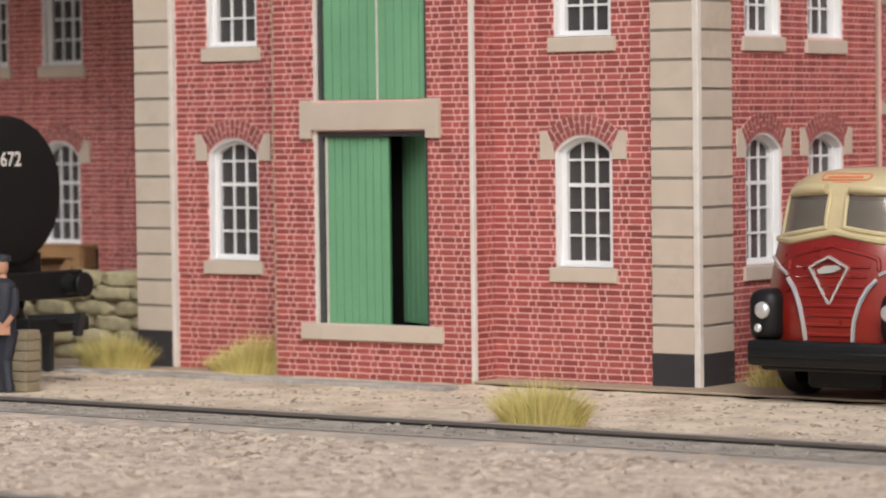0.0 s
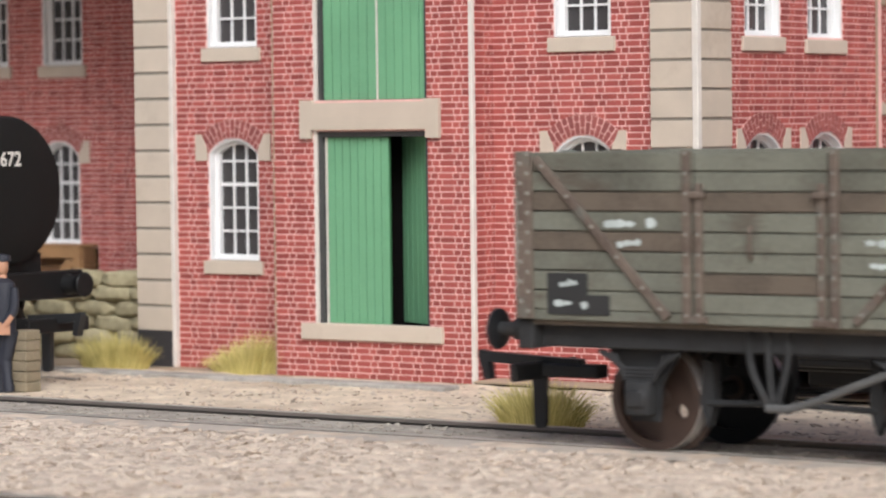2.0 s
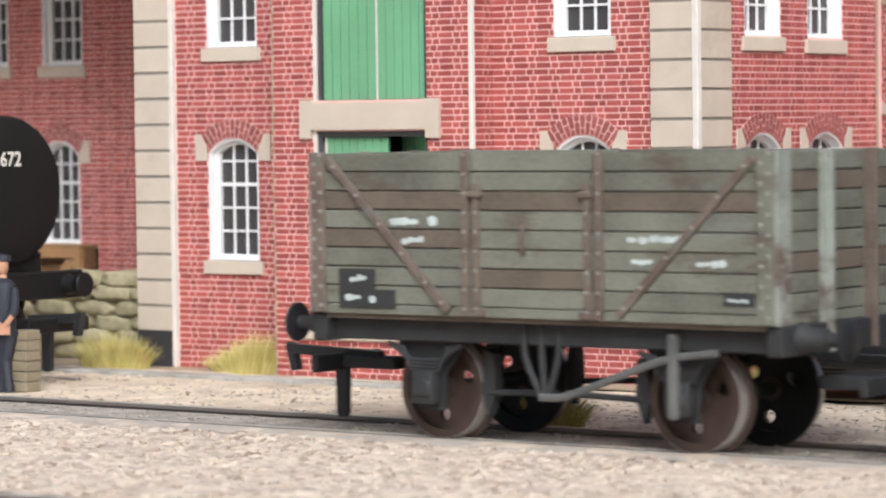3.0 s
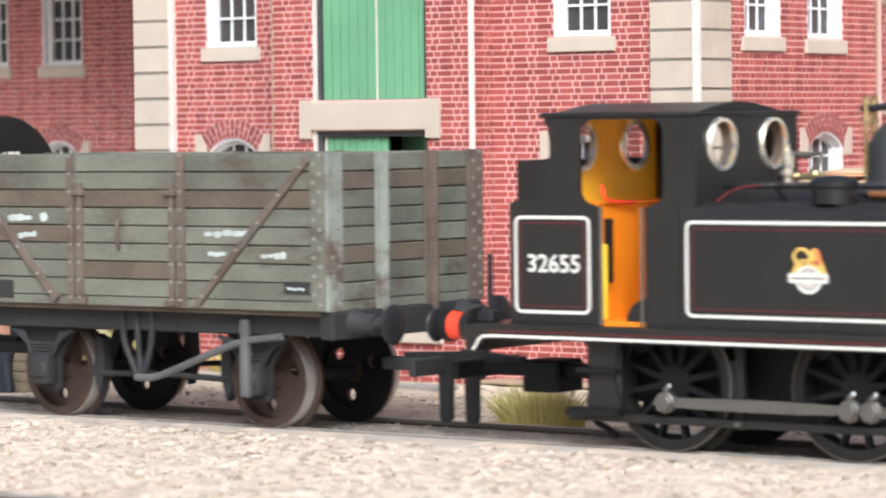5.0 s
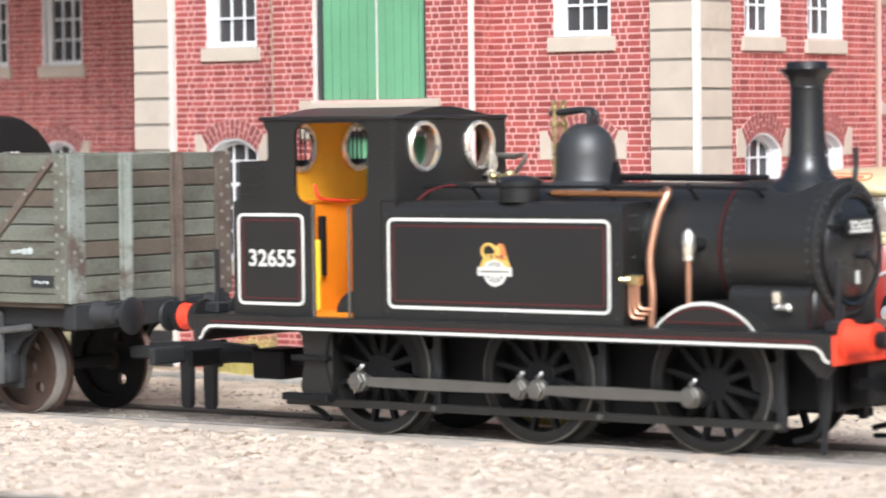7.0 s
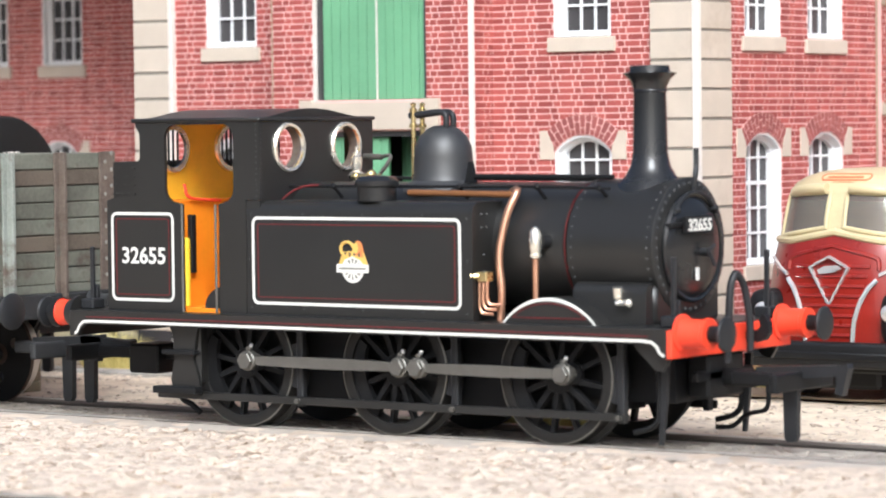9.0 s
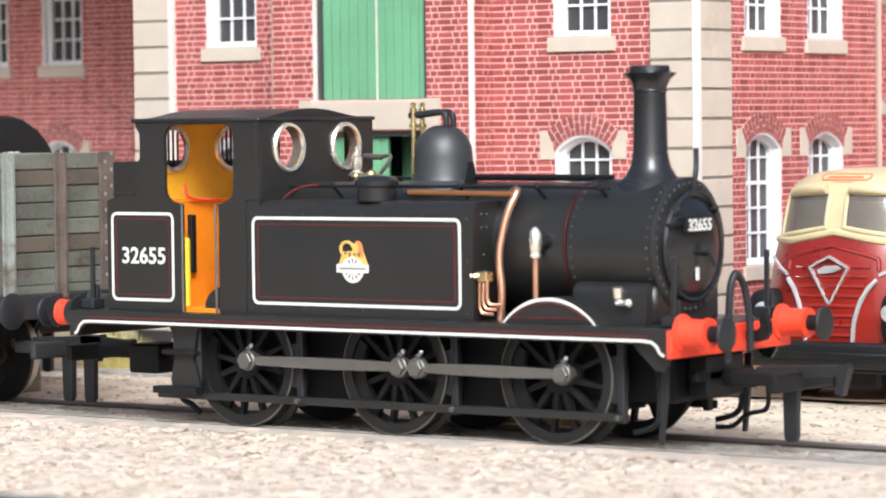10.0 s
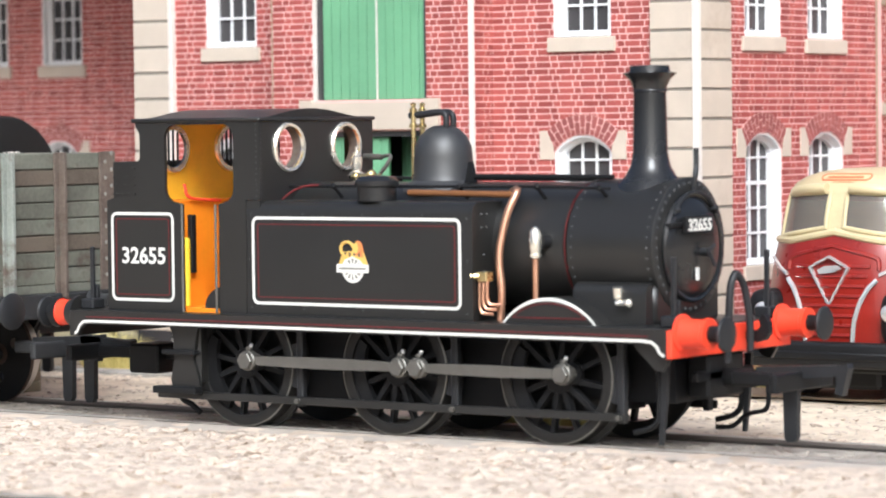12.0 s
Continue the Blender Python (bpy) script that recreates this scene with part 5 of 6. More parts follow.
def driving_wheel(s, x):
    """One spoked driver; its outer face looks towards s along y."""
    bm = B()
    lathe(bm, [(0.0, 0.35), (1.9, 0.35), (2.1, 0.6), (2.1, 2.2), (0.0, 2.2)], (0, s * 1.4, 0), (0, s * 0.4, 0), 24)
    cyl(bm, (CRANK[0], s * 0.4, CRANK[1]), (CRANK[0], s * 1.25, CRANK[1]), 1.35, 18)
    bmesh.ops.recalc_face_normals(bm, faces=bm.faces)
    w = part("driving_wheel", bm, M_BLACKER, loco, "black twelve-spoked driving wheel", at=(x, s * 8.4, AX))
    if s not in SPOKE:
        sm = B()
        vv = [sm.verts.new(v) for v in ((1.8, s * 0.95, -0.36), (1.8, s * 0.95, 0.36), (6.8, s * 0.85, 0.25), (6.8, s * 0.85, -0.25), (1.8, 0.0, -0.42), (1.8, 0.0, 0.42), (6.8, 0.0, 0.3), (6.8, 0.0, -0.3))]
        for f in ((0, 1, 2, 3), (7, 6, 5, 4), (0, 4, 5, 1), (1, 5, 6, 2), (2, 6, 7, 3), (3, 7, 4, 0)):
            sm.faces.new([vv[k] for k in f])
        bmesh.ops.recalc_face_normals(sm, faces=sm.faces)
        sm.transform(Matrix.Scale(MM, 4))
        SPOKE[s] = bpy.data.meshes.new("spoke")
        sm.to_mesh(SPOKE[s])
        sm.free()
        SPOKE[s].materials.append(M_BLACKER)
    for i in range(12):
        sp_ob = new("spoke", SPOKE[s])
        sp_ob.parent = w
        sp_ob.matrix_basis = pose(0, 0, 0, 0, 30 * i + 9, 0)
    wa = [radians(195 - 48 + 8 * k) for k in range(13)]
    wb = [(6.75 * math.cos(a), 6.75 * math.sin(a)) for a in wa] + [((5.3 - 0.5 * math.cos(2 * (a - radians(195)))) * math.cos(a), (5.3 - 0.5 * math.cos(2 * (a - radians(195)))) * math.sin(a)) for a in reversed(wa)]
    part("balance_weight", prism(B(), wb, "y", s * 0.3, s * 1.1), M_BLACKER, w, "black crescent balance weight")
    prof = [(6.65, 0.0), (6.65, 2.6), (8.75, 2.6), (8.75, 2.05), (8.1, 1.85), (8.0, 0.08), (7.9, 0.0), (7.0, -0.02), (6.65, 0.0)]
    ty = lathe(B(), prof, (0, s * 1.4, 0), (0, s * 0.4, 0), 56)
    part("tyre", ty, M_TYRE, w, "dark steel tyre with worn bright edge", smooth=True)
    part("tyre_edge", lathe(B(), [(7.86, -0.06), (8.02, -0.02), (8.04, 0.14), (7.9, 0.05)], (0, s * 1.4, 0), (0, s * 0.4, 0), 56), M_STEEL, w, "bright edge", smooth=True)
    part("crank_pin", cyl(B(), (CRANK[0], s * 1.2, CRANK[1]), (CRANK[0], s * 3.9, CRANK[1]), 0.75, 12), M_STEEL, w, "steel crank pin", smooth=True)
    return w


drivers = [driving_wheel(s, x) for s in (-1, 1) for x in (-24.0, 0.0, 24.0)]


def coupling_rod(s, x0, x1, y, knuckle):
    """Local origin on the wheel-centre line; it is carried round by the crank."""
    bm = B()
    ya, yb = s * y, s * (y + 0.75)
    n = 14
    up = [(x0 + (x1 - x0) * i / n, 0.5 + 0.2 * math.sin(math.pi * i / n)) for i in range(n + 1)]
    prism(bm, up + [(x, -z) for x, z in reversed(up)], "y", ya, yb)
    rod = part("coupling_rod", bm, M_STEEL, loco, "dull steel coupling rod", at=(0, 0, AX))
    for x in (x0, x1):
        bm = B()
        cyl(bm, (x, s * (y - 0.1), 0), (x, s * (y + 1.05), 0), 1.28, 20, bevel=0.12)
        cyl(bm, (x, s * (y + 0.9), 0), (x, s * (y + 1.6), 0), 1.12, 6, bevel=0.1)
        box(bm, x - 0.35, x + 0.35, min(ya, yb), max(ya, yb), 1.2, 1.75, 0.12)
        part("rod_boss", bm, M_STEEL, rod, "steel rod boss with oil cup", smooth=True)
        part("oil_cup", ball(B(), (x + 0.3, s * (y + 0.3), 1.9), 0.32, 8), M_LAMP, rod, smooth=True)
    return rod


rods = [(coupling_rod(s, a, b, 10.9, k), s) for s in (-1, 1) for a, b, k in ((-24.0, 0.0, 0), (2.75, 24.0, 1))]

# ---- open wagon ----
wagon = thing("open_wagon", "weathered grey plank open wagon with rusty strapping", "wagon", (0, 0, 0))
WX0, WX1, WY, WZ0, WZ1 = -134.6, -69.5, 16.3, 14.9, 34.4
WC = (WX0 + WX1) / 2
PL = 2.29
for s in (-1, 1):
    for k in range(8):
        z = WZ1 - PL * (k + 1)
        doorpl = (WC - 8.6, WC + 8.6)
        for a, b, tag in ((WX0, doorpl[0] - 0.1, 0), (doorpl[0] + 0.1, doorpl[1] - 0.1, 1), (doorpl[1] + 0.1, WX1, 2)):
            isb = (k == 2) or (k == 4 and tag == 0) or (k == 6 and tag == 1)
            part("side_plank", box(B(), a, b, min(s * 15.5, s * WY), max(s * 15.5, s * WY), z + 0.09, z + PL - 0.06, 0.1), M_WBROWN if isb else M_WGREY, wagon, "brown stained plank" if isb else "")
    part("side_plank", box(B(), WX0, WX1, min(s * 15.5, s * 16.2), max(s * 15.5, s * 16.2), WZ0, WZ1 - PL * 8, 0.1), M_WGREY, wagon)
    part("side_backing", box(B(), WX0 + 0.3, WX1 - 0.3, min(s * 15.2, s * 15.7), max(s * 15.2, s * 15.7), WZ0, WZ1 - 0.4), M_WBROWN, wagon)
    y0, y1 = s * 16.2, s * 16.75

    def strap(name, a, b, z0, z1, mt=M_RUST):
        return part(name, box(B(), a, b, min(y0, y1), max(y0, y1), z0, z1, 0.1), mt, wagon)

    for x in (WX0 + 0.05, WX1 - 2.05):
        st = strap("corner_plate", x, x + 2.0, WZ0 + 0.1, WZ1 + 0.1, M_WGREY if (x > WC) else M_RUST)
        heads("bolt", st, [(p, (0, s, 0)) for p in [(x + dx, y1, WZ0 + 1.0 + PL * 0.5 * i) for i in range(17) for dx in ((0.5,) if i % 2 else (1.5,))]], 0.3, M_BOLT)
    for x in (WC - 8.6, WC + 8.6):
        o = 1.9 if x < WC else -1.9
        dp = strap("door_post", x - 0.55 - o * 0.45, x + 0.55 - o * 0.45, WZ0, WZ1 + 0.1)
        heads("bolt", dp, [((x - o * 0.45, y1, WZ0 + 1.0 + PL * i), (0, s, 0)) for i in range(9)], 0.24, M_BOLT)
        st = strap("door_hinge", x + o * 0.4 - 0.45, x + o * 0.4 + 0.45, WZ0 + 0.2, WZ1 - 3.6)
        bm = B()
        heads("bolt", st, [((x + o * 0.4, y1, WZ0 + 1.0 + PL * i), (0, s, 0)) for i in range(7)], 0.26, M_BOLT)
        box(bm, x + o * 0.4 - 0.9, x + o * 0.4 + 0.9, min(y0, s * 17.1), max(y0, s * 17.1), WZ1 - 5.3, WZ1 - 4.5, 0.15)
        box(bm, x + o * 0.4 - 1.1, x + o * 0.4 + 1.1, min(y0, s * 17.0), max(y0, s * 17.0), WZ0 + 0.1, WZ0 + 1.0, 0.15)
        part("hinge_plate", bm, M_RUST, st)
    for d in (-1, 1):
        xa, xb = WC + d * 30.0, WC + d * 12.0
        L, an = math.hypot(xb - xa, 18.2), math.atan2(18.2, xa - xb)
        bm = B()
        m = Matrix.Translation(((xa + xb) / 2, s * 16.5, (WZ0 + WZ1) / 2)) @ Matrix.Rotation(-an, 4, "Y")
        box(bm, -L / 2, L / 2, -0.3, 0.3, -0.5, 0.5, 0.1, m=m)
        ds = part("diagonal_strap", bm, M_RUST, wagon)
        heads("bolt", ds, [((xa + (xb - xa) * k, s * 16.8, WZ1 - 0.55 - 18.2 * k), (0, s, 0)) for k in (0.06, 0.25, 0.44, 0.63, 0.82, 0.95)], 0.26, M_BOLT)
    bm = B()
    tube(bm, bend([(WC - 1, s * 16.5, 26.0), (WC - 1, s * 17.0, 25.4), (WC - 1, s * 17.0, 23.0), (WC - 1, s * 16.5, 22.4)]), 0.25, 6)
    part("door_catch", bm, M_RUST, wagon)
    # painted patches and chalky marks
    for a, b, z0, z1, mt in ((WX0 + 4.0, WX0 + 9.6, 17.9, 20.4, M_DARKPATCH), (WX0 + 4.0, WX0 + 12.6, 15.6, 17.9, M_DARKPATCH), (WX0 + 5.8, WX0 + 8.6, 18.7, 19.7, M_CHALK), (WX0 + 5.0, WX0 + 11.0, 16.3, 17.4, M_CHALK),
                             (WX0 + 12.0, WX0 + 19.0, 25.6, 27.0, M_CHALK), (WX0 + 13.0, WX0 + 17.0, 23.4, 24.4, M_CHALK), (WX1 - 19.5, WX1 - 11.5, 23.7, 25.1, M_CHALK), (WX1 - 18.8, WX1 - 14.0, 21.3, 22.4, M_CHALK),
                             (WX1 - 11.0, WX1 - 6.2, 21.2, 22.3, M_CHALK), (WX1 - 6.6, WX1 - 2.6, 17.0, 18.6, M_DARKPATCH), (WX1 - 6.0, WX1 - 3.4, 17.4, 17.9, M_CHALK)):
        rnd = random.Random(int(a * 10 + z0))
        top = [(a + (b - a) * i / 6, z1 + rnd.uniform(-0.2, 0.15)) for i in range(7)]
        bot = [(a + (b - a) * i / 6, z0 + rnd.uniform(-0.15, 0.2)) for i in range(7)]
        bm = B()
        if mt is M_DARKPATCH:
            prism(bm, [(a, z0), (b, z0), (b, z1), (a, z1)], "y", s * 16.27, s * 16.36)
        else:
            for j in range(5):
                if rnd.random() < 0.8:
                    p, q = a + (b - a) * (j + rnd.uniform(-0.1, 0.15)) / 5, a + (b - a) * (j + rnd.uniform(0.75, 1.15)) / 5
                    c = (z0 + z1) / 2 + rnd.uniform(-0.15, 0.15)
                    h = (z1 - z0) / 2 * rnd.uniform(0.45, 0.95)
                    prism(bm, [(p, c - h * 0.7), (p + (q - p) * 0.4, c - h), (q, c - h * 0.6), (q + 0.1, c + h * 0.3), (p + (q - p) * 0.6, c + h), (p - 0.1, c + h * 0.6)], "y", s * 16.27, s * (16.38 + 0.004 * j))
        part("paint_mark", bm, mt, wagon, "black painted patch" if mt is M_DARKPATCH else "chalky white worn lettering as bars")
for d, xe in ((-1, WX0), (1, WX1)):
    for k in range(8):
        z = WZ1 - PL * (k + 1)
        isb = k in (1, 5)
        part("end_plank", box(B(), min(xe - d * 0.8, xe), max(xe - d * 0.8, xe), -15.6, 15.6, z + 0.09, z + PL - 0.06, 0.1), M_WBROWN if isb else M_WGREY, wagon, "brown stained plank" if isb else "")
    part("end_plank", box(B(), min(xe - d * 0.8, xe), max(xe - d * 0.8, xe), -15.6, 15.6, WZ0, WZ1 - PL * 8, 0.1), M_WGREY, wagon)
    part("end_backing", box(B(), min(xe - d * 1.0, xe - d * 0.5), max(xe - d * 1.0, xe - d * 0.5), -15.5, 15.5, WZ0, WZ1 - 0.4), M_WBROWN, wagon)
    for y in (-5.2, 5.2):
        bm = B()
        box(bm, min(xe, xe + d * 1.3), max(xe, xe + d * 1.3), y - 0.35, y + 0.35, 11.5, WZ1 + 0.1, 0.1)
        box(bm, min(xe, xe + d * 0.35), max(xe, xe + d * 0.35), y - 1.2, y + 1.2, 11.5, WZ1 + 0.1, 0.1)
        st = part("end_stanchion", bm, M_PALE if y < 0 else M_RUST, wagon, "pale angle-iron stanchion" if y < 0 else "rusty angle-iron stanchion")
        heads("bolt", st, [(p, (d, 0, 0)) for p in [(xe + d * 0.35, y + 0.8, WZ0 + 1.0 + PL * 0.5 * i) for i in range(17)]], 0.33, M_BOLT)
    for y in (-14.9, 14.9):
        st = part("corner_plate", box(B(), min(xe, xe + d * 0.45), max(xe, xe + d * 0.45), y - 1.6, y + 1.6, WZ0, WZ1 + 0.1, 0.1), M_PALE if y < 0 else M_RUST, wagon)
        heads("bolt", st, [(p, (d, 0, 0)) for p in [(xe + d * 0.45, y + dy, WZ0 + 1.0 + PL * 0.5 * i) for i in range(17) for dy in ((-0.6,) if i % 2 else (0.7,))]], 0.33, M_BOLT)
    part("headstock", box(B(), min(xe - d * 1.5, xe + d * 0.6), max(xe - d * 1.5, xe + d * 0.6), -15.8, 15.8, 11.4, 14.9, 0.2), M_UNDER, wagon, "grey black headstock")
    for s in (-1, 1):
        y = s * 11.35
        bm = B()
        lathe(bm, [(0, 0), (1.9, 0), (1.8, 0.5), (1.3, 1.2), (1.25, 3.4), (0.85, 3.5), (0.85, 5.5), (0, 5.5)], (xe + d * 0.5, y, 13.3), (xe + d * 1.5, y, 13.3), 20)
        bf = part("buffer", bm, M_UNDER, wagon, smooth=True)
        part("buffer_head", lathe(B(), [(0, 0), (0.9, 0), (2.4, 0.3), (2.5, 0.55), (2.2, 0.8), (0, 1.0)], (xe + d * 6.0, y, 13.3), (xe + d * 7.0, y, 13.3), 28), M_GREYMET, bf, "dark steel buffer head", smooth=True)
    tension_coupling(wagon, xe - d * (1.0 if d < 0 else 3.0), d, M_UNDER, reach=4.0 if d < 0 else 1.5, tail=9.2)
part("wagon_floor", box(B(), WX0 + 0.5, WX1 - 0.5, -15.5, 15.5, 14.3, 15.4), M_WBROWN, wagon, "dark planked floor")
for s in (-1, 1):
    part("solebar", box(B(), WX0 + 0.6, WX1 - 0.6, min(s * 12.6, s * 13.8), max(s * 12.6, s * 13.8), 11.6, 14.9, 0.2), M_UNDER, wagon, "grey black solebar")
    for x in (WC - 18, WC + 18):
        bm = B()
        prism(bm, [(x - 5.2, 11.7), (x + 5.2, 11.7), (x + 2.2, 7.6), (x + 1.9, 3.2), (x - 1.9, 3.2), (x - 2.2, 7.6)], "y", s * 11.4, s * 11.9)
        wi = part("axle_guard", bm, M_UNDER, wagon, "grey black axle guard")
        bm = B()
        box(bm, x - 1.7, x + 1.7, min(s * 11.8, s * 14.0), max(s * 11.8, s * 14.0), 4.0, 8.0, 0.4, 2)
        box(bm, x - 1.3, x + 1.3, min(s * 13.6, s * 14.3), max(s * 13.6, s * 14.3), 4.8, 7.0, 0.3)
        part("axle_box", bm, M_UNDER, wi, smooth=True)
        bm = B()
        for j in range(4):
            tube(bm, [(x - 5.5 + j * 0.7, s * 13.1, 11.3 - 0.1 * j), (x - 2, s * 13.1, 9.3 - 0.42 * j), (x + 2, s * 13.1, 9.3 - 0.42 * j), (x + 5.5 - j * 0.7, s * 13.1, 11.3 - 0.1 * j)], 0.28, 6)
        part("leaf_spring", bm, M_UNDER, wi)
    bm = B()
    for dx in (-2.9, -0.4):
        tube(bm, bend([(WC + dx, s * 13.9, 14.2), (WC + dx, s * 13.9, 10.2), (WC + 0.2 + dx * 0.2, s * 13.9, 5.4)]), 0.42, 8)
    tube(bm, bend([(WC + 2.2, s * 13.9, 14.2), (WC + 2.0, s * 13.9, 10.2), (WC + 0.4, s * 13.9, 5.4)]), 0.42, 8)
    part("vee_hanger", bm, M_UNDER, wagon, smooth=True)
    bm = B()
    tube(bm, bend([(WC - 0.5, s * 14.2, 5.6), (WC + 3, s * 14.2, 5.6), (WC + 17, s * 14.6, 10.8), (WC + 24, s * 14.6, 11.6)]), 0.5, 8)
    part("brake_lever", bm, M_LEVER, wagon, "long grey brake lever", smooth=True)
    part("lever_guide", box(B(), WC + 17.6, WC + 18.8, min(s * 14.0, s * 15.2), max(s * 14.0, s * 15.2), 3.8, 13.6, 0.2), M_LEVER, wagon)
    for d in (-1, 1):
        bm = B()
        prism(bm, [(WC + d * 10.2, 10.0), (WC + d * 11.4, 10.6), (WC + d * 12.0, 5.6), (WC + d * 11.0, 2.6), (WC + d * 10.0, 5.6)], "y", s * 8.2, s * 9.8)
        tube(bm, [(WC + d * 11.0, s * 9.6, 5.4), (WC + d * 0.6, s * 10.4, 5.8)], 0.4, 6)
        part("brake_shoe", bm, M_UNDER, wagon, "brake shoe and push rod")


def holed_disc(y0, y1, r):
    """A disc across y with three round holes right through it."""
    bm = B()
    for cx, cz, rr, n in [(0, 0, r, 48)] + [(3.3 * math.cos(2 * math.pi * k / 3 + 0.5), 3.3 * math.sin(2 * math.pi * k / 3 + 0.5), 0.8, 16) for k in range(3)]:
        vs = [bm.verts.new((cx + rr * math.cos(2 * math.pi * i / n), y0, cz + rr * math.sin(2 * math.pi * i / n))) for i in range(n)]
        for i in range(n):
            bm.edges.new((vs[i], vs[(i + 1) % n]))
    bmesh.ops.triangle_fill(bm, use_beauty=True, edges=list(bm.edges))
    out = bmesh.ops.extrude_face_region(bm, geom=list(bm.faces))
    bmesh.ops.translate(bm, vec=(0, y1 - y0, 0), verts=[v for v in out["geom"] if isinstance(v, bmesh.types.BMVert)])
    bmesh.ops.recalc_face_normals(bm, faces=bm.faces)
    return bm


def wagon_wheel(s, x):
    bm = holed_disc(s * 0.25, -s * 0.5, 5.08)
    lathe(bm, [(0, 0.8), (1.2, 0.8), (1.4, 1.1), (1.5, 2.0), (0, 2.4)], (0, s * 1.4, 0), (0, s * 0.4, 0), 24)
    w = part("wagon_wheel", bm, M_WHEELBR, wagon, "rusty brown disc wheel with three holes and bright tread", at=(x, s * 8.4, 5.65))
    part("tyre", lathe(B(), [(5.0, 0.0), (5.0, 2.6), (6.85, 2.6), (6.85, 2.05), (6.15, 1.85), (6.05, 0.0), (5.0, 0.0)], (0, s * 1.4, 0), (0, s * 0.4, 0), 48), M_WHEELBR, w, smooth=True)
    part("tread", lathe(B(), [(6.08, 0.1), (6.14, 0.12), (6.24, 1.8), (6.14, 1.9)], (0, s * 1.4, 0), (0, s * 0.4, 0), 48), M_TREAD, w, "bright worn tread", smooth=True)
    # backs repeat the brown wheel in black, shade on the far wheels painted in
    part("wheel_back", holed_disc(-s * 0.505, -s * 0.56, 5.04), M_BLACKER, w, "wheel back blackened to paint the shade under the wagon")
    part("flange_back", lathe(B(), [(5.0, 2.61), (6.83, 2.61), (6.83, 2.66), (5.0, 2.66), (5.0, 2.61)], (0, s * 1.4, 0), (0, s * 0.4, 0), 48), M_BLACKER, w, smooth=True)
    return w


wagon_wheels = [wagon_wheel(s, x) for s in (-1, 1) for x in (WC - 18, WC + 18)]
for x in (WC - 18, WC + 18):
    part("axle", cyl(B(), (x, -8, 5.65), (x, 8, 5.65), 0.9, 12), M_UNDER, wagon, smooth=True)
for x in (-24.0, 0.0, 24.0):
    part("axle", cyl(B(), (x, -8, AX), (x, 8, AX), 1.2, 12), M_BLACKER, loco, smooth=True)
# ---- tank wagon standing on the siding ----
tanker = thing("tank_wagon", "black tank wagon standing on the siding", "wagon", (-109.5, 37.6, 0))
bm = B()
lathe(bm, [(0, -0.7), (6, -0.55), (10, -0.1), (11.3, 0.5), (11.7, 1.4), (11.7, 70), (11, 71.5), (0, 72)], (0, 0, 28.2), (-1, 0, 28.2), 64)
tk = part("tank_barrel", bm, M_TANK, tanker, "matt black tank barrel", smooth=True)
lettering("tank_number", "672", M_LINEW, tk, 4.6, 2.35, (0.72, -1.0, 33.2), (90, 0, 90), "white figures", 0.02)
part("solebar", box(B(), -72, 0.5, -9.5, 9.5, 11.4, 14.6, 0.3), M_BLACKER, tanker)
part("tank_cradle", box(B(), -70, -1.5, -8, 8, 14.4, 18.5, 0.3), M_BLACKER, tanker)
part("headstock", box(B(), -1, 0.8, -15, 15, 11, 15.4, 0.2), M_BLACKER, tanker)
for s in (-1, 1):
    bm = B()
    lathe(bm, [(0, -1), (1.9, -1), (1.75, 0.3), (1.5, 0.9), (1.5, 2.6), (0.9, 2.7), (0.9, 3.6), (0, 3.6)], (0.6, s * 11.35, 13.2), (1.6, s * 11.35, 13.2), 20)
    b = part("buffer", bm, M_BLACKER, tanker, smooth=True)
    part("buffer_head", lathe(B(), [(0, 0), (0.9, 0), (1.95, 0.3), (2.0, 0.5), (1.8, 0.7), (0, 0.85)], (3.9, s * 11.35, 13.2), (4.9, s * 11.35, 13.2), 24), M_BLACKER, b, smooth=True)
tension_coupling(tanker, 0.3, 1)
for x in (-12, -58):
    for s in (-1, 1):
        part("wagon_wheel", lathe(B(), [(0, 0), (5.8, 0), (6.1, 0.3), (6.1, 1.9), (6.8, 2.0), (6.8, 2.6), (0, 2.6)], (x, s * 9.6, 5.2), (x, s * 8.6, 5.2), 32), M_TYRE, tanker, smooth=True)
        part("axle_guard", prism(B(), [(x - 4, 11.6), (x + 4, 11.6), (x + 1.8, 4), (x - 1.8, 4)], "y", s * 10.6, s * 11.2), M_BLACKER, tanker)

# ---- lorry beside the warehouse ----
lorry = thing("lorry", "red and cream forward-control lorry with silver trim beside the warehouse", "lorry", (21.9, 60.0, -0.95))
lorry.scale = (0.96, 0.96, 0.96)
LEV = [(4.2, 13.0, 0.9), (7.5, 13.3, 0.3), (12.0, 13.4, 0.0), (18.0, 13.0, 0.5), (21.5, 12.5, 1.1), (23.3, 12.2, 1.7), (27.5, 11.8, 2.7), (30.0, 11.5, 3.6), (31.2, 10.9, 4.5), (32.1, 9.7, 5.5), (32.8, 7.9, 7.0), (33.2, 5.2, 9.4)]


def level(z):
    for (a, w, f), (b, w2, f2) in zip(LEV, LEV[1:]):
        if a <= z <= b:
            t = (z - a) / (b - a)
            return w + (w2 - w) * t, f + (f2 - f) * t
    return LEV[-1][1:] if z > LEV[-1][0] else LEV[0][1:]


def skin(u, z):
    w, f = level(z)
    return f + 6.0 * min(1.0, abs(u) / w) ** 3.2


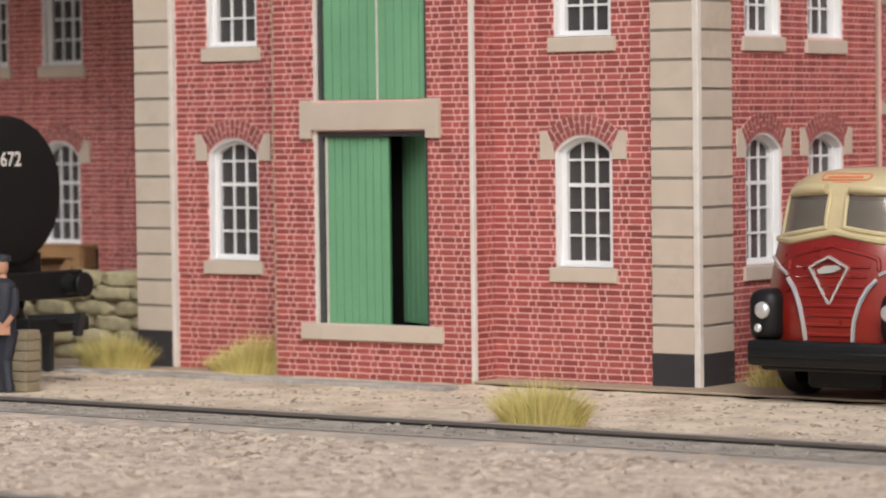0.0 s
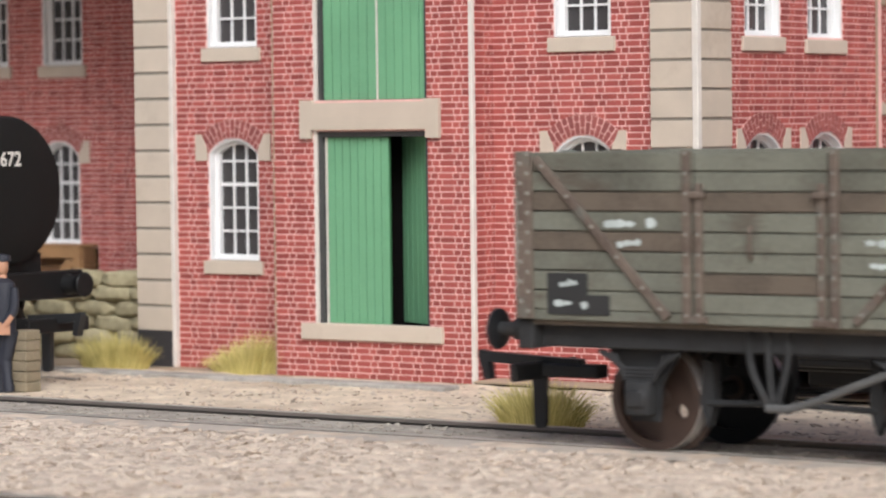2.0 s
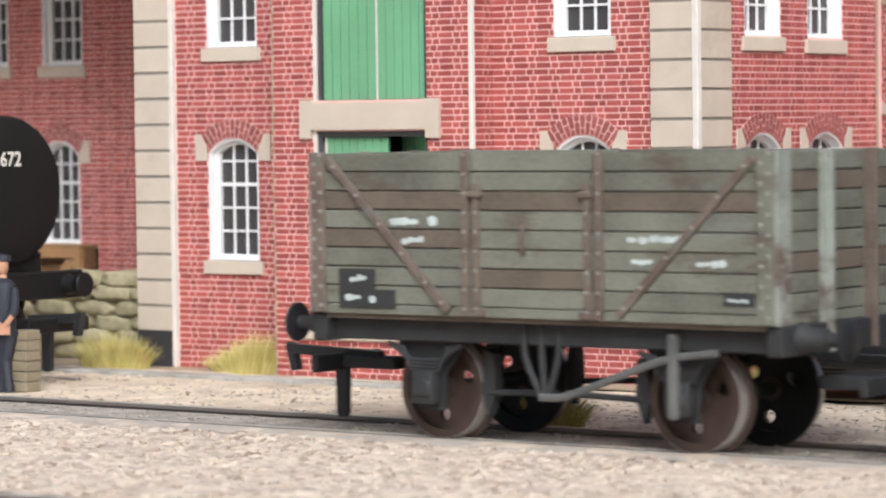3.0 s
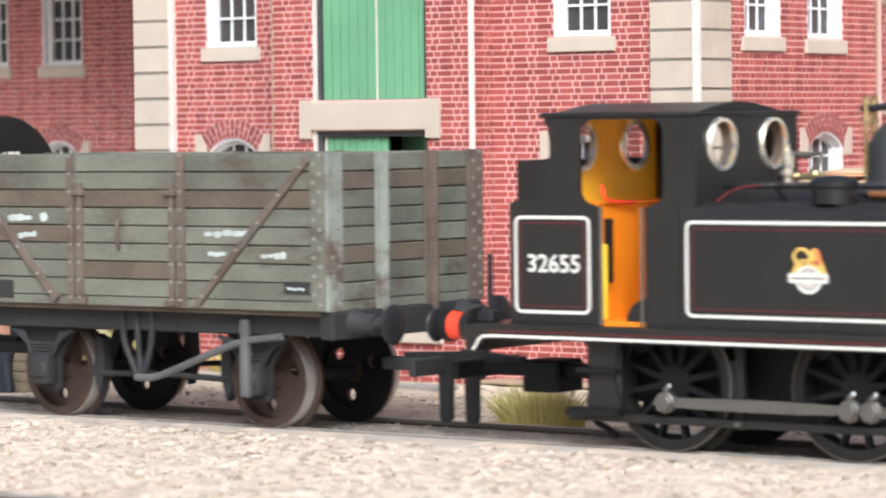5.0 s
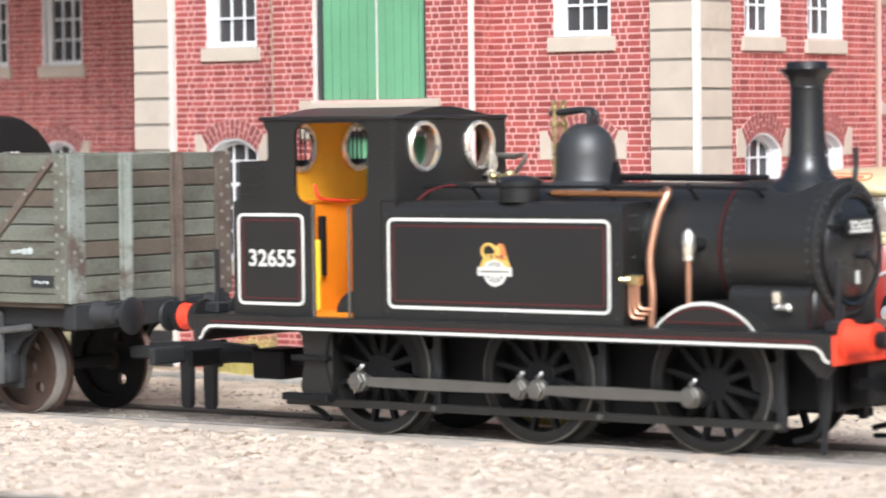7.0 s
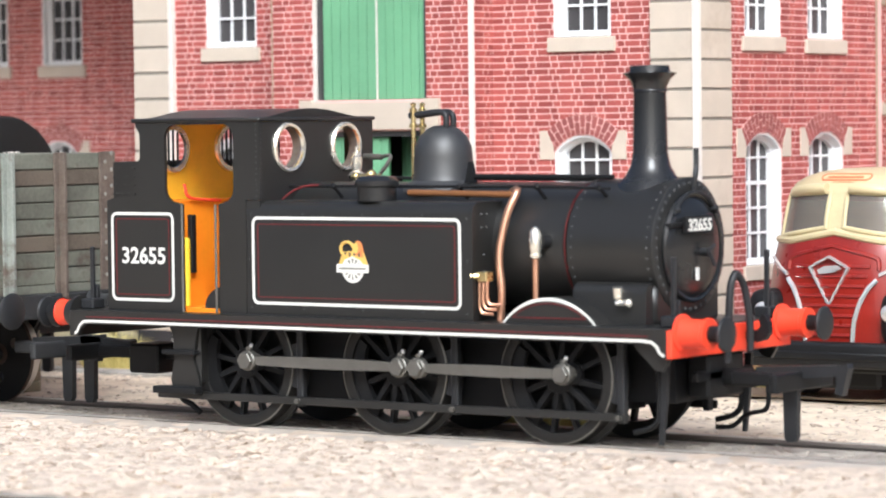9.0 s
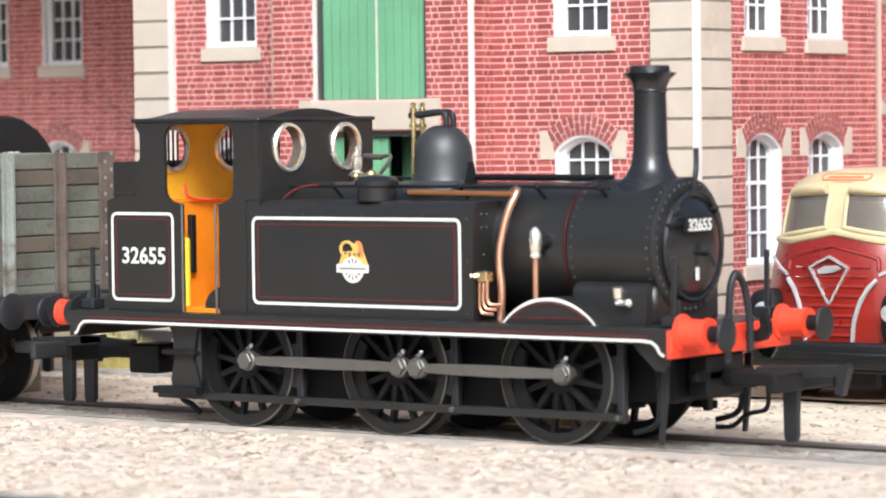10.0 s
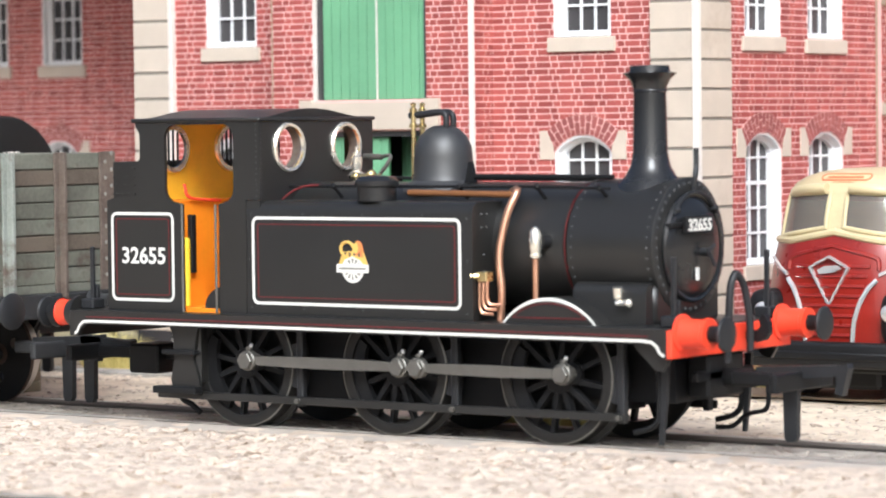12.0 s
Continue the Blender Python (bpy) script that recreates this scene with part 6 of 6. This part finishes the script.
def inside(q, u, z):
    """Whether a spot lies in the quad q, given counter-clockwise."""
    return all((c - a) * (z - b) - (d - b) * (u - a) > 0 for (a, b), (c, d) in zip(q, q[1:] + q[:1]))


WINDOW = [(-10.2, 23.5), (-1.5, 24.9), (-1.4, 29.9), (-9.7, 29.5)]
MIRRORED = [(-WINDOW[i][0], WINDOW[i][1]) for i in (1, 0, 3, 2)]


def shell(z0, z1, peak, n=26, k2=14, openings=()):
    """The cab's outer skin between two heights; peak lifts the seam at the middle."""
    bm = B()
    zs = [z0 + (z1 - z0) * i / k2 for i in range(k2 + 1)]
    rows = []
    for zi, z in enumerate(zs):
        row = []
        for i in range(n + 1):
            k = -1 + 2 * i / n
            lift = peak * max(0, 1 - abs(k) * 1.7) * ((1 - zi / k2) if z0 > 15 else zi / k2)
            zz = z + lift
            w, f = level(zz)
            u = w * k
            row.append(bm.verts.new((u, skin(u, zz), zz)))
        w, f = level(z)
        row.insert(0, bm.verts.new((-w, 24, z)))
        row.append(bm.verts.new((w, 24, z)))
        rows.append(row)
    for a, b in zip(rows, rows[1:]):
        for i in range(len(a) - 1):
            mid = (a[i].co + a[i + 1].co + b[i].co + b[i + 1].co) / 4
            if not any(inside(q, mid.x, mid.z) for q in openings):
                bm.faces.new((a[i], a[i + 1], b[i + 1], b[i]))
    bm.faces.new(rows[-1])
    return bm


part("cab_lower", shell(7.0, 23.0, 1.3), M_LRED, lorry, "glossy red lower cab", smooth=True)
part("cab_upper", shell(23.0, 33.2, 1.3, 72, 42, (WINDOW, MIRRORED)), M_CREAM, lorry, "cream cab roof and window surrounds", smooth=True)
bm = B()
tube(bm, [(u, skin(u, 23.0 + 1.3 * max(0, 1 - abs(u) / 12.2 * 1.7)) - 0.05, 23.0 + 1.3 * max(0, 1 - abs(u) / 12.2 * 1.7)) for u in [-12.1 + 0.605 * i for i in range(41)]], 0.55, 8)
part("waist_moulding", bm, M_CREAM, lorry, smooth=True)


def patch(poly, off, k=8):
    """A pane that follows the cab's skin: poly = left-bottom, right-bottom, right-top, left-top in (u, z)."""
    bm = B()
    g = []
    for j in range(k + 1):
        t = j / k
        a = [poly[0][i] * (1 - t) + poly[3][i] * t for i in (0, 1)]
        b = [poly[1][i] * (1 - t) + poly[2][i] * t for i in (0, 1)]
        g.append([(a[0] * (1 - s / k) + b[0] * s / k, a[1] * (1 - s / k) + b[1] * s / k) for s in range(k + 1)])
    vs = [[bm.verts.new((u, skin(u, z) - off, z)) for u, z in r] for r in g]
    for a, b in zip(vs, vs[1:]):
        for i in range(k):
            bm.faces.new((a[i], a[i + 1], b[i + 1], b[i]))
    return bm


for s in (-1, 1):
    q = WINDOW if s < 0 else MIRRORED
    part("windscreen", patch(q, 0.12), M_PANEGREY, lorry, "clear windscreen glass", smooth=True).visible_shadow = False
    bm = B()
    loop = q + [q[0]]
    pts = []
    for (a, b), (c, d) in zip(loop, loop[1:]):
        pts += [(a + (c - a) * i / 6, b + (d - b) * i / 6) for i in range(6)]
    pts.append(pts[0])
    tube(bm, [(u, skin(u, z) - 0.05, z) for u, z in pts], 0.36, 8)
    part("window_surround", bm, M_CREAM, lorry, smooth=True)
    bm = B()
    a, b = (-8.0, -1.9) if s < 0 else (1.9, 8.0)
    tube(bm, [(a + (b - a) * i / 8, skin(a + (b - a) * i / 8, 30.4) - 0.75, 30.5 - 0.6 * abs(i / 8 - (1 if s < 0 else 0)) ** 2) for i in range(9)], 0.78, 10)
    part("windscreen_visor", bm, M_CREAM, lorry, "cream visor over the windscreen", smooth=True)
    bm = B()
    for line, r in (([(12.4, 20.4), (10.6, 19.9), (8.8, 18.9), (7.4, 18.2)], 0.2), ([(7.2, 17.6), (5.9, 16.2), (4.8, 14.0), (4.1, 11.5), (3.8, 8.8)], 0.27)):
        pp = bend([(u, z, 0) for u, z in line])
        tube(bm, [(s * p.x, skin(p.x, p.y) - 0.3, p.y) for p in pp], r + 0.1, 6)
    part("silver_trim", bm, M_LAMP, lorry, "silver trim strip", smooth=True)
    bm = B()
    box(bm, s * 10.7 - 2.5, s * 10.7 + 2.5, -1.0, 6.0, 8.4, 16.0, 1.9, 4)
    wing = part("headlamp_housing", bm, M_RUBBER, lorry, "black wing with silver headlamps", smooth=True)
    part("headlamp", ball(B(), (s * 10.2, -1.15, 13.0), 1.25, 20, sy=0.6), M_LAMP, wing, "silver headlamp", smooth=True)
    part("sidelight", ball(B(), (s * 11.0, -1.05, 10.4), 0.65, 14, sy=0.6), M_LAMP, wing, "small silver sidelight", smooth=True)
    for y in (12.0, 66.0, 78.0):
        bm = B()
        lathe(bm, [(0, 0.4), (3.0, 0.3), (3.6, 0), (6.0, 0), (6.6, 0.6), (6.6, 3.2), (0, 3.2)], (s * 12.4, y, 6.6), (s * 11.4, y, 6.6), 36)
        part("tyre", bm, M_RUBBER, lorry, "black rubber tyre", smooth=True)
for z in (9.6, 11.0, 12.4, 13.8, 15.2, 16.6, 18.0, 19.4):
    w = 3.4 + 0.26 * (z - 9)
    part("grille_bar", tube(B(), [(-w + 2 * w * i / 10, skin(-w + 2 * w * i / 10, z) - 0.02, z) for i in range(11)], 0.3, 6), M_LRED, lorry, smooth=True)
em = [(0.0, 21.0), (-3.3, 19.3), (0.0, 13.6), (3.3, 19.3)]
inner = [(u * 0.87, 18.5 + (z - 18.5) * 0.87) for u, z in em]
part("grille_emblem", ring_line(B(), em, inner, 0.7, 0.75), M_LAMP, lorry, "silver kite-shaped emblem")
part("emblem_plate", prism(B(), [(-1.5, 18.3), (0.9, 18.6), (1.9, 19.1), (1.5, 19.6), (-0.6, 19.5), (-1.8, 18.9)], "y", 0.0, 0.75), M_LAMP, lorry, "maker's badge as a plain silver shape")
oval = [(-3.4 + 0.55 * math.cos(radians(a)), 32.05 + 0.42 * math.sin(radians(a))) for a in range(90, 271, 30)]
oval += [(2.6 - u - 3.4 + 0.8, 2 * 32.05 - z) for u, z in oval]
oval.append(oval[0])
long = []
for (a, b), (c, d) in zip(oval, oval[1:]):
    long += [(a + (c - a) * i / 5, b + (d - b) * i / 5) for i in range(5)]
long.append(long[0])
badge = part("roof_badge", tube(B(), [(u, skin(u, z) - 0.05, z) for u, z in long], 0.13, 6), M_BADGE, lorry, "orange oval roof badge", smooth=True)
part("badge_bar", patch([(-2.9, 31.9), (2.9, 31.9), (2.9, 32.22), (-2.9, 32.22)], 0.1), M_BADGE, badge, "illegible lettering as a bar", smooth=True)
part("badge_bar", patch([(-1.7, 31.3), (1.7, 31.3), (1.7, 31.42), (-1.7, 31.42)], 0.1), M_BADGE, badge, smooth=True)
for s in (-1, 1):
    part("bonnet_ridge", tube(B(), bend([(s * u, skin(u, z) - 0.05, z) for u, z in ((0, 22.3), (3.2, 21.6), (6.2, 20.9), (7.2, 20.4), (7.3, 18.9))]), 0.34, 6), M_LRED, lorry, smooth=True)
part("cab_seat", box(B(), -10.5, 10.5, 13.0, 19.0, 8.0, 26.5, 1.0, 3), M_SEAT, lorry, "dull grey-brown cab interior", smooth=True)
part("dashboard", box(B(), -10.4, 10.4, 8.6, 12.0, 20.5, 23.2, 0.5, 2), M_SEAT, lorry, smooth=True)
bm = B()
box(bm, -12.7, 12.7, -1.6, 1.0, 5.0, 8.7, 0.6, 3)
box(bm, -12.2, 12.2, -1.9, -1.4, 6.2, 7.3, 0.2)
part("bumper", bm, M_RUBBER, lorry, "deep black bumper", smooth=True)
# added black tray that stops the red cab tinting the ground below
part("under_tray", box(B(), -11.8, 11.8, 0.9, 23.5, 4.2, 7.4, 0.3), M_RUBBER, lorry)
# two added black boxes that stand in for the shade under the cab
part("front_axle", box(B(), -11.0, 11.0, 10.0, 14.0, 4.6, 7.4, 0.5), M_RUBBER, lorry)
part("engine_sump", box(B(), -6.0, 6.0, 4.0, 32.0, 1.6, 5.0, 0.6), M_RUBBER, lorry)
part("chassis", box(B(), -8, 8, 2, 92, 4.4, 8.2, 0.3), M_RUBBER, lorry)
part("cab_back", box(B(), -12.2, 12.2, 23.0, 24.2, 6.5, 31.4, 0.4), M_LRED, lorry)
part("load_bed", box(B(), -14, 14, 26, 92, 9.0, 11.0, 0.3), M_LRED, lorry, "red flat load bed")
part("headboard", box(B(), -14, 14, 26, 27.2, 11.0, 22.0, 0.3), M_LRED, lorry)

# ---- figure, pillar, sandbags, crate, grass ----
bm = B()
for s in (-1, 1):
    lathe(bm, [(0, 0), (0.9, 0.05), (1.0, 0.8), (0.85, 2.5), (1.15, 6.0), (1.35, 9.6), (0, 9.8)], (s * 0.95, 0, 0), (s * 0.75, 0.1, 1), 12)
    tube(bm, bend([(s * 2.3, 0.1, 15.6), (s * 2.7, -0.2, 12.4), (s * 1.2, -1.3, 10.2)]), 0.75, 10)
lathe(bm, [(0, 0), (2.1, 0.1), (2.2, 2.0), (1.9, 4.0), (2.3, 6.6), (2.0, 7.8), (0.9, 8.5), (0.7, 9.2), (0, 9.3)], (0, 0, 8.6), (0, 0, 9.6), 18)
ball(bm, (0, -0.1, 18.9), 1.35, 14, 0.9, 1.0, 1.15)
lathe(bm, [(0, 1.1), (1.35, 0.9), (1.5, 0.2), (1.45, 0), (0, 0)], (0, 0.1, 19.6), (0, 0.1, 20.6), 16)
for v in bm.verts:
    v.co.y *= 0.8
for f in bm.faces:
    c = f.calc_center_median()
    f.material_index = 1 if (17.4 < c.z < 19.6 and c.y < 0.35) or (9.4 < c.z < 11.0 and c.y < -0.75) else 0
fig = part("figurine", bm, M_NAVY, None, "", True, (-97.0, 22.0, GZ + 0.05), more=(M_SKIN,))
tagged(fig, "small painted standing model figure in a dark coat", "figurine")

pillar = thing("stone_pillar", "small weathered pillar of stacked card courses", "pillar", (-94.6, 24.8, GZ))
for k in range(6):
    part("course", box(B(), -2.1, 1.1, -1.6, 1.6, k * 1.55 + 0.02, k * 1.55 + 1.5, 0.15), M_BOARD, pillar)


def bag(seed):
    rnd = random.Random(seed)
    bm = B()
    bmesh.ops.create_icosphere(bm, subdivisions=4, radius=1)
    for v in bm.verts:
        c = v.co
        p = [math.copysign(abs(q) ** e, q) for q, e in ((c.x, 0.48), (c.y, 0.6), (c.z, 0.62))]
        k = 0.97 + 0.13 * noise.noise(Vector((c.x * 1.6 + seed, c.y * 1.6, c.z * 1.6))) + 0.075 * noise.noise(Vector((c.x * 4, c.y * 5 + seed, c.z * 5)))
        sag = -0.22 * (1 - abs(c.x)) * rnd.uniform(0.9, 1.0)
        v.co = (p[0] * 4.6 * k, p[1] * 2.6 * k, p[2] * 1.5 * k + sag * 0.6)
    bm.transform(Matrix.Scale(MM, 4))
    me = bpy.data.meshes.new("sandbag")
    bm.to_mesh(me)
    bm.free()
    me.materials.append(M_BAG)
    me.shade_smooth()
    return me


bags = [bag(i) for i in range(4)]
rnd = random.Random(11)
for r in range(6):
    n = 5 if r < 4 else (4 if r == 4 else 2)
    for i in range(n):
        x = -118.0 - 8.8 * i - (4.2 if r % 2 else 0) - (2.5 if r == 5 else 0)
        if x < -152:
            continue
        ob = new("sandbag", bags[(r * 3 + i) % 4])
        ob.matrix_basis = pose(x * MM, (80.5 + rnd.uniform(-0.5, 0.5)) * MM, (GZ + 1.35 + r * 2.5) * MM, rnd.uniform(-3, 3), rnd.uniform(-3, 3), rnd.uniform(-7, 7))
        tagged(ob, "pale khaki cloth sandbag stacked by the warehouse", "sandbag", "stacked sandbags")

crate = thing("wooden_crate", "brown planked wooden crate with diagonal brace", "crate", (-160.6, 95.4, -1.5))
CW, CD, CH = 14.6, 1.9, 18.2
for k in range(6):
    z = 0.1 + k * CH / 6
    part("plank", box(B(), -CW, CW, -CD, -CD + 0.8, z, z + CH / 6 - 0.15, 0.08), M_CRATEDARK, crate)
    part("plank", box(B(), CW - 0.8, CW, -CD + 0.8, CD, z, z + CH / 6 - 0.15, 0.08), M_CRATEDARK, crate)
for a, b, c, d in ((-CW, CW, CH - 1.9, CH + 0.1), (-CW, CW, 0, 2.2), (CW - 1.6, CW + 0.05, 2.22, CH - 1.92), (-CW, -CW + 1.6, 2.22, CH - 1.92)):
    part("batten", box(B(), a, b, -CD - 1.5, -CD + 0.02, c, d, 0.15), M_CRATE, crate)
for xa, xb in ((1.0, 12.4),):
    L = math.hypot(xb - xa, CH - 4.4)
    part("brace", box(B(), -L / 2, L / 2, -0.6, 0.6, -1.0, 1.0, 0.1, m=Matrix.Translation(((xa + xb) / 2, -CD - 0.75, CH / 2)) @ Matrix.Rotation(-math.atan2(CH - 4.4, xb - xa), 4, "Y")), M_CRATE, crate)
part("lid", box(B(), -CW - 0.1, CW + 0.1, -CD - 1.5, CD, CH + 0.12, CH + 0.55, 0.1), M_CRATE, crate)
part("far_side", box(B(), -CW, CW, CD - 0.8, CD, 0, CH), M_CRATE, crate)


def tuft(name, x, y, z, rx, ry, h, n, seed, label, skew=0.0):
    rnd = random.Random(seed)
    vs, fs = [], []
    for _ in range(n):
        a, r = rnd.uniform(0, 6.283), math.sqrt(rnd.random())
        bx, by = math.cos(a) * r * rx, math.sin(a) * r * ry
        hh = h * (1 - 0.45 * r * r) * rnd.uniform(0.55, 1.08) * (1 + skew * bx / rx)
        lx, ly = bx / rx * h * 0.55 + rnd.uniform(-0.9, 0.9), by / ry * h * 0.2 + rnd.uniform(-0.6, 0.6)
        w = rnd.uniform(0.045, 0.085)
        t = rnd.uniform(0, 3.14)
        k = len(vs)
        for j, (f, ww) in enumerate(((0, 1.0), (0.55, 0.8), (1.0, 0.12))):
            cx_, cy_, cz_ = x + bx + lx * f * f, y + by + ly * f * f, z + hh * f
            for q in range(3):
                vs.append(((cx_ + w * ww * math.cos(t + q * 2.094)) * MM, (cy_ + w * ww * math.sin(t + q * 2.094)) * MM, cz_ * MM))
        for j in range(2):
            for q in range(3):
                q2 = (q + 1) % 3
                fs.append((k + j * 3 + q, k + j * 3 + q2, k + j * 3 + 3 + q2, k + j * 3 + 3 + q))
    me = bpy.data.meshes.new(name)
    me.from_pydata(vs, [], fs)
    me.materials.append(M_GRASS)
    return tagged(new(name, me), label, "grass", "grass tufts")


tuft("grass_tuft", 3.2, 17.4, GZ - 0.1, 6.2, 2.2, 6.6, 1100, 1, "dry yellow-green grass tuft growing beside the rail")
tuft("grass_tuft", -114.5, 66.2, GZ - 0.2, 6.8, 1.9, 6.4, 1100, 2, "dry yellow-green grass tuft in front of sandbags and pier")
tuft("grass_tuft", -88.4, 68.2, GZ - 0.2, 6.2, 1.8, 6.5, 950, 3, "dry yellow-green grass tuft beside the tower", 0.45)
tuft("grass_tuft", 3.0, 78.0, -1.3, 4.0, 1.5, 5.0, 260, 4, "dry olive grass tuft beside the lorry")
# ---- what moves ----
TRAVEL = [(0.0, 224.2), (0.5, 207.3), (1.0, 190.5), (1.5, 174.9), (2.0, 157.9), (2.5, 143.1), (3.0, 127.2), (3.2, 120.3), (3.75, 102.7), (4.3, 85.6), (4.8, 70.3),
          (5.0, 64.1), (5.5, 51.0), (6.0, 42.1), (6.5, 32.6), (7.0, 21.4), (7.2, 17.2), (7.6, 9.9), (8.0, 4.4), (8.4, 1.1), (8.7, 0.0), (12.0, 0.0)]


def travelled(t):
    """The train's distance from where it stops, smoothly between the rows."""
    T = TRAVEL
    i = max(k for k in range(len(T) - 1) if T[k][0] <= t + 1e-9)

    def slope(k):
        if k <= 0:
            return (T[1][1] - T[0][1]) / (T[1][0] - T[0][0])
        if k >= len(T) - 2:
            return 0.0
        return (T[k + 1][1] - T[k - 1][1]) / (T[k + 1][0] - T[k - 1][0])
    (ta, a), (tb, b) = T[i], T[i + 1]
    h = tb - ta
    s = (t - ta) / h
    return ((1 + 2 * s) * (1 - s) ** 2 * a + s * (1 - s) ** 2 * h * slope(i) + s * s * (3 - 2 * s) * b + s * s * (s - 1) * h * slope(i + 1))


TIMES = [k / 10 for k in range(0, 88)] + [8.8, 12.0]


def motions():
    for ob in (loco, wagon):
        walk(ob, [(t, pose(travelled(t) * MM, 0, 0)) for t in TIMES])
    for ob, r in [(w, WHEEL_R) for w in drivers] + [(w, 6.05) for w in wagon_wheels]:
        x, y, z = ob.location
        walk(ob, [(t, pose(x, y, z, 0, math.degrees(travelled(t) / r), 0)) for t in TIMES])
    for rod, s in rods:
        rows = []
        for t in TIMES:
            a = travelled(t) / WHEEL_R
            rows.append((t, pose((CRANK[0] * math.cos(a) + CRANK[1] * math.sin(a)) * MM, 0, (AX + CRANK[1] * math.cos(a) - CRANK[0] * math.sin(a)) * MM)))
        walk(rod, rows)


motions()
